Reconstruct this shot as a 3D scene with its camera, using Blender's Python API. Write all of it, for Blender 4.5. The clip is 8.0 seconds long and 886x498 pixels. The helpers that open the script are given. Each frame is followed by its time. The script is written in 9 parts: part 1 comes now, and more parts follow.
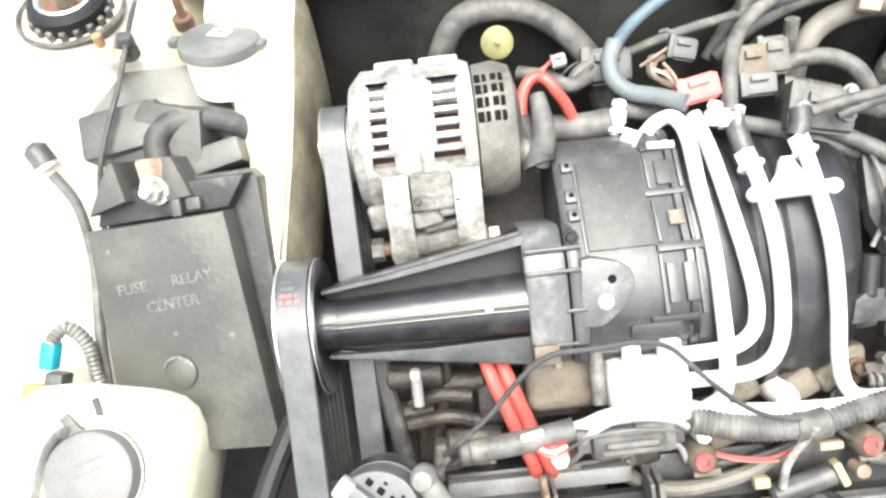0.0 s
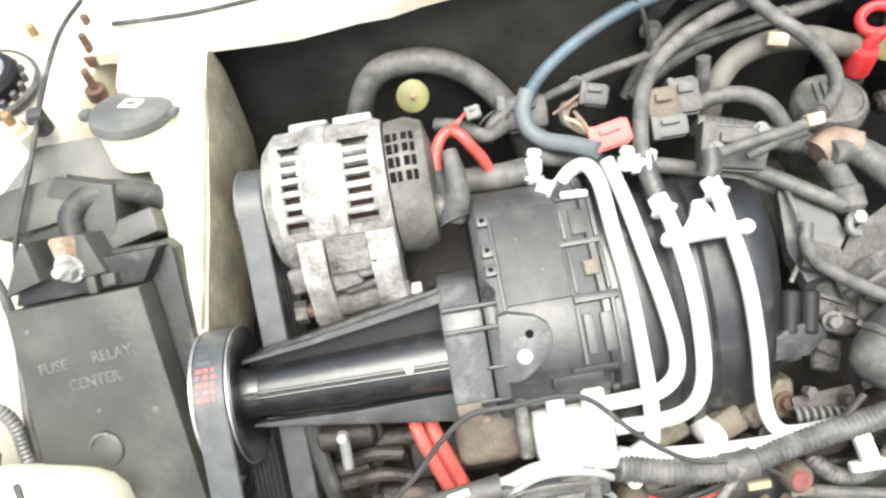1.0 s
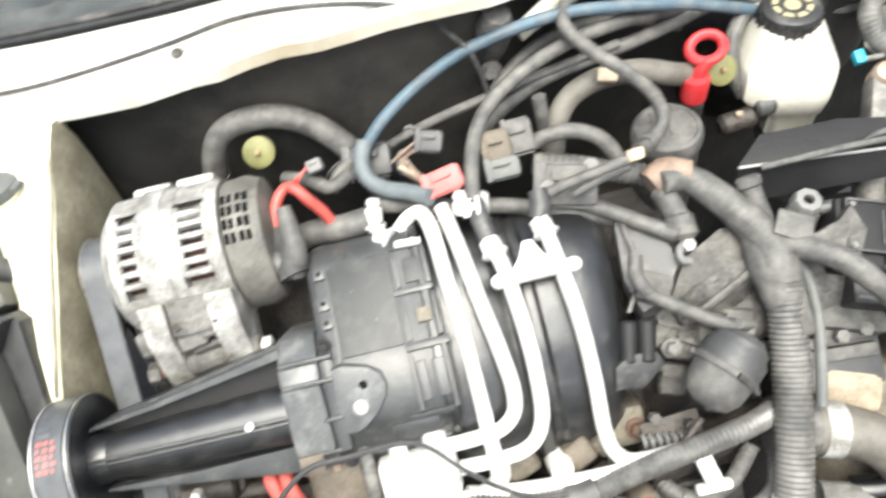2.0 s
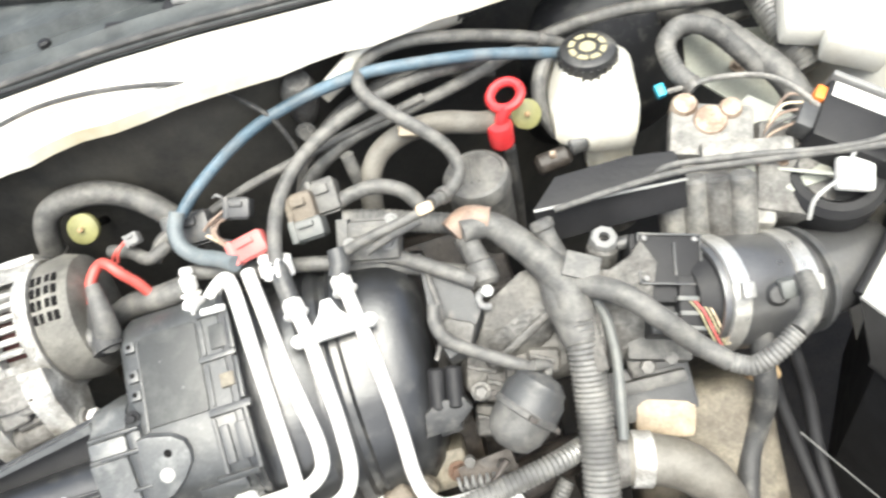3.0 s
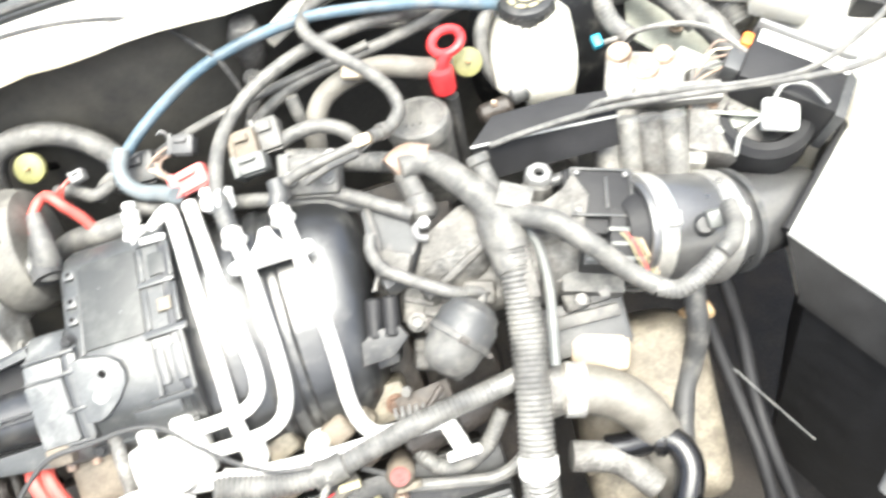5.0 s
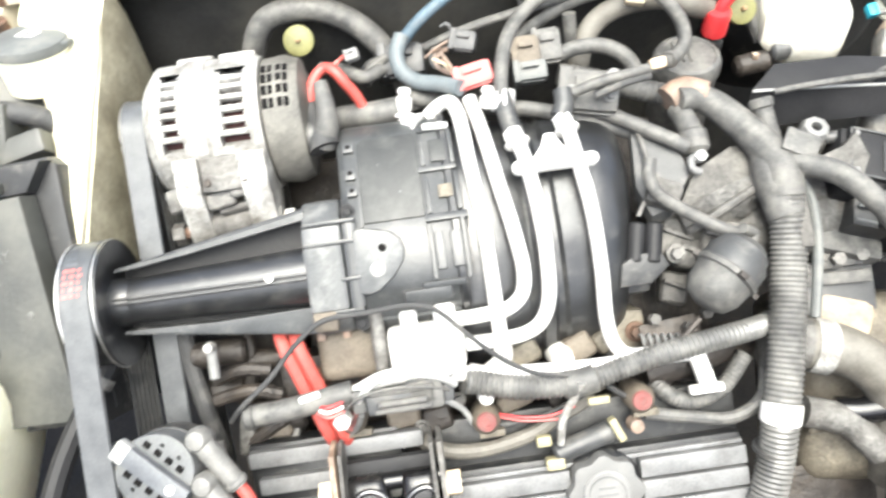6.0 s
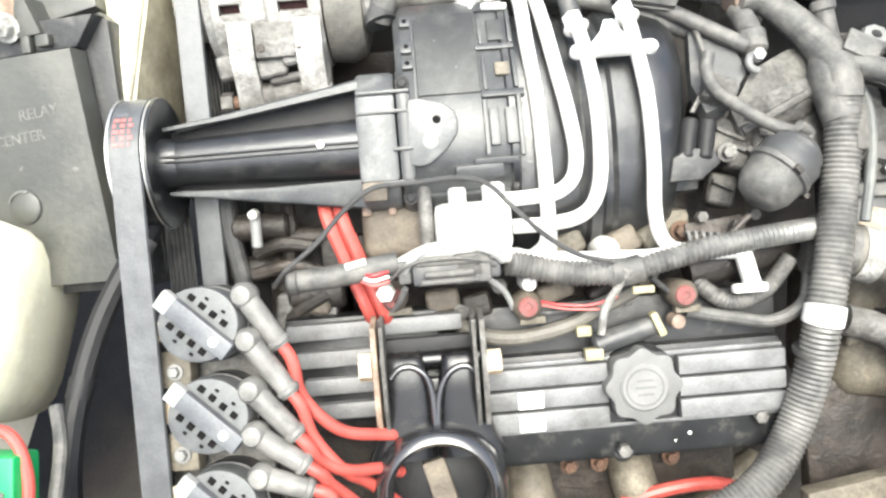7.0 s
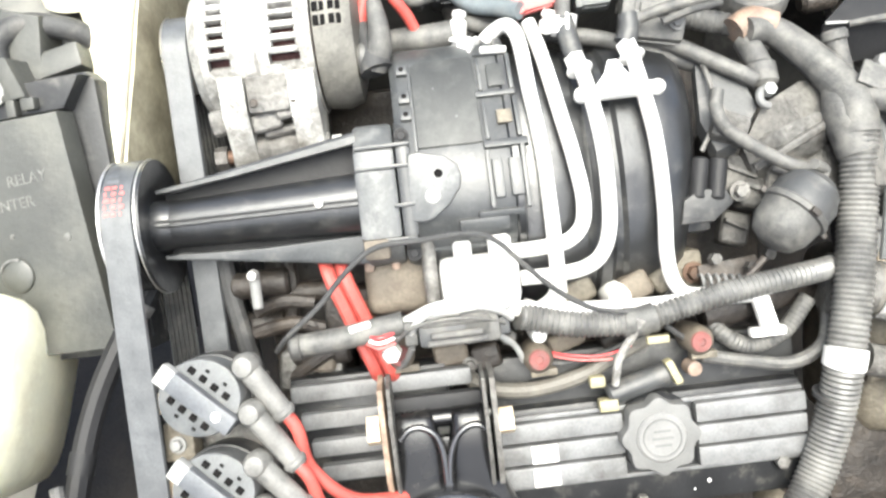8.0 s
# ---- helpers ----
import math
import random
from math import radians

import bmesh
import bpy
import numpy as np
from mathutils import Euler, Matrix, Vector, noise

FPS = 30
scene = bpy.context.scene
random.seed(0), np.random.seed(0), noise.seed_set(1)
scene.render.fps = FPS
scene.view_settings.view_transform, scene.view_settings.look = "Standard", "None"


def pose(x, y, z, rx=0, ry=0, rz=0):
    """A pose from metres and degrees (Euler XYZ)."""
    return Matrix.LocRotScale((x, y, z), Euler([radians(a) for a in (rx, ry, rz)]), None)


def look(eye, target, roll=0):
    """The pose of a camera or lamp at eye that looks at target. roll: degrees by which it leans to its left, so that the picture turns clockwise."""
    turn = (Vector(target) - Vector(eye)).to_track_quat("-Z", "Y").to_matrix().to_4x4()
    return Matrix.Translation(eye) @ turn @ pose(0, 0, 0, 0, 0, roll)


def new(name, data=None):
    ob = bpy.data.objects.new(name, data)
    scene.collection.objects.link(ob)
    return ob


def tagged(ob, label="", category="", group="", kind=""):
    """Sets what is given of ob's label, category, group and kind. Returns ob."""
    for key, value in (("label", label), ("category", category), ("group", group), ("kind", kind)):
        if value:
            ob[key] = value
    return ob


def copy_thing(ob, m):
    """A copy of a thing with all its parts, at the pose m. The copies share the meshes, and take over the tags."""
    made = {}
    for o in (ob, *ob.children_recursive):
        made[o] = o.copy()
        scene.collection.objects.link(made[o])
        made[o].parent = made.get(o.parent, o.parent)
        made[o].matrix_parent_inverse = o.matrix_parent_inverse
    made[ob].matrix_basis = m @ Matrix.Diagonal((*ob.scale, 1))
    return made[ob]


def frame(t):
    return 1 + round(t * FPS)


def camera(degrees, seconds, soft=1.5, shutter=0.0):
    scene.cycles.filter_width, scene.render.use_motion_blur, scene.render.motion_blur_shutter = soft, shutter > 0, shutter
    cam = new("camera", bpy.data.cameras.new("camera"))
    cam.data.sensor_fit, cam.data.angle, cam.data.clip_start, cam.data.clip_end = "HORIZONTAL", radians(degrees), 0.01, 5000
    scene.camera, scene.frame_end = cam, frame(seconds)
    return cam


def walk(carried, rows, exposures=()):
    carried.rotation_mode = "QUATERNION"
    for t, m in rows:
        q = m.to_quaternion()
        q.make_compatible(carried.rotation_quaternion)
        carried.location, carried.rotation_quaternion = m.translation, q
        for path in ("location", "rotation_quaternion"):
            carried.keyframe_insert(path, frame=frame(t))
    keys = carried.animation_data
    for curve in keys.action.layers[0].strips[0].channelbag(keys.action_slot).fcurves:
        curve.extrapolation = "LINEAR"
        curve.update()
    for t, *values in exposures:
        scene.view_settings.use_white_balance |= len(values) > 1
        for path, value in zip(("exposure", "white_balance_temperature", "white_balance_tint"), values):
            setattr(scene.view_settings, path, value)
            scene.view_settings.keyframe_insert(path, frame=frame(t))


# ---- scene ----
cam = camera(61.0, 8.0, soft=2.4, shutter=0.5)
PATH = [
    (0, (-0.0599, -0.3357, 0.4714), (-0.1775, 0.2662, -0.3184), -7.75),
    (0.5, (-0.0403, -0.3141, 0.4829), (-0.1526, 0.2877, -0.3078), -8.15),
    (1, (-0.0027, -0.2992, 0.4913), (-0.1073, 0.3106, -0.2943), -9.92),
    (1.5, (0.0356, -0.2893, 0.5018), (-0.0648, 0.3205, -0.2844), -9.82),
    (2, (0.1302, -0.2774, 0.5091), (0.0302, 0.3368, -0.2736), -13.38),
    (2.2, (0.1780, -0.2629, 0.5183), (0.0571, 0.3551, -0.2585), -16.10),
    (3.3, (0.3425, -0.2820, 0.5170), (0.2419, 0.3596, -0.2435), -19.46),
    (3.5, (0.3642, -0.3016, 0.5015), (0.2631, 0.3551, -0.2459), -20.52),
    (4, (0.4304, -0.3018, 0.4993), (0.3109, 0.3542, -0.2459), -21.66),
    (4.2, (0.4451, -0.3046, 0.4974), (0.3299, 0.3408, -0.2577), -21.80),
    (5.3, (0.2557, -0.3654, 0.4592), (0.1952, 0.2995, -0.2853), -11.98),
    (5.5, (0.1975, -0.3714, 0.4628), (0.1455, 0.2900, -0.2854), -9.61),
    (6, (0.1017, -0.3930, 0.4548), (0.0147, 0.2543, -0.3024), -6.75),
    (6.5, (0.0785, -0.4221, 0.4310), (-0.0075, 0.2263, -0.3254), -5.04),
    (7, (0.0596, -0.4600, 0.3952), (-0.0233, 0.1731, -0.3745), -3.22),
    (7.5, (0.0483, -0.4371, 0.4000), (-0.0309, 0.1858, -0.3784), -4.07),
    (8, (0.0545, -0.4065, 0.4133), (-0.0320, 0.2155, -0.3649), -5.56),
]
walk(cam, [(t, look(eye, target, roll)) for t, eye, target, roll in PATH],
     [(0, 1.78, 6340, 2.4), (0.5, 1.54, 6340, 2.4), (1, 1.38, 6340, 2.4), (1.5, 1.36, 6340, 2.4), (2, 1.4, 6340, 2.4), (2.8, 1.55, 6340, 2.4), (3.5, 1.83, 6280, 2.3), (4.2, 2.09, 6280, 2.3),
      (5.5, 2.35, 6280, 2.6), (6, 1.84, 6280, 2.6), (7, 1.73, 6280, 2.3), (7.5, 1.73, 6280, 2.3), (8, 1.79, 6280, 2.3)])

# ---------------------------------------------------------------- light
world = bpy.data.worlds.new("overcast_sky")
scene.world = world
world.use_nodes = True
wn = world.node_tree.nodes
sky = wn.new("ShaderNodeTexSky")
sky.sky_type = "NISHITA"
sky.sun_disc = False
sky.sun_elevation = radians(71)
sky.sun_rotation = radians(167)
sky.air_density = 0.6
sky.dust_density = 8.0
sky.ozone_density = 0.2
wn["Background"].inputs["Strength"].default_value = 0.15
world.node_tree.links.new(sky.outputs[0], wn["Background"].inputs["Color"])

sun_data = bpy.data.lights.new("sun", "SUN")
sun_data.energy = 1.5
sun_data.angle = radians(58)
sun_data.color = (0.97, 1.0, 0.99)
sun = new("sun", sun_data)
sun.matrix_world = look((0.3, -1.3, 4.0), (0, 0, 0))


# ---------------------------------------------------------------- materials
def mat(name, col, rough=0.5, metal=0.0, var=0.25, scale=40.0, bump=0.15, fine=400.0,
        dirt=None, dirt_amount=0.0, dirt_scale=18.0, coat=0.0, trans=0.0, spread=0.0, spec=0.5, stretch=None):
    """A worn surface: colour variation at two sizes, grime in patches, fine relief."""
    m = bpy.data.materials.new(name)
    m.use_nodes = True
    t = m.node_tree
    n, link = t.nodes, t.links.new
    b = n["Principled BSDF"]
    co = n.new("ShaderNodeTexCoord")
    big = n.new("ShaderNodeTexNoise")
    big.inputs["Scale"].default_value = scale
    big.inputs["Detail"].default_value = 5
    small = n.new("ShaderNodeTexNoise")
    small.inputs["Scale"].default_value = fine
    small.inputs["Detail"].default_value = 3
    link(co.outputs["Object"], big.inputs["Vector"])
    link(co.outputs["Object"], small.inputs["Vector"])
    ramp = n.new("ShaderNodeMapRange")
    ramp.inputs["From Min"].default_value = 0.3
    ramp.inputs["From Max"].default_value = 0.7
    ramp.inputs["To Min"].default_value = 1.0 - var
    ramp.inputs["To Max"].default_value = 1.0 + var
    link(big.outputs["Fac"], ramp.inputs["Value"])
    grain = n.new("ShaderNodeMapRange")
    grain.inputs["From Min"].default_value = 0.3
    grain.inputs["From Max"].default_value = 0.7
    grain.inputs["To Min"].default_value = 1.0 - var * 0.5
    grain.inputs["To Max"].default_value = 1.0 + var * 0.5
    link(small.outputs["Fac"], grain.inputs["Value"])
    mul = n.new("ShaderNodeMath")
    mul.operation = "MULTIPLY"
    link(ramp.outputs[0], mul.inputs[0])
    link(grain.outputs[0], mul.inputs[1])
    tint = n.new("ShaderNodeVectorMath")
    tint.operation = "SCALE"
    tint.inputs[0].default_value = col
    link(mul.outputs[0], tint.inputs["Scale"])
    out = tint.outputs[0]
    if dirt:
        patch = n.new("ShaderNodeTexNoise")
        patch.inputs["Scale"].default_value = dirt_scale
        patch.inputs["Detail"].default_value = 8
        patch.inputs["Roughness"].default_value = 0.65
        if stretch:
            squeeze = n.new("ShaderNodeMapping")
            squeeze.inputs["Scale"].default_value = stretch
            link(co.outputs["Object"], squeeze.inputs["Vector"])
            link(squeeze.outputs[0], patch.inputs["Vector"])
        else:
            link(co.outputs["Object"], patch.inputs["Vector"])
        edge = n.new("ShaderNodeMapRange")
        edge.inputs["From Min"].default_value = 0.56 - dirt_amount * 0.30
        edge.inputs["From Max"].default_value = 0.92 - dirt_amount * 0.25
        link(patch.outputs["Fac"], edge.inputs["Value"])
        mix = n.new("ShaderNodeMix")
        mix.data_type = "RGBA"
        mix.inputs[7].default_value = (*dirt, 1)
        link(edge.outputs[0], mix.inputs[0])
        link(out, mix.inputs[6])
        out = mix.outputs[2]
    link(out, b.inputs["Base Color"])
    rr = n.new("ShaderNodeMapRange")
    rr.inputs["To Min"].default_value = max(rough - 0.12, 0.03)
    rr.inputs["To Max"].default_value = min(rough + 0.16, 1.0)
    link(big.outputs["Fac"], rr.inputs["Value"])
    link(rr.outputs[0], b.inputs["Roughness"])
    b.inputs["Metallic"].default_value = metal
    b.inputs["Specular IOR Level"].default_value = spec
    b.inputs["Coat Weight"].default_value = coat
    b.inputs["Coat Roughness"].default_value = 0.12
    b.inputs["Transmission Weight"].default_value = trans
    if spread:
        b.inputs["Subsurface Weight"].default_value = spread
        b.inputs["Subsurface Radius"].default_value = (0.02, 0.018, 0.012)
    pits = n.new("ShaderNodeTexNoise")
    pits.inputs["Scale"].default_value = fine * 0.22
    pits.inputs["Detail"].default_value = 4
    link(co.outputs["Object"], pits.inputs["Vector"])
    relief = n.new("ShaderNodeMath")
    relief.operation = "MULTIPLY_ADD"
    relief.inputs[1].default_value = 1.6
    link(pits.outputs["Fac"], relief.inputs[0])
    link(small.outputs["Fac"], relief.inputs[2])
    bp = n.new("ShaderNodeBump")
    bp.inputs["Strength"].default_value = bump
    bp.inputs["Distance"].default_value = 0.0015
    link(relief.outputs[0], bp.inputs["Height"])
    link(bp.outputs[0], b.inputs["Normal"])
    return m


DUST = (0.19, 0.182, 0.162)
RUSTC = (0.19, 0.085, 0.04)
M_BLACK = mat("satin_black_paint", (0.013, 0.0135, 0.0145), 0.36, 0.0, 0.22, 30, 0.12, 500, (0.12, 0.115, 0.10), 0.05, 60)
M_SNOUT = mat("gloss_worn_black_casting", (0.015, 0.0155, 0.0165), 0.34, 0.0, 0.35, 30, 0.16, 500, (0.09, 0.088, 0.08), 0.1, 45, spec=0.9, coat=0.15)
M_CASE = mat("grey_black_cast_case", (0.040, 0.042, 0.043), 0.38, 0.0, 0.3, 30, 0.14, 420, (0.15, 0.15, 0.14), 0.14, 45, spec=0.7)
# paler than the case: rubbed spots, and the flange's sky sheen as colour
M_CASEPALE = mat("rubbed_sheen_casting", (0.074, 0.077, 0.078), 0.40, 0.0, 0.3, 35, 0.12, 420, (0.24, 0.24, 0.23), 0.24, 50, spec=0.7)
M_PLATE = mat("smooth_black_case_face", (0.025, 0.0265, 0.0265), 0.42, 0.0, 0.2, 25, 0.08, 420, (0.085, 0.088, 0.082), 0.2, 40, spec=0.5)
M_TUBE = mat("shiny_grey_intake_plastic", (0.105, 0.105, 0.105), 0.30, 0.5, 0.15, 25, 0.05, 300, coat=0.5, spec=1.0)
# sunlight on the black air box lid, put into a pale base colour
M_LID = mat("sunlit_pale_lid", (0.62, 0.61, 0.57), 0.5, 0.0, 0.1, 20, 0.1, 500, (0.35, 0.33, 0.28), 0.1, 14)
M_COLLAR = mat("dusty_cast_throttle", (0.105, 0.102, 0.095), 0.55, 0.2, 0.55, 60, 0.9, 260, (0.035, 0.03, 0.026), 0.42, 45)
M_GLOSSBLACK = mat("gloss_black_paint", (0.007, 0.007, 0.0075), 0.24, 0.0, 0.2, 20, 0.05, 120, (0.045, 0.042, 0.038), 0.08, 40, coat=0.25, spec=0.45)
M_ROLLED = mat("worn_gloss_black_edge", (0.016, 0.016, 0.017), 0.16, 0.0, 0.2, 20, 0.04, 120, coat=1.0, spec=1.0)
M_PLASTIC = mat("black_plastic", (0.024, 0.0245, 0.025), 0.4, 0.0, 0.25, 40, 0.2, 900, DUST, 0.08, 30)
M_FUSE = mat("dusty_grey_plastic", (0.049, 0.050, 0.045), 0.42, 0.0, 0.2, 25, 0.2, 900, (0.13, 0.127, 0.108), 0.2, 12, spec=0.6)
M_RUBBER = mat("grey_rubber", (0.074, 0.073, 0.070), 0.54, 0.0, 0.3, 70, 0.3, 600, (0.19, 0.184, 0.166), 0.42, 60)
M_DARKRUBBER = mat("dark_rubber", (0.04, 0.04, 0.04), 0.6, 0.0, 0.3, 45, 0.25, 600, DUST, 0.2, 35)
M_LOOM = mat("faded_convoluted_plastic", (0.090, 0.089, 0.085), 0.34, 0.0, 0.35, 45, 0.22, 700, (0.26, 0.255, 0.235), 0.4, 32, spec=0.8)
M_ALU = mat("oxidised_cast_aluminium", (0.40, 0.395, 0.375), 0.5, 0.3, 0.4, 60, 0.8, 350, (0.13, 0.118, 0.10), 0.5, 42)
M_ALUDARK = mat("grimy_cast_aluminium", (0.15, 0.146, 0.137), 0.6, 0.3, 0.45, 55, 0.8, 280, (0.045, 0.038, 0.032), 0.42, 40)
M_ZINC = mat("zinc_plated_steel", (0.78, 0.77, 0.74), 0.38, 0.25, 0.1, 50, 0.1, 300)
M_STEEL = mat("bright_steel", (0.62, 0.61, 0.58), 0.3, 0.8, 0.2, 60, 0.15, 300)
M_BELT = mat("worn_belt_rubber", (0.070, 0.073, 0.077), 0.34, 0.0, 0.25, 60, 0.12, 700, spec=0.6)
M_WHITE = mat("white_car_paint", (0.67, 0.655, 0.59), 0.35, 0.0, 0.07, 12, 0.05, 200, (0.37, 0.30, 0.165), 0.40, 7)
M_BOTTLE = mat("yellowed_white_plastic", (0.90, 0.87, 0.67), 0.4, 0.0, 0.06, 15, 0.05, 200, (0.55, 0.48, 0.30), 0.10, 14, spread=0.25)
# mud streaks over a base darkened for the bottle's shaded side
M_WASHER = mat("stained_shaded_plastic", (0.46, 0.43, 0.32), 0.45, 0.0, 0.2, 25, 0.1, 200, (0.055, 0.042, 0.025), 0.85, 30, spread=0.1, stretch=(2.2, 0.45, 0.3))
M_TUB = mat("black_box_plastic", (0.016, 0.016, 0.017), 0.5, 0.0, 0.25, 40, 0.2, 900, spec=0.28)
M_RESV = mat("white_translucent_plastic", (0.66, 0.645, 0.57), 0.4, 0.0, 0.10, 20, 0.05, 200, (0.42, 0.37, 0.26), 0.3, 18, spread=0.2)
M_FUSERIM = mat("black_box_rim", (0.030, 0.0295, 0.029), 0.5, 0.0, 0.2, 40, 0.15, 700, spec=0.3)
M_CAPGREY = mat("grey_cap_plastic", (0.17, 0.17, 0.166), 0.5, 0.0, 0.15, 40, 0.15, 600)
M_CAPPALE = mat("pale_grey_cap_plastic", (0.32, 0.32, 0.308), 0.5, 0.0, 0.15, 40, 0.15, 600, (0.16, 0.155, 0.14), 0.15, 50)
M_CAPBLACK = mat("faded_black_cap", (0.105, 0.11, 0.106), 0.5, 0.0, 0.2, 40, 0.15, 600, DUST, 0.15, 40)
M_RED = mat("red_silicone", (0.44, 0.078, 0.064), 0.40, 0.0, 0.2, 60, 0.1, 500, (0.20, 0.06, 0.05), 0.2, 40)
M_REDPL = mat("red_plastic", (0.48, 0.03, 0.034), 0.35, 0.0, 0.12, 60, 0.1, 500)
M_PINK = mat("faded_red_plastic", (0.50, 0.12, 0.11), 0.45, 0.0, 0.15, 60, 0.1, 500)
M_BLUE = mat("faded_blue_hose", (0.072, 0.112, 0.145), 0.55, 0.0, 0.3, 45, 0.15, 500, (0.15, 0.155, 0.155), 0.4, 30)
M_BLUEGREY = mat("dusty_blue_grey_hose", (0.118, 0.137, 0.145), 0.55, 0.0, 0.2, 45, 0.15, 500, DUST, 0.25, 30)
M_TAN = mat("dusty_heater_hose", (0.105, 0.097, 0.082), 0.6, 0.0, 0.3, 45, 0.2, 500, DUST, 0.4, 30)
M_OLIVE = mat("olive_plastic", (0.17, 0.165, 0.065), 0.5, 0.0, 0.2, 60, 0.1, 500)
M_ORANGE = mat("orange_plastic", (0.70, 0.19, 0.03), 0.45, 0.0, 0.15, 60, 0.1, 500)
M_CYAN = mat("cyan_plastic", (0.02, 0.33, 0.45), 0.4, 0.0, 0.15, 60, 0.1, 500)
M_YELLOW = mat("yellow_plastic", (0.33, 0.30, 0.185), 0.45, 0.0, 0.25, 60, 0.1, 500, (0.10, 0.085, 0.055), 0.3, 60)
M_GREEN = mat("green_plastic", (0.01, 0.32, 0.09), 0.4, 0.0, 0.15, 60, 0.1, 500)
M_TAPE = mat("old_brown_tape", (0.215, 0.15, 0.112), 0.6, 0.0, 0.35, 60, 0.25, 400, DUST, 0.42, 40)
M_BROWNCAP = mat("corroded_brown_cap", (0.225, 0.16, 0.115), 0.6, 0.1, 0.35, 60, 0.4, 300, (0.48, 0.43, 0.35), 0.36, 60)
M_CREAM = mat("cream_plastic", (0.55, 0.46, 0.33), 0.45, 0.0, 0.2, 50, 0.15, 400, (0.28, 0.16, 0.08), 0.32, 30)
M_RUST = mat("rusty_steel", (0.15, 0.085, 0.055), 0.75, 0.2, 0.45, 60, 0.7, 300, (0.06, 0.045, 0.035), 0.5, 40)
M_GOLDRUST = mat("rusted_zinc", (0.34, 0.25, 0.14), 0.6, 0.3, 0.4, 60, 0.5, 300, RUSTC, 0.5, 45)
M_BEIGE = mat("oily_beige_casting", (0.155, 0.138, 0.107), 0.6, 0.15, 0.4, 50, 0.5, 300, (0.05, 0.04, 0.03), 0.42, 28)
M_TANCAST = mat("tan_cast_cover", (0.31, 0.255, 0.185), 0.5, 0.0, 0.3, 45, 0.3, 300, (0.12, 0.09, 0.06), 0.35, 35)
M_THROTTLE = mat("greasy_throttle_casting", (0.058, 0.055, 0.050), 0.52, 0.15, 0.5, 60, 0.8, 260, (0.165, 0.158, 0.142), 0.34, 50)
M_GRIME = mat("oily_engine_grime", (0.028, 0.024, 0.021), 0.5, 0.1, 0.5, 45, 0.8, 250, (0.07, 0.054, 0.04), 0.35, 25)
M_FLOOR = mat("dark_oily_underside", (0.022, 0.019, 0.016), 0.7, 0.0, 0.5, 20, 0.6, 200, (0.045, 0.035, 0.026), 0.4, 12)
M_MOD = mat("grey_stained_casting", (0.13, 0.128, 0.12), 0.55, 0.2, 0.35, 50, 0.5, 300, (0.34, 0.325, 0.29), 0.34, 55)
M_WALL = mat("black_sound_matting", (0.0165, 0.0165, 0.016), 0.62, 0.0, 0.35, 12, 0.3, 200, (0.10, 0.093, 0.074), 0.32, 4.5)
M_COWL = mat("weathered_cowl_plastic", (0.043, 0.048, 0.049), 0.5, 0.0, 0.3, 30, 0.25, 600, (0.12, 0.125, 0.12), 0.32, 14, spec=0.35)
M_COIL = mat("grey_coil_resin", (0.086, 0.090, 0.093), 0.45, 0.0, 0.25, 50, 0.15, 600, (0.16, 0.155, 0.145), 0.2, 40)
M_COILBAR = mat("grey_blue_coil_top", (0.088, 0.093, 0.102), 0.4, 0.0, 0.25, 50, 0.1, 600, (0.16, 0.16, 0.155), 0.15, 40)
M_BOOT = mat("grey_silicone_boot", (0.145, 0.143, 0.135), 0.42, 0.0, 0.25, 60, 0.15, 500, (0.28, 0.27, 0.25), 0.2, 40)
M_VC = mat("silver_painted_cover", (0.155, 0.157, 0.158), 0.46, 0.12, 0.25, 40, 0.2, 500, (0.05, 0.045, 0.04), 0.24, 30)
M_LABEL = mat("pale_label", (0.75, 0.74, 0.70), 0.5, 0.0, 0.05, 60, 0.02, 300)
M_INK = mat("faded_moulded_lettering", (0.12, 0.12, 0.112), 0.6, 0.0, 0.4, 90, 0.02, 300)
M_DARK = mat("dark_opening", (0.008, 0.0075, 0.0075), 0.9, 0.0, 0.3, 40, 0.2, 300, spec=0.1)
M_COPPER = mat("red_brown_windings", (0.065, 0.02, 0.017), 0.6, 0.2, 0.5, 60, 0.5, 400, (0.012, 0.01, 0.01), 0.5, 30)
M_SEALRED = mat("dusty_red_seal", (0.17, 0.05, 0.045), 0.6, 0.0, 0.3, 90, 0.2, 500, (0.12, 0.09, 0.08), 0.3, 60)
M_ALTCOVER = mat("dusty_alternator_cover", (0.105, 0.101, 0.090), 0.58, 0.0, 0.3, 40, 0.35, 400, (0.24, 0.23, 0.20), 0.35, 30)
M_DUSTBROWN = mat("dusty_brown_casting", (0.135, 0.115, 0.09), 0.65, 0.1, 0.3, 40, 0.4, 300, (0.07, 0.055, 0.045), 0.35, 35)
M_SENSOR = mat("worn_black_sensor_plastic", (0.05, 0.051, 0.052), 0.42, 0.0, 0.2, 50, 0.15, 700, DUST, 0.12, 35)
M_COOLCAP = mat("grey_cap_moulding", (0.125, 0.125, 0.122), 0.5, 0.0, 0.12, 40, 0.15, 600)
M_PANEL = mat("grey_green_primer", (0.30, 0.31, 0.27), 0.5, 0.0, 0.15, 30, 0.15, 400, (0.14, 0.12, 0.09), 0.25, 30)
M_ASPHALT = mat("asphalt", (0.055, 0.054, 0.052), 0.85, 0.0, 0.35, 8, 0.8, 90)
M_GLASSY = mat("tinted_windscreen", (0.02, 0.03, 0.035), 0.06, 0.0, 0.05, 5, 0.0, 100, coat=0.5)


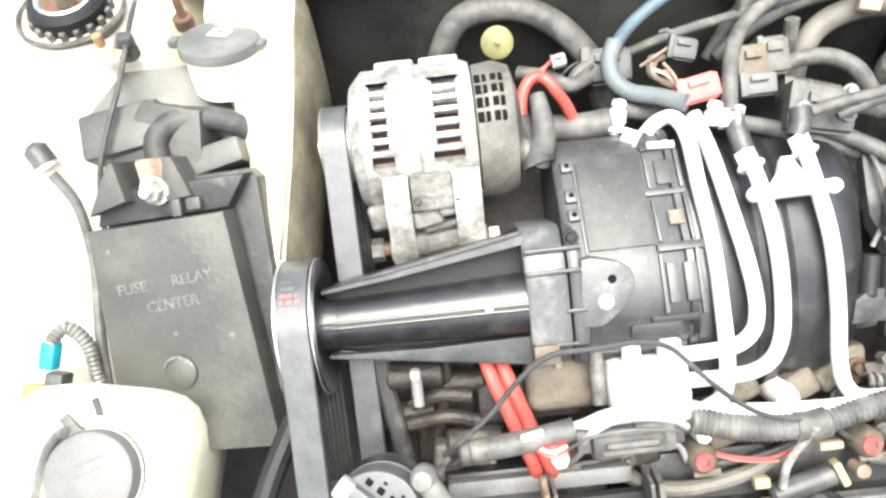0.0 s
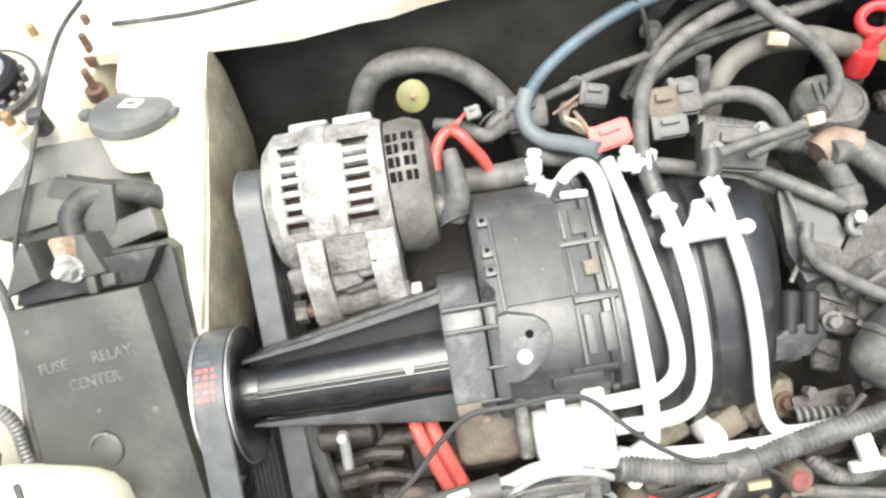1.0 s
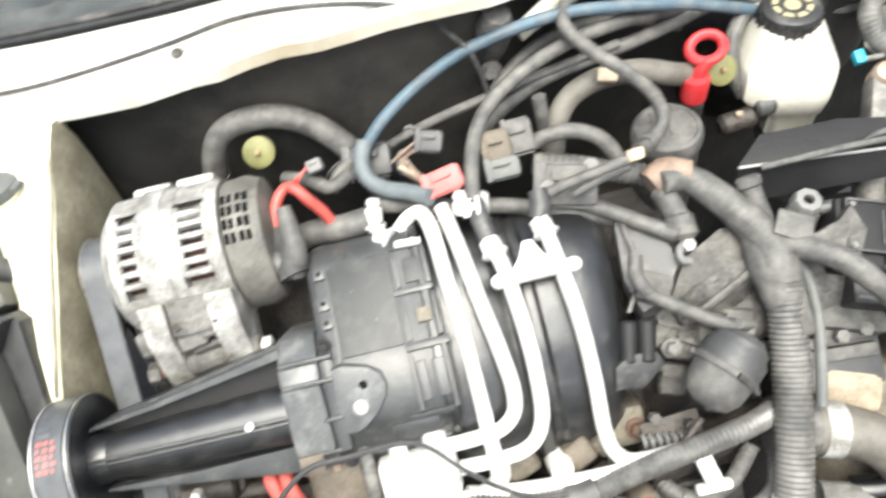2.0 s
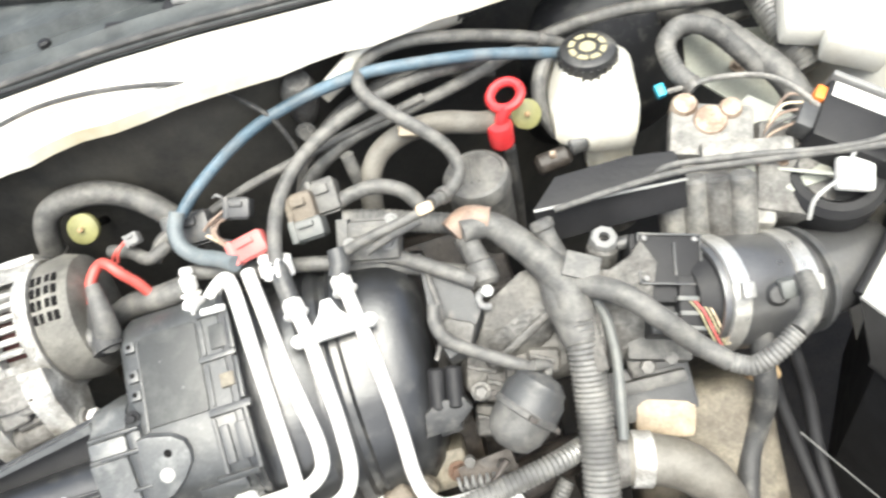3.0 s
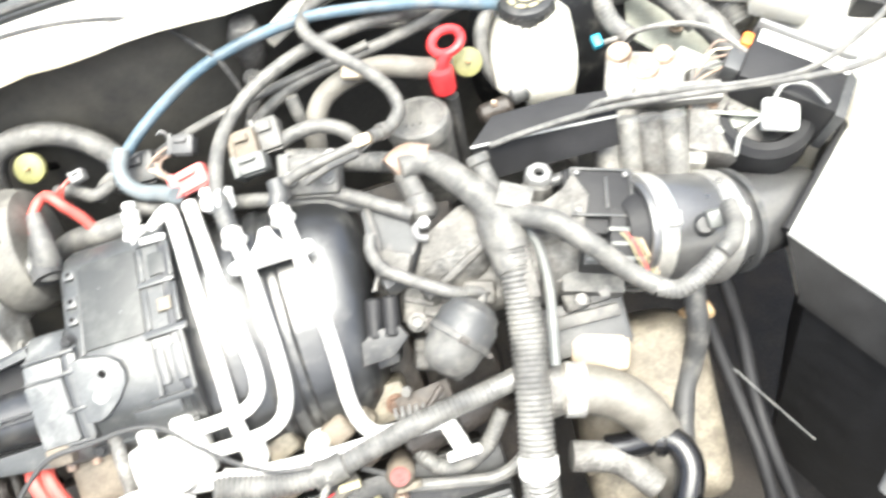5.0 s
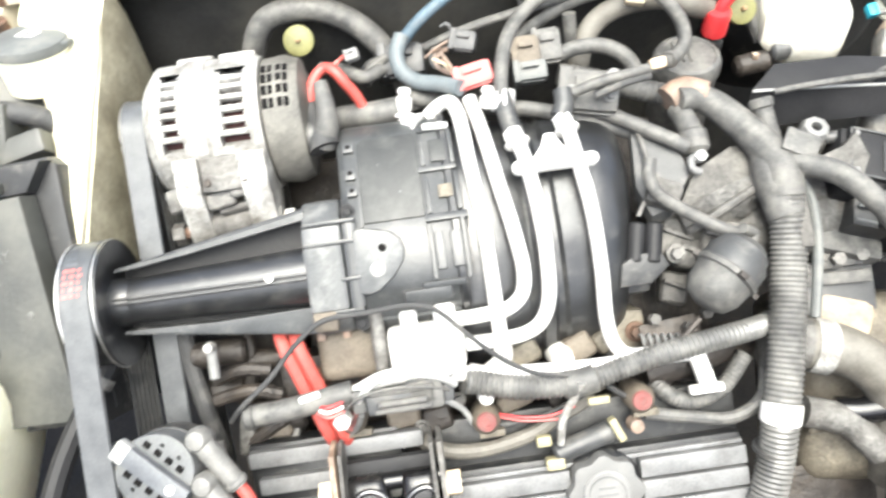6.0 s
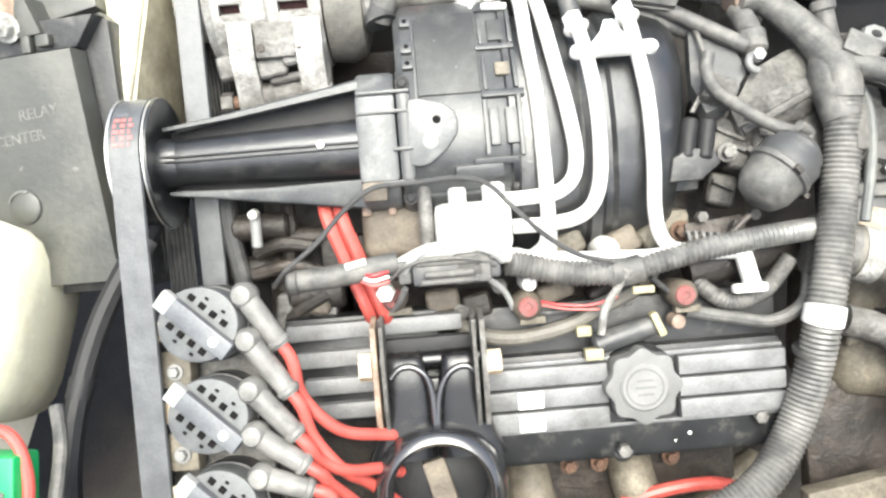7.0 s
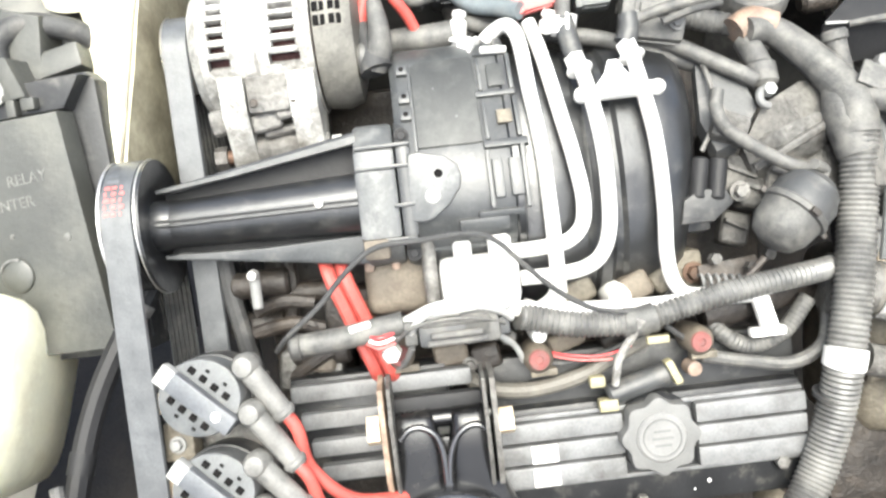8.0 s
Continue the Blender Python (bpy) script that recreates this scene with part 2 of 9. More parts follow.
# ---------------------------------------------------------------- shapes
EO = Vector((-0.064, -0.018, -0.013))
EU = Vector((0.98698, 0.16088, 0.00296))
EV = Vector((-0.1189, 0.71690, 0.68696))
EW = Vector((0.10840, -0.67837, 0.72670))


def E(u, v, w):
    """A place on the engine: along the shaft, up the front slope, out of it."""
    return EO + EU * u + EV * v + EW * w


def EP(rows):
    return [E(*r) for r in rows]


def axes(o, x, z):
    """A pose from an origin, a rough x axis and a z axis."""
    z = Vector(z).normalized()
    x = Vector(x)
    x = (x - z * x.dot(z)).normalized()
    y = z.cross(x)
    m = Matrix((x, y, z)).transposed().to_4x4()
    m.translation = Vector(o)
    return m


def along(a, b):
    """A pose at the middle of a and b whose z axis runs from a to b, and the length."""
    a, b = Vector(a), Vector(b)
    d = b - a
    ref = Vector((0, 0, 1)) if abs(d.normalized().z) < 0.9 else Vector((1, 0, 0))
    return axes((a + b) / 2, ref.cross(d), d), d.length


def ME(u, v, w):
    """A pose on the engine: x along the shaft, y up the slope, z out of it."""
    return axes(E(u, v, w), EU, EW)


def box(sx, sy, sz, bevel=0.0, m=None, at=(0, 0, 0), taper=1.0, seg=2):
    bm = bmesh.new()
    bmesh.ops.create_cube(bm, size=1.0)
    for v in bm.verts:
        k = taper if v.co.z > 0 else 1.0
        v.co = Vector((v.co.x * sx * k, v.co.y * sy * k, v.co.z * sz))
    if bevel:
        bmesh.ops.bevel(bm, geom=bm.edges[:], offset=bevel, segments=seg, affect="EDGES", profile=0.6)
    bmesh.ops.translate(bm, vec=Vector(at), verts=bm.verts)
    if m:
        bm.transform(m)
    return bm


def lathe(profile, m=None, seg=28, start=0.0, sweep=2 * math.pi):
    """Spin (radius, z) rows round z."""
    bm = bmesh.new()
    full = sweep > 6.28
    n = seg if full else seg + 1
    rings = []
    for r, z in profile:
        if r < 1e-6:
            rings.append([bm.verts.new((0, 0, z))])
        else:
            rings.append([bm.verts.new((r * math.cos(start + sweep * i / seg), r * math.sin(start + sweep * i / seg), z))
                          for i in range(n)])
    for a, b in zip(rings, rings[1:]):
        for i in range(seg):
            j = (i + 1) % n
            if len(a) == 1 and len(b) == 1:
                continue
            if len(a) == 1:
                bm.faces.new((a[0], b[i], b[j]))
            elif len(b) == 1:
                bm.faces.new((a[i], b[0], a[j]))
            else:
                bm.faces.new((a[i], a[j], b[j], b[i]))
    bmesh.ops.recalc_face_normals(bm, faces=bm.faces)
    if m:
        bm.transform(m)
    return bm


def rod(r, h, m=None, bevel=0.0, r2=None, seg=20, at=0.0):
    r2 = r if r2 is None else r2
    c = min(bevel, h * 0.45)
    prof = [(0, at - h / 2), (max(r - c, 0), at - h / 2)]
    if c:
        prof += [(r, at - h / 2 + c), (r2, at + h / 2 - c)]
    else:
        prof += [(r2, at + h / 2)] if r2 else []
    prof += [(max(r2 - c, 0), at + h / 2), (0, at + h / 2)]
    return lathe(prof, m, seg)


def hexbolt(r, h, m, washer=True):
    bm = lathe([(0, 0), (r, 0), (r, h * 0.8), (r * 0.86, h), (0, h)], None, 6)
    if washer:
        merge(bm, lathe([(0, -0.0005), (r * 1.45, -0.0005), (r * 1.45, 0.0012), (0, 0.0012)], None, 16))
    bm.transform(m)
    return bm


def merge(bm, other):
    me = bpy.data.meshes.new("tmp")
    other.to_mesh(me)
    other.free()
    bm.from_mesh(me)
    bpy.data.meshes.remove(me)
    return bm


def prism(outline, z0, z1, m=None, bevel=0.0):
    """A plate with that outline (x, y), from z0 to z1."""
    bm = bmesh.new()
    vs = [bm.verts.new((x, y, z0)) for x, y in outline]
    f = bm.faces.new(vs)
    ext = bmesh.ops.extrude_face_region(bm, geom=[f])
    for g in ext["geom"]:
        if isinstance(g, bmesh.types.BMVert):
            g.co.z = z1
    bmesh.ops.recalc_face_normals(bm, faces=bm.faces)
    if bevel:
        top = [e for e in bm.edges if abs(e.verts[0].co.z - z1) < 1e-6 and abs(e.verts[1].co.z - z1) < 1e-6]
        bmesh.ops.bevel(bm, geom=top, offset=bevel, segments=2, affect="EDGES", profile=0.6)
    if m:
        bm.transform(m)
    return bm


def loft(rings, caps=True, closed=True):
    """A skin over rings of equal count."""
    bm = bmesh.new()
    vr = [[bm.verts.new(p) for p in ring] for ring in rings]
    n = len(rings[0])
    for a, b in zip(vr, vr[1:]):
        for i in range(n if closed else n - 1):
            j = (i + 1) % n
            bm.faces.new((a[i], a[j], b[j], b[i]))
    if caps and closed:
        bm.faces.new(vr[0])
        bm.faces.new(vr[-1][::-1])
    bmesh.ops.recalc_face_normals(bm, faces=bm.faces)
    return bm


def spline(pts, step):
    """Points at even steps on a smooth curve through pts."""
    P = [Vector(p) for p in pts]
    if len(P) == 2:
        P = [P[0], P[0].lerp(P[1], 0.5), P[1]]
    Q = [P[0] * 2 - P[1]] + P + [P[-1] * 2 - P[-2]]
    dense = []
    for a, b, c, d in zip(Q, Q[1:], Q[2:], Q[3:]):
        k = max(6, int((c - b).length / step))
        ta = max((b - a).length, 1e-4) ** 0.5
        tb = max((c - b).length, 1e-4) ** 0.5
        tc = max((d - c).length, 1e-4) ** 0.5
        m1 = ((b - a) / ta - (c - a) / (ta + tb) + (c - b) / tb) * tb
        m2 = ((c - b) / tb - (d - b) / (tb + tc) + (d - c) / tc) * tb
        for i in range(k):
            s = i / k
            dense.append(b * (2 * s**3 - 3 * s**2 + 1) + m1 * (s**3 - 2 * s**2 + s)
                         + c * (-2 * s**3 + 3 * s**2) + m2 * (s**3 - s**2))
    dense.append(P[-1].copy())
    out, left = [dense[0]], step
    for a, b in zip(dense, dense[1:]):
        seg = (b - a).length
        pos = 0.0
        while seg - pos >= left:
            pos += left
            out.append(a.lerp(b, pos / seg))
            left = step
        left -= seg - pos
    if (out[-1] - dense[-1]).length > step * 0.3:
        out.append(dense[-1])
    return out


def tube(pts, r, seg=10, step=0.006, pitch=0.0, depth=0.0, r_end=None, flat=1.0):
    """A hose through pts. pitch, depth: the rings of a convoluted one."""
    if pitch:
        step = pitch / 4
    S = spline(pts, step)
    rings = []
    t0 = (S[1] - S[0]).normalized()
    up = Vector((0, 0, 1)) if abs(t0.z) < 0.9 else Vector((1, 0, 0))
    nrm = (up - t0 * up.dot(t0)).normalized()
    n = len(S)
    for i, p in enumerate(S):
        t = (S[min(i + 1, n - 1)] - S[max(i - 1, 0)]).normalized()
        nrm = (nrm - t * nrm.dot(t)).normalized()
        bi = t.cross(nrm)
        rad = r if r_end is None else r + (r_end - r) * i / (n - 1)
        if pitch:
            rad -= depth * (0.0, 0.5, 1.0, 0.5)[i % 4]
        rings.append([p + nrm * rad * math.cos(6.2832 * k / seg) + bi * rad * flat * math.sin(6.2832 * k / seg) for k in range(seg)])
    return loft(rings)


def part(name, bm, material, parent=None, label="", sharp=35):
    """One mesh object, at top level or under a thing or part. Meshes stand in world places."""
    lim = radians(sharp)
    for e in bm.edges:
        if len(e.link_faces) == 2 and e.calc_face_angle(0) > lim:
            e.smooth = False
    for f in bm.faces:
        f.smooth = True
    me = bpy.data.meshes.new(name)
    bm.to_mesh(me)
    bm.free()
    me.materials.append(material)
    ob = new(name, me)
    if parent:
        ob.parent = parent
        m = Matrix()
        p = parent
        while p:
            m = p.matrix_basis @ m if p.parent is None else p.matrix_parent_inverse @ p.matrix_basis @ m
            p = p.parent
        ob.matrix_parent_inverse = m.inverted()
    if label:
        ob["label"] = label
    return ob


def thing(name, at, label, category, group="", kind=""):
    ob = new(name)
    ob.empty_display_size = 0.02
    ob.matrix_basis = Matrix.Translation(Vector(at))
    return tagged(ob, label, category, group, kind)


def hose(name, pts, r, material, label, category="hose", group="", **kw):
    """A hose or cable that is one thing of its own."""
    return tagged(part(name, tube(pts, r, **kw), material), label, category, group)


def band_ring(pts_a, pts_b, r, w, material, parent, name="hose_clamp", label="", h=0.0015):
    """A clamp band round the axis from a to b, of width w, with its screw housing."""
    m, _ = along(pts_a, pts_b)
    bm = lathe([(r, -w / 2), (r + h, -w / 2), (r + h, w / 2), (r, w / 2), (r, -w / 2)], m, 36)
    return part(name, bm, material, parent, label)


# ---------------------------------------------------------------- setting
def sheet(name, grid, material, thick=0.0, **tag):
    """A bent sheet through a grid of places, with a thickness downwards."""
    bm = bmesh.new()
    rows = [[bm.verts.new(p) for p in r] for r in grid]
    for a, b in zip(rows, rows[1:]):
        for i in range(len(a) - 1):
            bm.faces.new((a[i], a[i + 1], b[i + 1], b[i]))
    bmesh.ops.recalc_face_normals(bm, faces=bm.faces)
    if thick:
        bmesh.ops.solidify(bm, geom=bm.faces[:], thickness=thick)
    return tagged(part(name, bm, material, sharp=50), **tag)


tagged(part("ground", box(600, 600, 0.1, at=(0, 0, -0.95)), M_ASPHALT), "grey asphalt under the car", "ground", kind="structure")
tagged(part("floor", box(1.7, 1.5, 0.02, at=(0, -0.15, -0.58)), M_FLOOR), "oily black splash shield under the engine", "floor", kind="structure")

LIP = [(-0.40, 0.240, 0.098), (-0.27, 0.240, 0.106), (-0.20, 0.240, 0.113), (-0.155, 0.239, 0.120), (-0.115, 0.233, 0.133), (-0.08, 0.229, 0.144), (-0.02, 0.233, 0.150),
       (0.04, 0.241, 0.154), (0.09, 0.250, 0.154), (0.13, 0.268, 0.147), (0.17, 0.288, 0.139), (0.22, 0.304, 0.134), (0.32, 0.33, 0.13), (0.46, 0.38, 0.11), (0.62, 0.44, 0.09), (0.95, 0.52, 0.07)]
LIPS = spline(LIP, 0.03)


BACK = [(-0.40, 0.330, 0.122), (-0.27, 0.326, 0.130), (-0.16, 0.330, 0.137), (-0.05, 0.338, 0.146), (0.05, 0.347, 0.148), (0.14, 0.358, 0.144), (0.22, 0.372, 0.138), (0.32, 0.410, 0.136),
        (0.46, 0.475, 0.120), (0.62, 0.535, 0.10), (0.95, 0.615, 0.08)]


def back_edge(x):
    """The cowl's back edge at x."""
    xs, ys, zs = zip(*BACK)
    return Vector((x, float(np.interp(x, xs, ys)), float(np.interp(x, xs, zs))))


BACKS = [back_edge(p.x) for p in LIPS]


def fire_y(p):
    return p.y + 0.045 + max(0, p.x - 0.05) * 0.22


sheet("wall_north", [[(p.x, fire_y(p), p.z - 0.008) for p in LIPS],
                     [(p.x, fire_y(p) + 0.004, 0.04) for p in LIPS],
                     [(p.x, fire_y(p) - 0.01, -0.06) for p in LIPS],
                     [(p.x, fire_y(p) + 0.01, -0.2) for p in LIPS],
                     [(p.x, fire_y(p) - 0.02, -0.58) for p in LIPS]], M_WALL, 0.02,
      label="black matted bulkhead behind the engine", category="bulkhead", kind="structure")


def cowl_panel():
    rows = []
    for dy, dz in ((0.012, -0.016), (0.0, -0.012), (0.0, 0.0), (0.008, 0.0035)):
        rows.append([(p.x, p.y + dy + 0.0012 * math.sin(i * 2.3), p.z + dz + 0.0015 * math.sin(i * 1.7)) for i, p in enumerate(LIPS)])
    rows.append([p.lerp(q, 0.5) + Vector((0, 0, 0.0035 + 0.0006 * math.sin(i * 1.3))) for i, (p, q) in enumerate(zip(LIPS, BACKS))])
    for dy, dz in ((-0.012, 0.001), (-0.005, -0.006), (-0.003, -0.03)):
        rows.append([(q.x, q.y + dy, q.z + dz) for q in BACKS])
    return rows


sheet("trim_cowl", cowl_panel(), M_WHITE, 0.002, label="white painted cowl edge above the bulkhead", category="cowl", kind="structure")
sheet("trim_cowl_grille", [[(q.x, q.y + dy, q.z + dz) for q in BACKS] for dy, dz in
                           ((0.0, -0.004), (0.006, 0.004), (0.012, -0.004), (0.022, -0.020), (0.075, -0.026), (0.082, -0.020), (0.088, -0.028), (0.13, -0.030), (0.138, -0.016), (0.21, -0.010), (0.32, 0.05))],
      M_COWL, 0.003, label="dark weathered plastic cowl grille below the windscreen", category="cowl", kind="structure")
sheet("window_1", [[(q.x, q.y + 0.315, q.z + 0.054) for q in BACKS], [(q.x * 0.9, q.y + 1.0, q.z + 0.50) for q in BACKS]], M_GLASSY, 0.005,
      label="dark tinted windscreen glass", category="windscreen", kind="structure")
# weatherstrip on the cowl's back edge: a bulb between two thin lips
for name, dy, dz, r, mt in (("trim_seal", 0.004, 0.006, 0.0036, M_DARKRUBBER), ("trim_seal_lip", 0.013, 0.000, 0.0020, M_CAPGREY), ("trim_seal_lip", -0.004, 0.002, 0.0016, M_TUB)):
    tagged(part(name, tube([(q.x, q.y + dy, q.z + dz) for q in BACKS[::3]], r), mt),
           "black rubber hood seal along the cowl", "seal", kind="structure")


def wiper(dy, dz):
    w = thing("wiper_arm", (-0.15, 0.5, 0.12), "grey weathered wiper arm resting on the cowl panel", "wiper", "wiper arms")
    a = [(-0.75, 0.64 + dy, 0.155 + dz), (-0.40, 0.575 + dy, 0.142 + dz), (-0.192, 0.518 + dy, 0.134 + dz), (-0.02, 0.465 + dy, 0.132 + dz), (0.129, 0.428 + dy, 0.126 + dz)]
    part("arm", tube(a, 0.0115, 10, 0.02, flat=0.55), M_PLASTIC, w)
    # pale tubes paint the highlights along both edges of the dark arm
    part("arm_highlight", tube([(x, y + 0.008, z + 0.0055) for x, y, z in a], 0.0013, 6, 0.02), M_CAPPALE, w)
    part("arm_highlight", tube([(x, y - 0.010, z + 0.003) for x, y, z in a], 0.0010, 6, 0.02), M_CAPGREY, w)
    part("blade", tube([(x, y + 0.016, z - 0.006) for x, y, z in a], 0.004, 6, 0.02), M_DARKRUBBER, w)
    part("pivot_cover", box(0.055, 0.030, 0.020, 0.006, axes((0.150, 0.424 + dy, 0.124 + dz), (1, -0.25, 0.0), (0, -0.1, 1))), M_PLASTIC, w)


wiper(0.0, 0.0)
wiper(0.075, 0.03)
wc = thing("cowl_clip", (0.0, 0.44, 0.12), "dark plastic bracket and clips on the cowl panel", "clip")
part("bracket", box(0.046, 0.022, 0.014, 0.003, axes((0.010, 0.440, 0.122), (1, -0.2, 0), (0, -0.1, 1))), M_TUB, wc)
part("bracket_pin", rod(0.005, 0.026, axes((0.012, 0.436, 0.130), (0, 0, 1), (1, -0.2, 0)), 0.002), M_CAPGREY, wc)
part("clip", box(0.022, 0.008, 0.010, 0.002, axes((-0.067, 0.429, 0.121), (1, -0.2, 0), (0, -0.1, 1))), M_TUB, wc)
part("plug", rod(0.007, 0.008, pose(-0.157, 0.443, 0.114), 0.002), M_TUB, wc)
part("pale_tab", box(0.026, 0.007, 0.006, 0.002, axes((0.122, 0.398, 0.131), (1, -0.25, 0), (0, -0.1, 1))), M_CAPPALE, wc)

# white inner wings
sheet("wall_west", [
    [(-1.0, 0.45, 0.16), (-0.75, 0.45, 0.13), (-0.55, 0.42, 0.105), (-0.42, 0.36, 0.10), (-0.34, 0.33, 0.10), (-0.33, 0.33, -0.1)],
    [(-1.0, 0.25, 0.16), (-0.75, 0.25, 0.13), (-0.55, 0.25, 0.105), (-0.44, 0.25, 0.096), (-0.385, 0.25, 0.085), (-0.375, 0.25, -0.1)],
    [(-1.0, 0.16, 0.15), (-0.75, 0.16, 0.12), (-0.57, 0.16, 0.09), (-0.45, 0.16, 0.085), (-0.405, 0.16, 0.06), (-0.39, 0.17, -0.1)],
    [(-1.0, 0.09, 0.13), (-0.75, 0.09, 0.08), (-0.58, 0.09, 0.045), (-0.47, 0.10, 0.02), (-0.42, 0.10, -0.03), (-0.38, 0.10, -0.2)],
    [(-1.0, 0.0, 0.10), (-0.75, 0.0, 0.06), (-0.62, 0.0, 0.02), (-0.50, 0.0, -0.06), (-0.46, 0.0, -0.10), (-0.44, 0.0, -0.3)],
    [(-1.0, -0.2, 0.08), (-0.75, -0.2, 0.05), (-0.64, -0.2, 0.0), (-0.53, -0.2, -0.10), (-0.49, -0.2, -0.16), (-0.47, -0.2, -0.4)],
    [(-1.0, -0.6, 0.06), (-0.75, -0.6, 0.03), (-0.66, -0.6, -0.02), (-0.56, -0.6, -0.12), (-0.52, -0.6, -0.2), (-0.5, -0.6, -0.58)]],
    M_WHITE, 0.003, label="white painted inner wing with rust spots and dirt", category="inner wing", kind="structure")
sheet("wall_east", [
    [(0.66, 0.52, -0.1), (0.68, 0.50, 0.06), (0.80, 0.50, 0.07), (1.2, 0.5, 0.10)],
    [(0.64, 0.34, -0.1), (0.66, 0.34, 0.03), (0.80, 0.34, 0.05), (1.2, 0.34, 0.08)],
    [(0.66, 0.15, -0.3), (0.69, 0.15, -0.03), (0.82, 0.15, 0.03), (1.2, 0.15, 0.07)],
    [(0.80, -0.05, -0.45), (0.83, -0.05, -0.1), (0.90, -0.05, 0.0), (1.2, -0.05, 0.05)],
    [(0.84, -0.6, -0.58), (0.86, -0.6, -0.15), (0.94, -0.6, -0.02), (1.2, -0.6, 0.03)]],
    M_WHITE, 0.003, label="white painted inner wing beside the air box", category="inner wing", kind="structure")
sheet("wall_south", [[(-0.9, -0.62, 0.0), (0.0, -0.66, 0.0), (0.95, -0.62, 0.0)], [(-0.9, -0.62, -0.58), (0.0, -0.66, -0.58), (0.95, -0.62, -0.58)]],
      M_FLOOR, 0.04, label="dark radiator support panel across the front", category="radiator support", kind="structure")


# ---------------------------------------------------------------- engine
def engine_block():
    t = thing("engine_block", E(0.1394, -0.1035, -0.3000), "grimy brown and black engine block under the supercharger", "engine")
    part("block", box(0.42, 0.34, 0.2, 0.02, ME(0.1753, -0.0634, -0.2600)), M_GRIME, t)
    part("lower_manifold", box(0.33, 0.15, 0.08, 0.014, ME(0.1403, -0.0477, -0.1500)), M_GRIME, t, "dirty cast lower intake manifold")
    part("cylinder_head", box(0.40, 0.20, 0.06, 0.01, ME(0.1405, -0.2679, -0.1500)), M_GRIME, t, "oily cylinder head below the cover")
    part("timing_cover", box(0.07, 0.34, 0.16, 0.012, ME(-0.0715, -0.1971, -0.2000)), M_GRIME, t)
    part("exhaust_manifold", tube(EP([(0.0157, -0.3614, -0.1200), (0.1341, -0.3811, -0.1000), (0.2729, -0.3920, -0.1100), (0.3766, -0.3558, -0.1500)]), 0.024, 14), M_BEIGE, t, "heat-tinted beige exhaust manifold")
    for u in (0.03, 0.13, 0.23):
        part("exhaust_runner", tube(EP([(u, -0.305, -0.125), (u, -0.335, -0.10), (u + 0.01, -0.37, -0.10)]), 0.022, 14), M_BEIGE, t)
        part("flange_bolt", hexbolt(0.006, 0.008, ME(u + 0.04, -0.318, -0.105)), M_RUST, t)
        part("flange_bolt", hexbolt(0.006, 0.008, ME(u - 0.03, -0.318, -0.105)), M_RUST, t)
    # intake runners and castings in the valley
    for u, w in ((0.165, 0.05), (0.215, 0.04), (0.265, 0.045), (-0.02, 0.05), (0.02, 0.045)):
        part("manifold_boss", box(w, 0.036, 0.05, 0.007, ME(u, -0.094, -0.085)), M_BEIGE if u > 0.1 else M_GRIME, t)
        part("boss_bolt", hexbolt(0.0065, 0.008, ME(u + 0.012, -0.096, -0.058)), M_RUST, t)
    return t


engine_block()


def SE(u, v, w):
    return E(u, v, w - 0.010)


def SME(u, v, w):
    return ME(u, v, w - 0.010)


def SEP(rows):
    return [SE(*r) for r in rows]


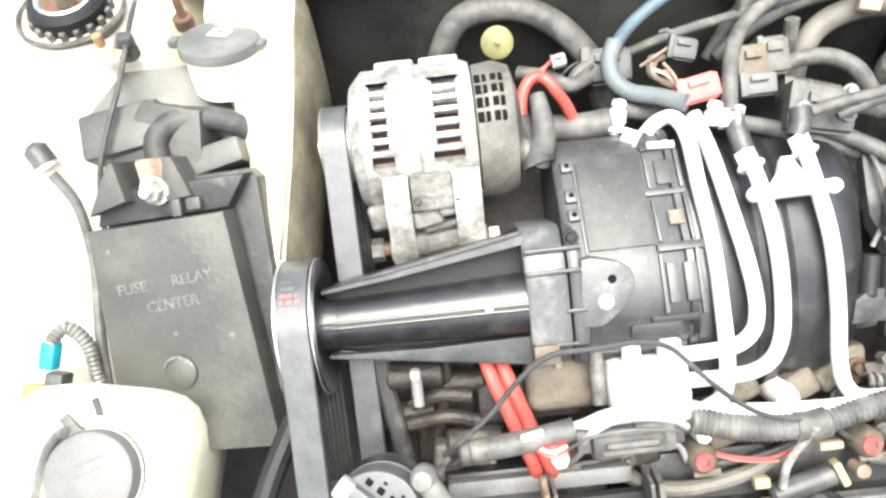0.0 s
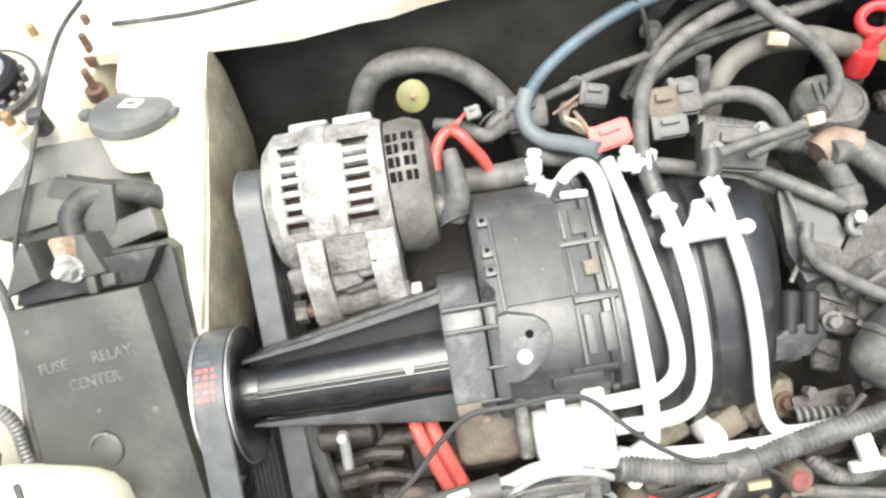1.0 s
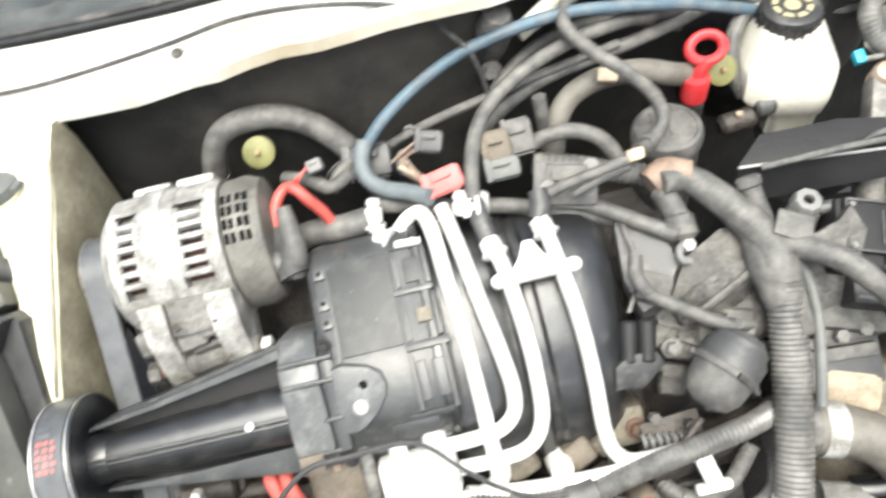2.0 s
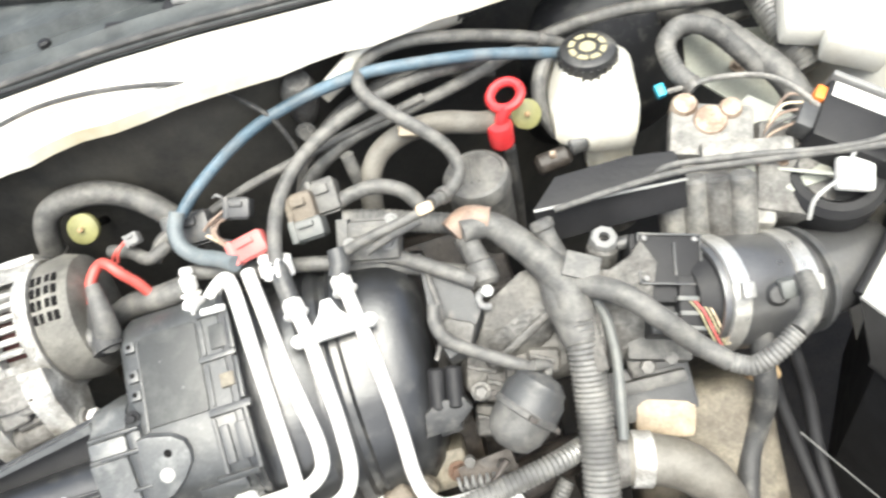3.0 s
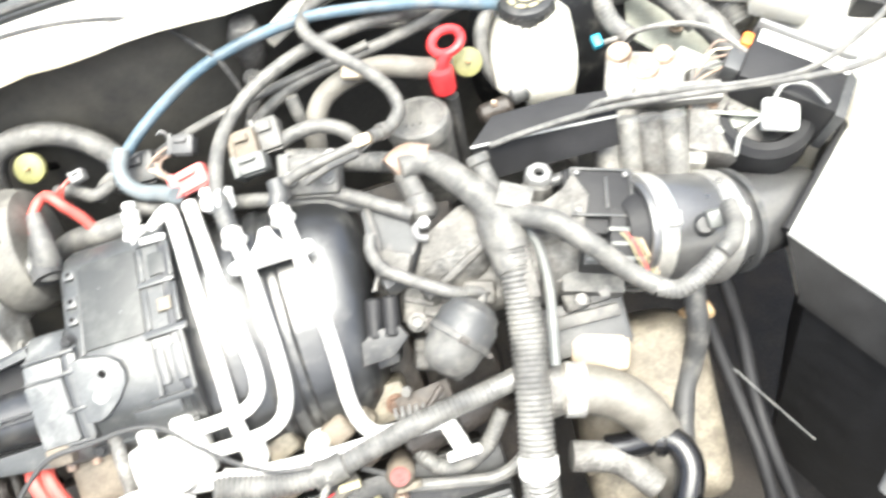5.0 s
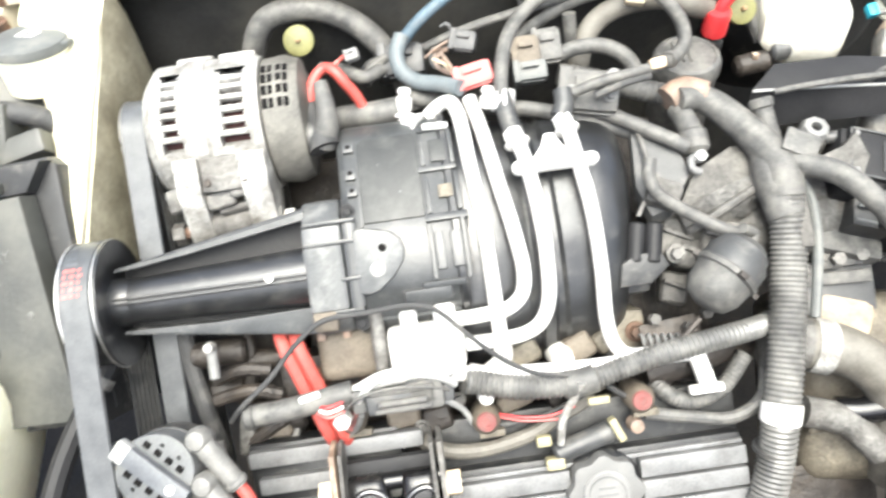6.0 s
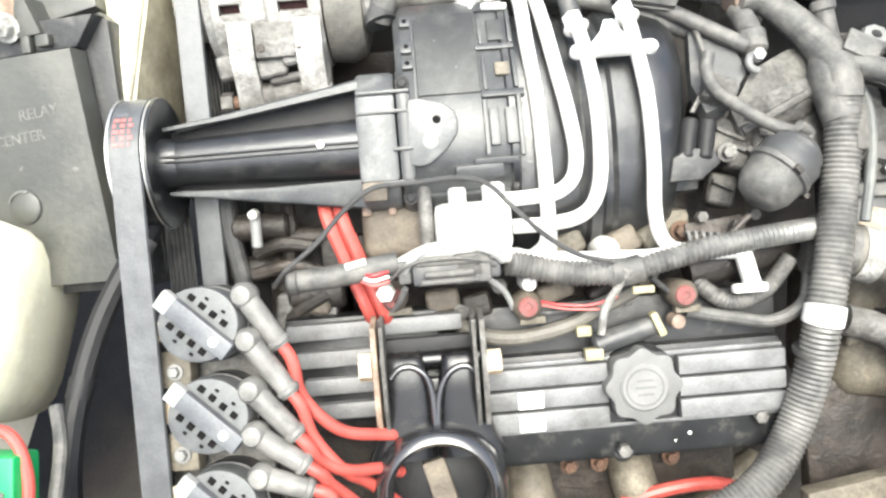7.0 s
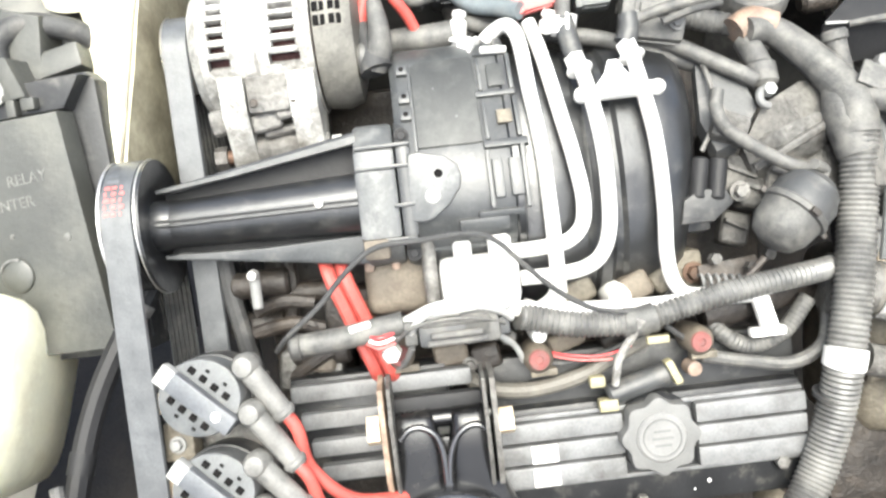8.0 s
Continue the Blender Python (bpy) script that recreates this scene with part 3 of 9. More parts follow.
def supercharger():
    t = thing("supercharger", SE(0.1132, -0.0014, -0.1000), "satin black cast supercharger with long ribbed snout", "supercharger")
    ax = axes(SE(0, -0.003, -0.012), EV, EU)
    # snout: a tapered barrel, z along the shaft
    part("snout", lathe([(0.0, -0.168), (0.017, -0.168), (0.0185, -0.15), (0.0245, 0.004), (0.0, 0.004)], ax, 40), M_SNOUT, t)
    part("bearing_boss", lathe([(0.0, -0.172), (0.019, -0.172), (0.0205, -0.168), (0.0205, -0.155), (0.0185, -0.146), (0.0, -0.146)], ax, 32), M_SNOUT, t)

    def rail(rows, w1, w0):
        """A bar along the snout: rows of (u, outer v, inner v)."""
        return loft([[SE(u, a, w0), SE(u, a, w1 - 0.001), SE(u, a + (b - a) * 0.2, w1), SE(u, b, w1), SE(u, b, w0)] for u, a, b in rows])

    # webs at shaft height with raised outer rails, and dark pockets between them and the barrel
    part("fin", rail([(-0.157, 0.024, -0.030), (0.004, 0.050, -0.050)], -0.024, -0.030), M_TUB, t)
    part("fin_rail", rail([(-0.157, 0.0255, 0.0225), (-0.10, 0.0335, 0.0290), (0.004, 0.0520, 0.0445)], -0.003, -0.020), M_CASE, t)
    part("fin_rail", rail([(-0.157, -0.0300, -0.0270), (-0.08, -0.0405, -0.0300), (0.004, -0.0520, -0.0290)], -0.006, -0.020), M_CASE, t)
    part("under_rail", rail([(-0.150, -0.031, -0.026), (0.004, -0.0545, -0.046)], -0.016, -0.034), M_SNOUT, t)
    part("upper_rail", rail([(-0.150, 0.027, 0.022), (0.004, 0.0545, 0.046)], -0.014, -0.034), M_SNOUT, t)
    for dv in (0.0005, -0.0035):
        part("casting_ridge", tube(SEP([(-0.158, dv, 0.0072), (-0.08, dv, 0.0105), (0.002, dv, 0.0138)]), 0.0014, 8), M_SNOUT, t)
    part("casting_nub", lathe([(0, 0), (0.0035, 0), (0.003, 0.003), (0, 0.004)], SME(-0.028, 0.0005, 0.0125), 12), M_LABEL, t, "pale paint spot")
    # flange block between snout and case, with stepped shelves
    prof = [(-0.056, -0.07), (-0.056, -0.02), (-0.050, -0.002), (-0.036, 0.008), (-0.032, 0.0145), (0.020, 0.0155), (0.0225, 0.011), (0.036, 0.008), (0.0385, 0.003), (0.055, -0.009), (0.058, -0.016), (0.058, -0.07)]

    def slab(u0, u1, k=1.0, pr=prof):
        return loft([[SE(u, v * s, (w + 0.03) * s - 0.03) for v, w in pr] for u, s in
                     ((u0, k * 0.97), (u0 + 0.003, k), (u1 - 0.003, k), (u1, k * 0.97))])

    # sky reflection on the flange face is put into its paler colour
    part("snout_flange", slab(0.002, 0.033), M_CASEPALE, t)
    part("snout_flange", slab(0.035, 0.046, 1.02), M_CASE, t)
    for v, w, x0, x1 in ((-0.034, 0.0135, 0.004, 0.045), (-0.008, 0.0165, 0.030, 0.046), (0.0225, 0.0140, 0.003, 0.046), (0.0390, 0.0075, 0.003, 0.046)):
        part("flange_web", box(x1 - x0, 0.0032, 0.006, 0.0012, SME((x0 + x1) / 2, v, w - 0.002)), M_CASE, t)
    for v, w in ((0.046, -0.001), (-0.047, 0.002)):
        part("flange_bolt", hexbolt(0.0042, 0.004, SME(0.0405, v, w)), M_TUB, t)
    # rotor case: a block with a flat sloping top face
    case = [(-0.066, -0.13), (-0.066, -0.05), (-0.056, -0.022), (-0.036, -0.004), (-0.008, 0.003), (0.026, -0.003), (0.034, -0.0075), (0.104, -0.040), (0.116, -0.050), (0.121, -0.066), (0.121, -0.13)]

    def on_case(u, v, h=0.0):
        """A pose on the case's skin: x along the shaft, z out of the skin."""
        for (v0, w0), (v1, w1) in zip(case[1:], case[2:]):
            if v0 <= v <= v1:
                n = (EV * (w0 - w1) + EW * (v1 - v0)).normalized()
                return axes(E(u, v, w0 + (w1 - w0) * (v - v0) / (v1 - v0)) + n * h, EU, n)

    part("rotor_case", loft([[E(u, v * k, (w + 0.06) * k - 0.06) for v, w in case] for u, k in
                             ((0.036, 0.95), (0.039, 0.985), (0.043, 1.0), (0.122, 1.0), (0.126, 0.98))]), M_CASE, t)
    part("case_lip", loft([[E(u, v * k, (w + 0.06) * k - 0.06) for v, w in case] for u, k in ((0.124, 1.0), (0.1255, 1.025), (0.1305, 1.025), (0.132, 1.0))]), M_SNOUT, t)
    part("top_plate", prism([(-0.026, -0.040), (0.024, -0.040), (0.0255, -0.0385), (0.0255, 0.036), (0.023, 0.039), (-0.021, 0.039), (-0.026, 0.034)], -0.004, 0.0018, on_case(0.079, 0.0695), 0.0008), M_PLATE, t, "smooth dark top face")
    for v, l in ((0.099, 0.010), (0.076, 0.012), (0.061, 0.010)):
        lug = part("case_lug", box(0.010, l, 0.007, 0.002, on_case(0.0462, v, 0.0005)), M_CASE, t)
        part("hole", lathe([(0, 0), (0.0021, 0), (0.0021, 0.0008), (0, 0.0008)], on_case(0.0462, v, 0.0036), 10), M_DARK, lug)
    part("edge_rail", box(0.003, 0.080, 0.003, 0.001, on_case(0.0515, 0.067, 0.0004)), M_CASE, t)
    # framed pockets along the rear edge of the case
    for u, v, l, d, h in ((0.119, 0.0715, 0.032, 0.0052, 0.0040), (0.1215, 0.0300, 0.035, 0.0068, 0.0056), (0.112, -0.0225, 0.036, 0.0060, 0.0046), (0.120, 0.1060, 0.028, 0.0046, 0.0034)):
        part("case_rib", box(l, d, h, 0.0012, on_case(u, v, 0.0010)), M_CASE, t)
    for u, v, l, d, h in ((0.1085, 0.0890, 0.0034, 0.0310, 0.0022), (0.1085, 0.0510, 0.0034, 0.0360, 0.0024), (0.1060, 0.0040, 0.0036, 0.0460, 0.0028), (0.1330, 0.0890, 0.0036, 0.0330, 0.0044), (0.1335, 0.0510, 0.0036, 0.0360, 0.0046), (0.1335, 0.0040, 0.0036, 0.0500, 0.0046)):
        part("case_rib", box(l, d, h, 0.0010, on_case(u, v, 0.0010)), M_CASE, t)
    part("case_pad", box(0.014, 0.021, 0.0030, 0.0010, on_case(0.1215, 0.0870, 0.0006)), M_PLATE, t)
    part("case_pad", box(0.008, 0.031, 0.0044, 0.0012, on_case(0.1125, 0.0040, 0.0010)), M_CASE, t)
    part("case_pad", box(0.010, 0.030, 0.0062, 0.0014, on_case(0.1265, 0.0040, 0.0004)), M_CASE, t)
    part("rib_pocket", box(0.0120, 0.0120, 0.0036, 0.001, on_case(0.1235, 0.0515, 0.0012)), M_BEIGE, t, "dirt-filled pocket between the ribs")
    for u, v in ((0.1155, 0.1065), (0.1265, 0.1065)):
        part("stud_nut", hexbolt(0.0032, 0.0030, on_case(u, v, 0.0030), False), M_ZINC, t)
    part("case_step", box(0.040, 0.012, 0.007, 0.0025, on_case(0.098, -0.0300, 0.0008)), M_CASE, t)
    part("parting_ridge", box(0.080, 0.003, 0.005, 0.001, on_case(0.083, -0.046, 0.0005)), M_CASE, t)
    for u, v, r in ((0.086, 0.056, 0.0011), (0.070, 0.081, 0.0008)):
        part("paint_chip", lathe([(0, 0.0003), (r, 0.0001), (r, -0.001)], on_case(u, v, 0.0018), 7), M_CASEPALE, t)
    # lifting bracket plate with a hole
    out = [(0.044, 0.030), (0.052, 0.031), (0.072, 0.026), (0.081, 0.019), (0.0835, 0.010), (0.082, 0.001), (0.073, -0.011), (0.060, -0.021), (0.052, -0.0235), (0.042, -0.022), (0.041, 0.005)]
    part("lug_plate", prism(out, 0.002, 0.0165, SME(0, 0, 0), 0.003), M_CASEPALE, t, "rubbed pale lifting lug")
    part("lug_hole", lathe([(0, 0), (0.0034, 0), (0.0034, 0.0008), (0, 0.0008)], SME(0.0660, 0.0130, 0.0160), 16), M_DARK, t)
    part("lug_pad", rod(0.0062, 0.0024, SME(0.0600, -0.0040, 0.0165), 0.001), M_CAPPALE, t, "rubbed bare metal pad")
    # manifold dome
    rings = []
    for u, r in ((0.122, 0.90), (0.126, 0.96), (0.133, 0.995), (0.182, 1.0), (0.186, 0.97), (0.190, 0.97), (0.194, 1.0), (0.203, 1.0), (0.207, 0.965), (0.213, 0.965), (0.217, 1.0),
                 (0.250, 0.995), (0.265, 0.965), (0.277, 0.89), (0.284, 0.75), (0.287, 0.5)):
        ring = []
        for i in range(49):
            q = math.pi * (-0.06 + 1.12 * i / 48)
            x, y = math.cos(q), math.sin(q)
            k = (abs(x) ** 2.8 + abs(y) ** 2.8) ** (-1 / 2.8) * r
            v = 0.115 * x * k
            ring.append(E(u + 0.010 * x * (u > 0.24), v, -0.112 + 0.096 * y * k - 0.15 * max(v, 0.0) - 0.10 * (u - 0.15)))
        rings.append(ring)
    part("manifold_dome", loft(rings), M_SNOUT, t)
    part("dome_base", box(0.16, 0.20, 0.07, 0.01, SME(0.2251, -0.0024, -0.1600)), M_SNOUT, t)
    # side plate at the dome's foot
    part("foot_plate", prism([(0.262, -0.052), (0.266, -0.032), (0.280, -0.024), (0.302, -0.026), (0.308, -0.038), (0.290, -0.052)], -0.050, -0.032, ME(0, 0, 0), 0.003), M_PLASTIC, t)
    part("foot_web", box(0.046, 0.044, 0.05, 0.008, ME(0.272, -0.040, -0.074)), M_PLASTIC, t)
    part("foot_bolt", hexbolt(0.006, 0.007, ME(0.318, -0.030, -0.045)), M_ALUDARK, t)
    # pulley
    groove = [(0.0, -0.2005), (0.012, -0.2005), (0.012, -0.196), (0.030, -0.194), (0.046, -0.1985), (0.0535, -0.1985), (0.0535, -0.196), (0.050, -0.195)]
    for i in range(6):
        z = -0.1945 + i * 0.0036
        groove += [(0.0482, z + 0.0018), (0.050, z + 0.0036)]
    groove += [(0.0535, -0.172), (0.0535, -0.169), (0.046, -0.169), (0.03, -0.174), (0.0, -0.174)]
    axp = axes(SE(0.0125, -0.003, -0.012), EV, EU)
    pul = part("pulley", lathe(groove, axp, 48), M_SNOUT, t, "black grooved drive pulley")
    part("rim", lathe([(0.0515, -0.1995), (0.0542, -0.1995), (0.0542, -0.1975), (0.0515, -0.1975), (0.0515, -0.1995)], axp, 48), M_STEEL, pul, "polished rim edge")
    part("rim", lathe([(0.0530, -0.1725), (0.0542, -0.1725), (0.0542, -0.1715), (0.0530, -0.1715), (0.0530, -0.1725)], axp, 48), M_STEEL, pul)
    part("shaft_nut", lathe([(0, -0.208), (0.004, -0.208), (0.006, -0.205), (0.006, -0.199), (0, -0.199)], axp, 12), M_ZINC, pul)
    return t


supercharger()


def belt_loop(name, u0, c1, r1, c2, r2, wid, label, grooves):
    """A ribbed belt round two shafts that run along the engine; c = (v, w)."""
    t = thing(name, E(u0, c1[0], c1[1]), label, "drive belt", "drive belts")
    c1v, c2v = Vector(c1), Vector(c2)
    d = (c2v - c1v)
    L = d.length
    d.normalize()
    k = (r1 - r2) / L
    path = []
    base = math.asin(k)
    a_d = math.atan2(d.y, d.x)
    start = a_d + math.pi / 2 - base
    n1, n2 = 28, 20
    span1 = 2 * math.pi - (math.pi - 2 * base)
    for i in range(n1 + 1):
        a = start + span1 * i / n1
        path.append(c1v + Vector((math.cos(a), math.sin(a))) * r1)
    s2 = start + span1
    for j in range(1, 12):
        pa = c1v + Vector((math.cos(s2), math.sin(s2))) * r1
        pb = c2v + Vector((math.cos(s2), math.sin(s2))) * r2
        path.append(pa.lerp(pb, j / 12))
    span2 = 2 * math.pi - span1
    for i in range(n2 + 1):
        a = s2 + span2 * i / n2
        path.append(c2v + Vector((math.cos(a), math.sin(a))) * r2)
    for j in range(1, 12):
        pa = c2v + Vector((math.cos(start), math.sin(start))) * r2
        pb = c1v + Vector((math.cos(start), math.sin(start))) * r1
        path.append(pa.lerp(pb, j / 12))
    n = len(path)
    inner = [(wid / 2 - 0.0006, -0.0001)]
    for g in range(grooves):
        inner.append((wid / 2 - (g + 0.5) * wid / grooves, -0.0027))
        if g < grooves - 1:
            inner.append((wid / 2 - (g + 1) * wid / grooves, -0.0003))
    inner.append((-wid / 2 + 0.0006, -0.0001))
    outer = [(-wid / 2, 0.0), (-wid / 2 + 0.001, 0.0022), (wid / 2 - 0.001, 0.0022), (wid / 2, 0.0)]
    for name2, sec in (("belt_band", outer), ("rib_layer", inner)):
        bm = bmesh.new()
        loops = []
        for i, p in enumerate(path):
            q = path[(i + 1) % n] - path[i - 1]
            q.normalize()
            out = Vector((q.y, -q.x))
            loops.append([bm.verts.new(E(u0 + x, p.x + out.x * h, p.y + out.y * h)) for x, h in sec])
        m = len(sec)
        for i in range(n):
            a, b = loops[i], loops[(i + 1) % n]
            for j in range(m):
                k2 = (j + 1) % m
                bm.faces.new((a[j], a[k2], b[k2], b[j]))
        bmesh.ops.recalc_face_normals(bm, faces=bm.faces)
        part(name2, bm, M_BELT if name2 == "belt_band" else M_DARKRUBBER, t)
    return t


sb = belt_loop("supercharger_belt", -0.173, (-0.003, -0.022), 0.0515, (-0.43, -0.02), 0.062, 0.024,
               "worn grey ribbed belt round the snout pulley", 6)
# faded red print where the belt wraps the pulley
ax_b = axes(E(-0.173, -0.003, -0.022), EV, EU)
for a in (0.90, 1.00, 1.10, 1.20, 1.30):
    for z, w in ((-0.0085, 0.0045), (-0.0030, 0.0050), (0.0030, 0.0038)):
        w2 = w * (0.7 + 0.3 * math.sin(a * 31 + z * 900))
        part("print_bar", lathe([(0.0540, z), (0.0543, z), (0.0543, z + w2), (0.0540, z + w2)], ax_b, 4, a, 0.055), M_PINK, sb, "faded red printed mark")
for a in (0.42, 0.54, 0.66, 0.78):
    part("print_bar", lathe([(0.0540, -0.008), (0.0542, -0.008), (0.0542, -0.008 + 0.012 * a), (0.0540, -0.008 + 0.012 * a)], ax_b, 4, a, 0.07), M_COILBAR, sb, "pale blue printed mark")
belt_loop("alternator_belt", -0.138, (0.138, -0.085), 0.033, (-0.44, -0.13), 0.075, 0.022, "grey ribbed belt round the alternator pulley", 6)


def crank_pulley(u, v, w, r, wid):
    t = thing("crank_pulley", E(u, v, w), "dark steel pulley low on the engine", "pulley", "lower pulleys")
    ax = axes(E(u, v, w), EV, EU)
    part("wheel", lathe([(0, -wid / 2), (r - 0.004, -wid / 2), (r - 0.004, wid / 2), (0, wid / 2)], ax, 40), M_RUST, t)
    part("hub_bolt", lathe([(0, -wid / 2 - 0.01), (0.012, -wid / 2 - 0.01), (0.012, -wid / 2), (0, -wid / 2)], ax, 6), M_ALUDARK, t)


crank_pulley(-0.173, -0.43, -0.02, 0.062, 0.026)
crank_pulley(-0.138, -0.44, -0.13, 0.075, 0.024)


def alternator():
    o = E(-0.062, 0.138, -0.085)
    t = thing("alternator", o, "oxidised cast aluminium alternator with dusty plastic rear cover", "alternator")
    ax = axes(o, EV, EU)
    R = 0.061
    st = part("stator", lathe([(0, -0.05), (R - 0.012, -0.05), (R - 0.012, 0.06), (0, 0.06)], ax, 32), M_COPPER, t, "dark red copper windings")
    case = lathe([(0.0, -0.062), (0.03, -0.062), (0.05, -0.060), (R, -0.050), (R, -0.044), (R - 0.009, -0.044), (R - 0.009, -0.058), (0, -0.058)], ax, 40)
    part("front_ring", case, M_ALU, t)
    part("stator_band", lathe([(R - 0.012, -0.026), (R + 0.001, -0.026), (R + 0.003, -0.023), (R + 0.003, -0.006), (R + 0.001, -0.004), (R + 0.001, 0.005), (R - 0.012, 0.005)], ax, 40), M_ALU, t)
    part("stator_band", lathe([(R - 0.012, 0.030), (R, 0.030), (R + 0.001, 0.033), (R - 0.002, 0.040), (R - 0.012, 0.040)], ax, 40), M_ALU, t)
    for z0, z1 in ((-0.046, -0.025), (0.004, 0.032)):
        for a0, a1 in ((-100, 42), (112, 250)):
            part("case_shell", lathe([(R - 0.010, z0), (R, z0), (R, z1), (R - 0.010, z1), (R - 0.010, z0)], ax, 40, radians(a0), radians(a1 - a0)), M_ALU, t)
        for k in range(6):
            a = radians(52 + 10 * k)
            m = axes(ax @ Vector((math.cos(a) * (R - 0.005), math.sin(a) * (R - 0.005), (z0 + z1) / 2)), EU, ax.to_3x3() @ Vector((math.cos(a), math.sin(a), 0)))
            part("case_bar", box(z1 - z0, 0.0054, 0.009, 0.0024, m), M_ALU, t)
            for e in (-1, 1):
                part("slot_end", rod(0.0040, 0.008, m @ Matrix.Translation((e * (z1 - z0) * 0.47, 0.0050, 0)), 0.001, seg=10), M_ALU, t)
    # split line and raised top lands
    for u in (-0.028, 0.010):
        m = axes(ax @ Vector((0.058, -0.012, u + 0.006)), EU, EV * 0.98 - EW * 0.2)
        part("top_land", box(0.034, 0.03, 0.014, 0.003, m), M_ALU, t)
    # rear plastic cover with slots
    cover = part("rear_cover", lathe([(R - 0.008, 0.041), (R - 0.005, 0.042), (R - 0.003, 0.06), (R - 0.008, 0.073), (0.03, 0.080), (0, 0.080)], ax, 40), M_ALTCOVER, t, "dusty grey plastic rear cover")
    for i in range(2):
        for j in range(4):
            a = 0.80 + 0.21 * j
            m = axes(ax @ Vector((math.cos(a) * (R - 0.0045), math.sin(a) * (R - 0.0045), 0.0478 + i * 0.0128)), EU, ax.to_3x3() @ Vector((math.cos(a), math.sin(a), 0)))
            part("slot", box(0.0102, 0.0086, 0.003, 0.0014, m), M_DARK, cover)
            part("slot_vane", box(0.0014, 0.0086, 0.0031, 0.0005, m @ Matrix.Translation((0.0006, 0, 0.0002))), M_ALTCOVER, cover)
    # pulley
    part("pulley", lathe([(0, -0.092), (0.014, -0.092), (0.014, -0.088), (0.034, -0.088), (0.036, -0.086), (0.030, -0.084), (0.030, -0.064), (0.036, -0.062), (0.034, -0.060), (0, -0.060)], ax, 36), M_STEEL, t)
    # mounting ears below
    for u, wdt in ((-0.028, 0.020), (0.028, 0.022)):
        part("mounting_ear", loft([[ax @ Vector((-v, y, u + du)) for v, y in ((0.03, 0.062), (0.06, 0.058), (0.09, 0.040), (0.103, 0.028), (0.106, 0.012), (0.095, 0.0), (0.05, 0.0))]
                                   for du in (-wdt / 2, wdt / 2)]), M_ALU, t)
        part("ear_boss", rod(0.013, wdt + 0.004, axes(ax @ Vector((-0.090, 0.022, u)), EV, EU), 0.002), M_ALU, t)
    part("pivot_sleeve", rod(0.0125, 0.05, axes(ax @ Vector((-0.086, 0.026, 0.0)), EV, EU), 0.001), M_ALUDARK, t)
    part("pivot_bolt", rod(0.006, 0.10, axes(ax @ Vector((-0.090, 0.022, 0.0)), EV, EU), 0.001), M_RUST, t)
    part("bolt_head", lathe([(0, 0), (0.009, 0), (0.009, 0.008), (0, 0.008)], axes(ax @ Vector((-0.090, 0.022, 0.043)), EV, EU), 6), M_ZINC, t)
    part("bolt_head", lathe([(0, 0), (0.010, 0), (0.010, 0.010), (0, 0.010)], axes(ax @ Vector((-0.090, 0.022, -0.056)), EV, EU), 6), M_ALUDARK, t)
    for u, v, y, l, d in ((-0.006, -0.066, 0.047, 0.026, 0.016), (0.012, -0.060, 0.052, 0.018, 0.012), (-0.045, -0.062, 0.040, 0.018, 0.022), (0.004, -0.074, 0.040, 0.030, 0.008)):
        part("casting_lump", box(l, d, 0.012, 0.005, axes(ax @ Vector((v, y - 0.004, u)), EU + EV * 0.15, EW), seg=3), M_ALUDARK, t)
    part("casting_pad", box(0.034, 0.03, 0.012, 0.003, axes(ax @ Vector((-0.045, 0.052, 0.0)), EU, EW)), M_ALUDARK, t, "rough dark casting pad")
    for u in (-0.012, 0.02):
        part("through_bolt", rod(0.0036, 0.008, axes(ax @ Vector((-0.052, 0.055, u)), EU, EW), 0.001), M_GRIME, t)
    # output terminal under a rubber boot
    part("terminal_boot", tube([ax @ Vector(p) for p in ((-0.030, 0.036, 0.086), (-0.018, 0.042, 0.092), (0.0, 0.044, 0.094), (0.022, 0.040, 0.092))], 0.0125, 16, 0.003, r_end=0.006), M_RUBBER, t, "soft black rubber terminal boot")
    part("boot_base", rod(0.013, 0.02, axes(ax @ Vector((-0.022, 0.036, 0.084)), EV, EU), 0.003), M_RUBBER, t)
    return t, ax


alt, ALX = alternator()


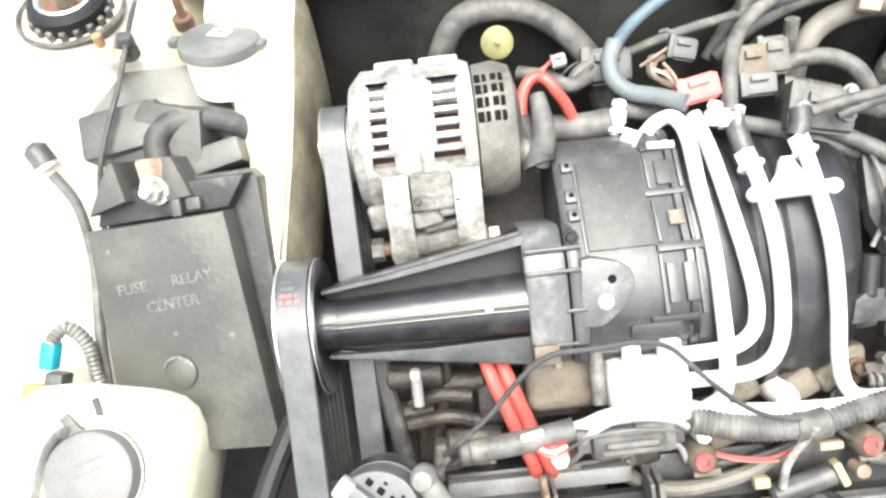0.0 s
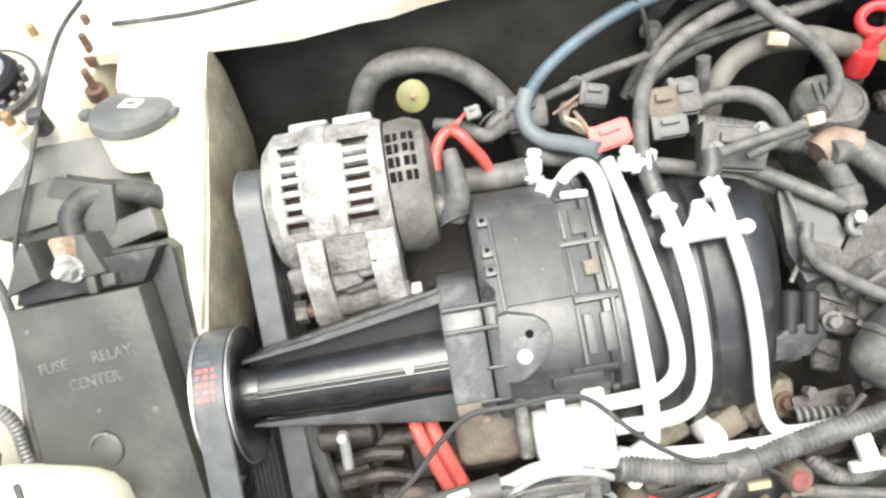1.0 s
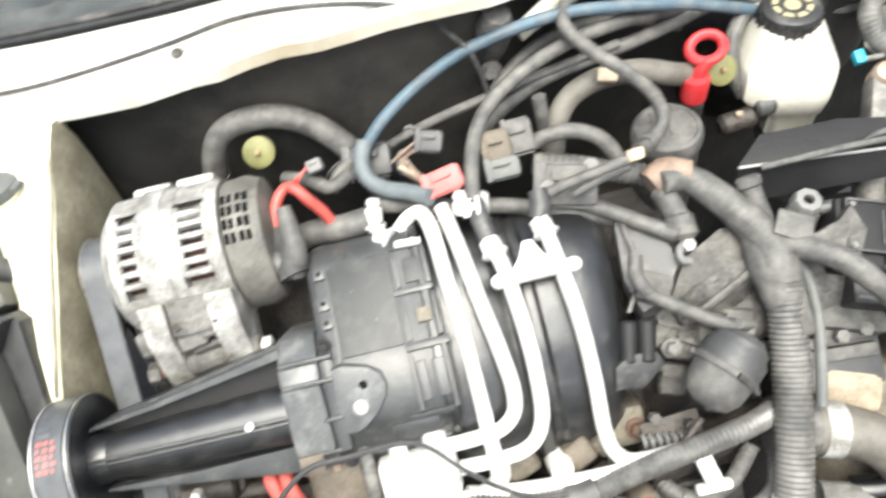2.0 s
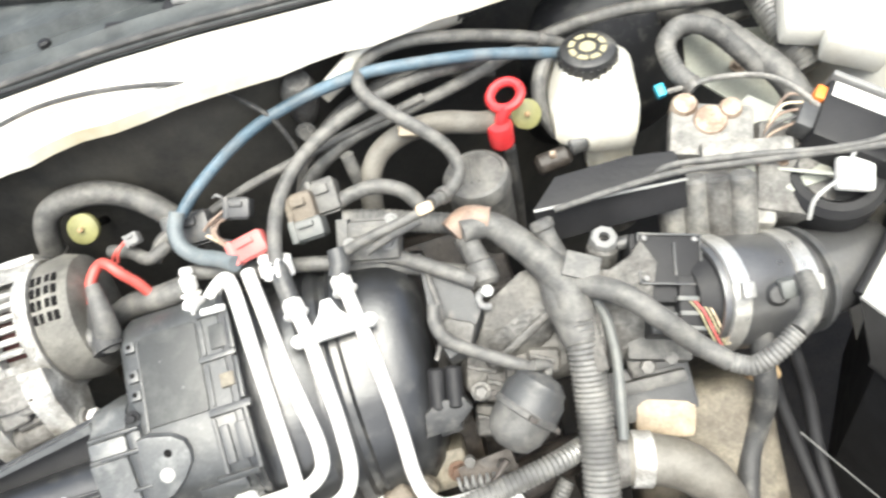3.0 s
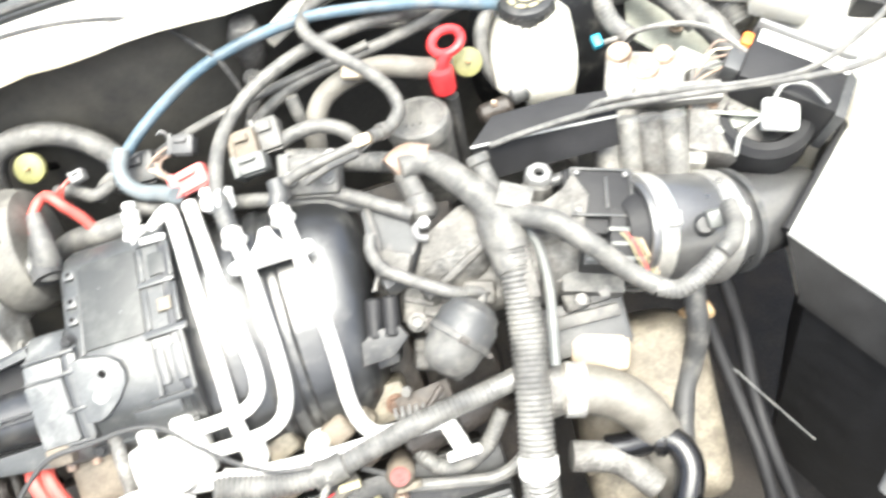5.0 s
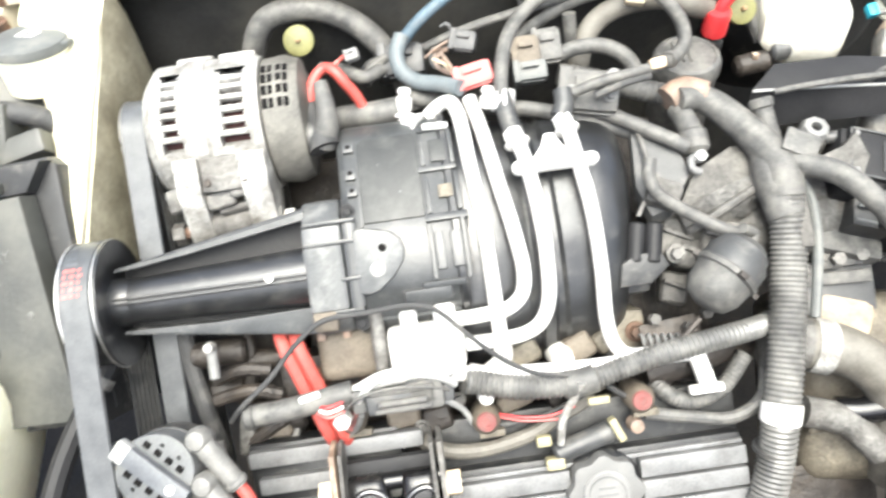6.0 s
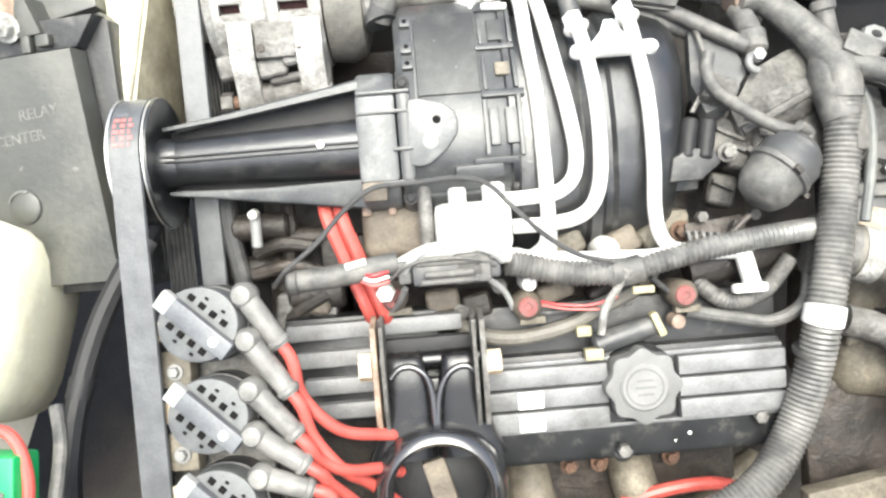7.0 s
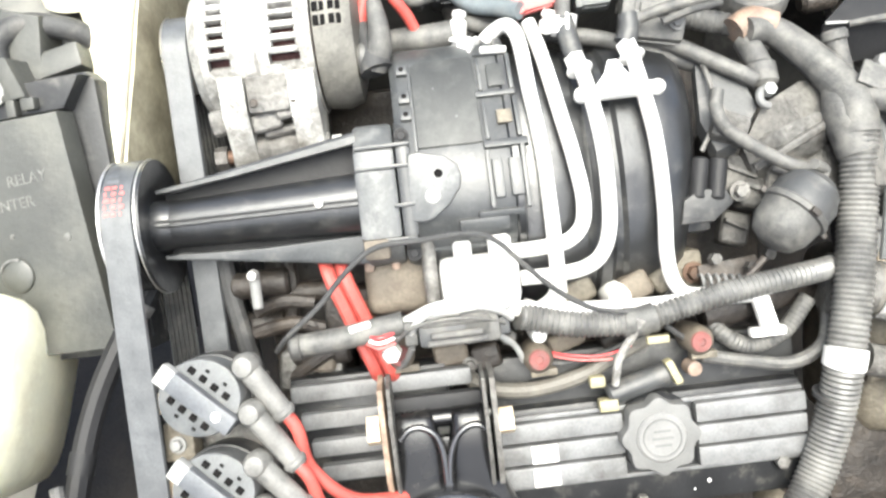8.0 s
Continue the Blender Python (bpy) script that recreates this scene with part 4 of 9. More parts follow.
# ---------------------------------------------------------------- fuel rail and pipes
def fuel_rail():
    t = thing("fuel_rail", E(0.1861, -0.0855, -0.0200), "bright white-plated fuel rail with bent pipes and a pipe clamp", "fuel rail")
    r = 0.0062
    for rows in ([(0.1165, 0.1185, -0.060), (0.127, 0.1275, -0.062), (0.1375, 0.1305, -0.055), (0.1435, 0.119, -0.042), (0.1470, 0.073, -0.028), (0.1505, 0.020, -0.0145),
                  (0.1515, -0.028, -0.0085), (0.1515, -0.054, -0.006), (0.152, -0.082, -0.014), (0.149, -0.097, -0.022), (0.138, -0.106, -0.028)],
                 [(0.1565, 0.1305, -0.056), (0.1625, 0.0985, -0.040), (0.1695, 0.048, -0.0215), (0.1750, 0.0125, -0.0135), (0.1785, -0.024, -0.0105), (0.1745, -0.042, -0.0105),
                  (0.162, -0.052, -0.010), (0.142, -0.0545, -0.010), (0.106, -0.055, -0.010)],
                 [(0.1905, 0.090, -0.034), (0.1945, 0.068, -0.0265), (0.1985, 0.028, -0.0155), (0.1995, -0.016, -0.012), (0.196, -0.052, -0.0125), (0.1875, -0.068, -0.013),
                  (0.174, -0.0755, -0.014), (0.150, -0.078, -0.0155), (0.123, -0.078, -0.016)],
                 [(0.2345, 0.100, -0.039), (0.2385, 0.068, -0.030), (0.2435, 0.022, -0.020), (0.2450, -0.032, -0.0185), (0.2440, -0.077, -0.020), (0.248, -0.096, -0.022),
                  (0.257, -0.107, -0.024), (0.272, -0.1105, -0.026), (0.310, -0.109, -0.026), (0.345, -0.104, -0.026)]):
        part("pipe", tube(EP(rows), r, 14, 0.004), M_ZINC, t)
    # long rail below
    part("rail", tube(EP([(0.018, -0.106, -0.004), (0.033, -0.099, 0.008), (0.052, -0.0915, 0.012), (0.074, -0.0915, 0.010), (0.098, -0.096, 0.0), (0.137, -0.106, -0.018), (0.191, -0.111, -0.018), (0.238, -0.113, -0.018), (0.285, -0.113, -0.020), (0.32, -0.115, -0.026)]), 0.0068, 14, 0.006), M_ZINC, t)
    # clamp across the two pipes, with its lug
    m = axes(E(0.2185, 0.062, -0.0215), EU, EW * 0.9 + EV * 0.42)
    part("clamp_bar", box(0.062, 0.010, 0.010, 0.003, m), M_ZINC, t)
    part("clamp_lug", prism([(-0.020, 0.0), (0.018, 0.0), (0.008, 0.012), (0.003, 0.024), (-0.005, 0.024), (-0.010, 0.012)], -0.004, 0.004, m @ Matrix.Translation((0.0, 0.004, 0)), 0.0015), M_ZINC, t)
    for x in (-0.031, 0.031):
        part("clamp_end", rod(0.0058, 0.0115, m @ Matrix.Translation((x, 0, 0)), 0.003), M_ZINC, t)
    # fittings
    for a, b, rr in (((0.1905, 0.084, -0.032), (0.1885, 0.095, -0.038), 0.0088), ((0.2350, 0.090, -0.036), (0.2330, 0.102, -0.042), 0.0088),
                     ((0.187, 0.123, -0.046), (0.174, 0.124, -0.048), 0.0085), ((0.108, 0.114, -0.052), (0.098, 0.119, -0.056), 0.008)):
        mm, L = along(E(*a), E(*b))
        part("pipe_nut", lathe([(0, -L / 2), (rr, -L / 2), (rr, L / 2), (0, L / 2)], mm, 6), M_ZINC, t)
        part("nut_flange", rod(rr * 1.25, 0.003, mm @ Matrix.Translation((0, 0, -L / 2)), 0.001), M_ZINC, t)
    # pressure regulator block
    reg = part("regulator", box(0.064, 0.042, 0.032, 0.008, ME(0.090, -0.0755, -0.020)), M_ZINC, t, "white plated pressure regulator block")
    part("dome", lathe([(0, 0.026), (0.014, 0.024), (0.018, 0.014), (0.020, 0.0), (0.020, -0.01), (0, -0.01)], ME(0.101, -0.082, -0.010), 24), M_ZINC, reg)
    part("stub", rod(0.0075, 0.024, axes(E(0.078, -0.054, -0.008), EU, EV), 0.002), M_ZINC, reg)
    part("stub", rod(0.0095, 0.026, axes(E(0.108, -0.053, -0.010), EU, EV), 0.003), M_ZINC, reg)
    part("elbow", tube(EP([(0.1234, -0.1022, -0.0200), (0.1431, -0.1089, -0.0280), (0.1543, -0.1000, -0.0340), (0.1556, -0.0845, -0.0320)]), 0.007, 12, 0.004), M_ZINC, reg)
    # clip that holds the loom
    part("loom_clip", box(0.014, 0.034, 0.010, 0.003, ME(0.3204, -0.1300, -0.0220) @ Matrix.Rotation(0.25, 4, "Z")), M_LABEL, t, "white plastic loom clip")
    part("clip_foot", box(0.030, 0.008, 0.010, 0.003, ME(0.3231, -0.1472, -0.0260)), M_LABEL, t)
    part("white_bolt", lathe([(0, 0.018), (0.009, 0.016), (0.011, 0.0), (0.011, -0.02), (0, -0.02)], ME(0.2036, -0.1046, -0.0400), 16), M_LABEL, t)
    part("white_bolt", lathe([(0, 0.010), (0.006, 0.009), (0.0075, 0.0), (0.0075, -0.02), (0, -0.02)], ME(0.134, -0.128, -0.0320), 16), M_LABEL, t)
    return t


fuel_rail()

# ---------------------------------------------------------------- front bank
def valve_cover():
    t = thing("valve_cover", E(0.1651, -0.2494, -0.1000), "black ribbed valve cover with silver-worn ribs", "valve cover")
    m = ME(0.2225, -0.223, -0.036)
    part("base", box(0.262, 0.098, 0.03, 0.006, m @ Matrix.Translation((0.0, -0.018, -0.016))), M_BLACK, t)
    part("skirt", box(0.27, 0.055, 0.02, 0.005, m @ Matrix.Translation((-0.002, 0.046, -0.024))), M_PLASTIC, t)
    part("lower_flange", box(0.25, 0.012, 0.014, 0.004, m @ Matrix.Translation((-0.004, -0.066, -0.020))), M_BLACK, t)
    for i, v in enumerate((0.0125, -0.0065, -0.0255)):
        for x0, x1 in ((-0.131, -0.026), (0.036, 0.130)):
            part("rib", box(x1 - x0, 0.0165, 0.014, 0.002, m @ Matrix.Translation(((x0 + x1) / 2, v, 0.001))), M_VC, t, "silver-worn flat rib")
    part("rib", box(0.258, 0.004, 0.012, 0.001, m @ Matrix.Translation((0, 0.0235, -0.003))), M_VC, t)
    part("rib", box(0.262, 0.0035, 0.012, 0.001, m @ Matrix.Translation((0, -0.036, -0.003))), M_VC, t)
    for x, v in ((-0.094, -0.0065), (-0.094, -0.0265)):
        part("label_plate", box(0.022, 0.015, 0.0012, 0.0003, m @ Matrix.Translation((x, v, 0.0088))), M_LABEL, t, "pale worn label")
    part("filler_neck", rod(0.0345, 0.018, m @ Matrix.Translation((0.002, 0.0, -0.002)), 0.004, seg=36), M_BLACK, t)
    for x, v in ((-0.014, -0.060), (0.108, -0.040)):
        part("cover_boss", rod(0.0115, 0.022, m @ Matrix.Translation((x, v, -0.012)), 0.002), M_BLACK, t)
        part("cover_bolt", lathe([(0, 0), (0.006, 0), (0.006, 0.006), (0, 0.007)], m @ Matrix.Translation((x, v, -0.001)), 6), M_ALUDARK, t)
    # oil drops coloured zinc-white to paint their glint
    for x, v, s in ((0.045, -0.050, 0.0018), (0.032, -0.056, 0.001)):
        part("drip", lathe([(0, 0.0012), (s, 0), (0, -0.0005)], m @ Matrix.Translation((x, v, -0.0005)), 10), M_ZINC, t, "oil drop with its glint as pale colour")
    # oil cap
    cap = part("oil_cap", _scallop(0.0315, 0.0022, 8, -0.006, 0.010, m @ Matrix.Translation((0.002, 0.0, 0.010))), M_COOLCAP, t, "grey scalloped oil filler cap")
    part("cap_disc", lathe([(0, 0.0125), (0.019, 0.0125), (0.021, 0.011), (0.021, 0.009), (0, 0.009)], m @ Matrix.Translation((0.002, 0.0, 0.010)), 32), M_CAPGREY, cap, "pale worn centre disc")
    for a in range(3):
        part("print_bar", box(0.018 - 0.004 * (a != 1), 0.0018, 0.0006, 0, m @ Matrix.Translation((0.002, 0.006 - 0.006 * a, 0.0227))), M_COOLCAP, cap)
    part("disc_ring", lathe([(0.0150, 0.0125), (0.0152, 0.0132), (0.0162, 0.0132), (0.0164, 0.0125)], m @ Matrix.Translation((0.002, 0.0, 0.010)), 32), M_COOLCAP, cap)
    # ribbed end piece beyond the mount
    m2 = ME(-0.012, -0.192, -0.042)
    part("end_base", box(0.135, 0.095, 0.03, 0.006, m2 @ Matrix.Translation((0.0, 0, -0.014))), M_BLACK, t)
    for i, v in enumerate((0.036, 0.012, -0.012, -0.034)):
        ln = 0.152 if i == 0 else 0.118
        part("rib", box(ln, 0.0145, 0.016, 0.003, m2 @ Matrix.Translation((0.006 * i - 0.006 + (ln - 0.118) / 2, v, 0.003))), M_VC, t)
    return t


def _scallop(r, amp, n, z0, z1, m):
    out = []
    for i in range(n * 8):
        a = 6.2832 * i / (n * 8)
        out.append(((r + amp * math.cos(n * a)) * math.cos(a), (r + amp * math.cos(n * a)) * math.sin(a)))
    return prism(out, z0, z1, m, 0.003)


valve_cover()


def engine_mount():
    """The black forked strut bracket that reaches over the valve cover."""
    t = thing("engine_mount", E(0.0598, -0.2645, 0.0000), "glossy black forked engine mount strut bracket with rusted bolt plates", "engine mount")
    m = axes(Vector((0.0, -0.15, -0.14)), EU, EW)

    def lobe(rows):
        """One rounded arm of the fork: rows of (y, left x, right x)."""
        rings = []
        for i, (y, xl, xr) in enumerate(rows):
            k = (0.35, 0.8, 1.0)[min(i, 2)]
            ring = []
            for j in range(24):
                a = 6.2832 * j / 24
                c, d = math.cos(a), math.sin(a)
                n = (abs(c) ** 4 + abs(d) ** 4) ** (-1 / 4)
                ring.append(m @ Vector(((xl + xr) / 2 + (xr - xl) / 2 * c * n, y, -0.018 + 0.014 * k * d * n)))
            rings.append(ring)
        return loft(rings)

    for rows, rim in ((((0.014, -0.030, -0.004), (0.010, -0.034, -0.002), (0.002, -0.035, 0.0), (-0.0176, -0.036, 0.0030), (-0.036, -0.039, 0.0034), (-0.056, -0.046, 0.0034), (-0.075, -0.055, 0.0034)),
                       ((-0.030, -0.004), (-0.0225, 0.0030), (-0.0125, 0.0041), (-0.002, -0.0032), (0.0022, -0.0156), (0.0034, -0.0363), (0.0034, -0.0557))),
                      (((0.014, 0.014, 0.040), (0.010, 0.012, 0.043), (0.002, 0.011, 0.044), (-0.0186, 0.0074, 0.0455), (-0.037, 0.0054, 0.0490), (-0.056, 0.0045, 0.054), (-0.075, 0.0045, 0.062)),
                       ((0.0405, -0.004), (0.0345, 0.0010), (0.0263, 0.0013), (0.0169, -0.0046), (0.0103, -0.0166), (0.0064, -0.0369), (0.0058, -0.0564)))):
        arm = part("fork_arm", lobe(rows), M_GLOSSBLACK, t, sharp=80)
        part("rolled_edge", tube([m @ Vector((x, y, -0.0035)) for x, y in rim], 0.0030, 12, 0.003), M_ROLLED, arm)
    part("fork_bridge", box(0.076, 0.018, 0.012, 0.004, m @ Matrix.Translation((0.003, 0.016, -0.026))), M_TUB, t)
    part("fork_web", box(0.060, 0.060, 0.010, 0.003, m @ Matrix.Translation((0.004, -0.040, -0.022))), M_GLOSSBLACK, t)
    cen = m @ Vector((0.004, -0.100, 0.004))
    mr = axes(cen, EU, EW)
    part("eye_ring", lathe([(0.040, -0.04), (0.040, 0.000), (0.0415, 0.007), (0.0445, 0.0100), (0.049, 0.0085), (0.054, 0.002), (0.0565, -0.010), (0.0575, -0.04)], mr, 48), M_ROLLED, t)
    part("eye_bushing", lathe([(0, -0.024), (0.016, -0.024), (0.0399, -0.032), (0.0399, -0.038), (0, -0.038)], mr, 36), M_TUB, t, "dark rubber bushing")
    part("bushing_core", box(0.020, 0.044, 0.012, 0.003, mr @ Matrix.Translation((0.0, 0.0, -0.022)) @ Matrix.Rotation(0.25, 4, "Z")), M_DUSTBROWN, t, "beige-brown bushing core")
    for x, w, mt, lb in ((-0.041, 0.0022, M_BROWNCAP, "rust-stained steel side plate"), (-0.0345, 0.0016, M_COLLAR, ""), (0.0405, 0.0016, M_COLLAR, ""), (0.0475, 0.0022, M_ALUDARK, "")):
        part("side_plate", prism([(-0.030, 0.046), (0.010, 0.046), (0.019, 0.030), (0.021, -0.010), (0.014, -0.042), (-0.012, -0.048), (-0.032, 0.0)], -w, w,
                                 axes(m @ Vector((x, -0.002, -0.010)), EW, EU), 0.0008), mt, t, lb)
    part("cross_bolt", rod(0.0075, 0.10, axes(m @ Vector((0.001, 0.006, -0.018)), EV, EU), 0.001), M_GLOSSBLACK, t)
    part("bolt_head", lathe([(0, -0.005), (0.0115, -0.005), (0.0115, 0.005), (0, 0.005)], axes(m @ Vector((-0.049, 0.008, 0.002)), EV, EU), 6), M_CREAM, t, "rusty yellow-zinc bolt head")
    part("bolt_nut", lathe([(0, -0.006), (0.0105, -0.006), (0.0105, 0.006), (0, 0.006)], axes(m @ Vector((0.055, 0.004, 0.002)), EV, EU), 6), M_CREAM, t)
    return t


engine_mount()


def coil_pack(m):
    t = thing("ignition_coil", (0, 0, 0), "grey ignition coil with diagonal blue-grey top bar and bright screws", "ignition coil", "row of ignition coils")
    out = []
    for i in range(40):
        a = 6.2832 * i / 40
        out.append((0.0315 * math.cos(a), 0.0285 * math.sin(a)))
    part("body", prism(out, -0.035, 0.0, None, 0.003), M_COIL, t)
    part("skirt", prism([(x * 1.06, y * 1.06) for x, y in out], -0.045, -0.022, None, 0.002), M_PLASTIC, t)
    rot = Matrix.Rotation(radians(-42), 4, "Z")
    bar = part("top_bar", box(0.067, 0.0150, 0.010, 0.002, rot @ Matrix.Translation((0, 0, 0.004))), M_COILBAR, t, "blue-grey top bar")
    # highlight on the bar's end, put in as a pale sleeve
    part("bar_end_highlight", box(0.012, 0.0158, 0.0104, 0.002, rot @ Matrix.Translation((-0.028, 0, 0.0042))), M_CAPPALE, bar)
    part("screw_mark", lathe([(0, 0.0012), (0.0035, 0.0006), (0.0035, 0)], rot @ Matrix.Translation((0.020, 0.0, 0.009)), 14), M_ZINC, bar)
    for s in (-1, 1):
        for k in range(4):
            part("moulded_tab", box(0.0055, 0.0048, 0.003, 0.0008, rot @ Matrix.Translation((-0.016 + k * 0.0105, s * 0.0135, 0.0005))), M_DARK, t)
        for k in range(2):
            part("moulded_mark", box(0.003, 0.002, 0.001, 0.0, rot @ Matrix.Translation((-0.006 + k * 0.016, s * 0.020, 0.0006))), M_DARK, t)
    t.matrix_basis = m
    return t


CM = axes(Vector((-0.168, -0.163, -0.068)), EU, Vector((0.0, -0.60, 0.80)))
first_coil = coil_pack(CM)
for k in (1, 2):
    copy_thing(first_coil, CM @ Matrix.Translation((0.002 * k, -0.069 * k, -0.003 * k)))


def coil_bracket():
    t = thing("coil_bracket", CM @ Vector((0, -0.05, -0.05)), "dirty plated steel bracket under the ignition coils", "bracket")
    part("plate", box(0.085, 0.21, 0.005, 0.0015, CM @ Matrix.Translation((-0.006, -0.095, -0.052))), M_ALUDARK, t)
    part("edge_rail", box(0.010, 0.23, 0.020, 0.003, CM @ Matrix.Translation((-0.054, -0.095, -0.046))), M_BELT, t)
    for k in range(3):
        part("module", box(0.024, 0.030, 0.018, 0.003, CM @ Matrix.Translation((-0.030 + 0.002 * k, -0.034 - 0.064 * k, -0.034))), M_BEIGE, t, "dusty module block")
        part("nut", hexbolt(0.0045, 0.005, CM @ Matrix.Translation((-0.030 + 0.002 * k, -0.036 - 0.064 * k, -0.024))), M_CAPGREY, t)
        part("tag", box(0.010, 0.016, 0.004, 0.001, CM @ Matrix.Translation((-0.041 + 0.002 * k, -0.004 - 0.064 * k, -0.026))), M_CREAM, t)


coil_bracket()

BOOTS = [((0.036, 0.019), (0.059, -0.021)), ((0.037, -0.015), (0.064, -0.058)), ((0.037, -0.052), (0.067, -0.090)),
         ((0.037, -0.085), (0.073, -0.113)), ((0.040, -0.116), (0.076, -0.131)), ((0.044, -0.150), (0.080, -0.160))]
WIRES = [((0.069, -0.062), (0.093, -0.092), (0.124, -0.103), (0.140, -0.109), (0.150, -0.118)), ((0.075, -0.093), (0.094, -0.124), (0.106, -0.140), (0.125, -0.165)),
         ((0.080, -0.112), (0.097, -0.124), (0.118, -0.130), (0.130, -0.140)), ((0.086, -0.130), (0.095, -0.144), (0.110, -0.17)),
         ((0.09, -0.15), (0.105, -0.17), (0.12, -0.20)), ((0.10, -0.18), (0.115, -0.20), (0.13, -0.23))]


def plug_lead(a, b, bend):
    t = thing("plug_lead", CM @ Vector((*a, -0.01)), "red silicone spark plug lead with grey boot", "spark plug lead", "spark plug leads")
    A, B = CM @ Vector((*a, -0.004)), CM @ Vector((*b, -0.014))
    d = (B - A).normalized()
    boot = part("boot", tube([A, A.lerp(B, 0.5), B], 0.0088, 14, 0.004, r_end=0.0078), M_BOOT, t, "grey silicone boot")
    part("boot_cap", lathe([(0, 0.0105), (0.007, 0.0085), (0.0100, 0.003), (0.0100, -0.007), (0.008, -0.012), (0, -0.012)], axes(A, d, CM.to_3x3() @ Vector((0, 0, 1))), 18), M_BOOT, boot)
    part("boot_collar", rod(0.0092, 0.006, along(B - d * 0.008, B)[0], 0.0015), M_BOOT, boot)
    pts = [B - d * 0.004, B + d * 0.012] + [CM @ Vector((x, y, -0.026 - 0.015 * i - 0.012 * max(0, i - 1))) for i, (x, y) in enumerate(bend)]
    part("wire", tube(pts, 0.0050, 12, 0.005), M_RED, t)


for (a, b), bend in zip(BOOTS, WIRES):
    plug_lead(a, b, bend)

# pair of red leads that run down behind the snout
for du, dv in ((0.0, 0.0), (0.013, -0.002)):
    hose("battery_lead", EP([(-0.040 + du, -0.03, -0.055), (-0.032 + du, -0.059 + dv, -0.028), (-0.023 + du, -0.086 + dv, -0.027), (-0.013 + du, -0.115 + dv, -0.027), (-0.004 + du, -0.140 + dv, -0.028), (-0.002 + du, -0.158, -0.050), (-0.002 + du, -0.170, -0.085)]),
         0.0058, M_RED, "thick red cable running down beside the snout", "cable", "red cables")
hose("plug_cable", EP([(0.2160, -0.3517, -0.0850), (0.2529, -0.3410, -0.0800), (0.3026, -0.3402, -0.0850), (0.3375, -0.3549, -0.1000)]), 0.0065, M_RED, "red plug lead below the valve cover", "cable", "red cables")

# ---------------------------------------------------------------- looms and wires
conv = [(0.255, 0.158, 0.012), (0.280, 0.166, 0.006), (0.303, 0.146, 0.000), (0.326, 0.119, -0.009), (0.338, 0.094, -0.016), (0.342, 0.060, -0.042),
        (0.341, 0.020, -0.075), (0.336, -0.030, -0.108), (0.330, -0.072, -0.140), (0.326, -0.105, -0.178), (0.312, -0.145, -0.215), (0.285, -0.185, -0.235), (0.245, -0.21, -0.25), (0.19, -0.235, -0.27)]
lm = thing("wiring_loom", conv[4], "thick faded grey convoluted wiring loom", "wiring loom", "wiring looms")
part("convoluted_tube", tube(conv[4:], 0.0160, 20, pitch=0.0046, depth=0.0016), M_LOOM, lm)
part("taped_trunk", tube(conv[:5] + [Vector(conv[4]).lerp(Vector(conv[5]), 0.55)], 0.0112, 18, 0.006, r_end=0.0174), M_RUBBER, lm, "tape-wrapped grey loom trunk")
part("tape_band", tube([Vector(conv[8]) + (Vector(conv[7]) - Vector(conv[8])) * 0.13, conv[8], Vector(conv[8]) + (Vector(conv[9]) - Vector(conv[8])) * 0.17], 0.0170, 22, 0.003), M_LABEL, lm, "wide white tape band")
part("cable_tie", tube([Vector(conv[9]) + Vector((0, 0.014, 0.012)), Vector(conv[9]) + Vector((0, 0.012, 0.009))], 0.0176, 22, 0.002), M_DARKRUBBER, lm)
part("junction_wrap", lathe([(0, -0.034), (0.012, -0.032), (0.0170, -0.012), (0.0182, 0.008), (0.0165, 0.034), (0, 0.036)], along(conv[3], conv[5])[0], 18), M_RUBBER, lm)
for k, (i, q) in enumerate(((1, 0.5), (2, 0.2), (2, 0.75), (3, 0.3))):
    A5, B5 = Vector(conv[i]), Vector(conv[i + 1])
    part("tape_lap", tube([A5.lerp(B5, q), A5.lerp(B5, q + 0.28)], 0.0124 + 0.0010 * k, 18, 0.003), M_RUBBER, lm)
part("tape_flap", box(0.030, 0.022, 0.004, 0.0015, axes((0.352, 0.104, 0.004), (0.9, -0.45, 0.1), (0.1, -0.4, 0.9))), M_RUBBER, lm)
part("old_tape", tube([(0.247, 0.163, 0.008), (0.262, 0.172, 0.012), (0.282, 0.168, 0.009)], 0.0125, 18, 0.004), M_TAPE, lm, "peeling orange-brown tape")

br = thing("wiring_loom", (0.43, 0.07, -0.06), "grey loom branch drooping to the intake tube sensor", "wiring loom", "wiring looms")
part("convoluted_tube", tube([(0.346, 0.098, -0.010), (0.380, 0.076, -0.006), (0.407, 0.053, -0.018), (0.432, 0.038, -0.040), (0.454, 0.023, -0.050)], 0.0105, 16, 0.006, r_end=0.0084), M_RUBBER, br)
part("lower_bend", tube([(0.454, 0.023, -0.050), (0.470, 0.017, -0.050), (0.489, 0.021, -0.040), (0.506, 0.030, -0.030)], 0.0086, 16, pitch=0.004, depth=0.0012), M_LOOM, br)
part("riser", tube([(0.506, 0.030, -0.030), (0.520, 0.042, -0.028), (0.528, 0.062, -0.030), (0.528, 0.080, -0.030)], 0.0080, 14, 0.005), M_RUBBER, br)

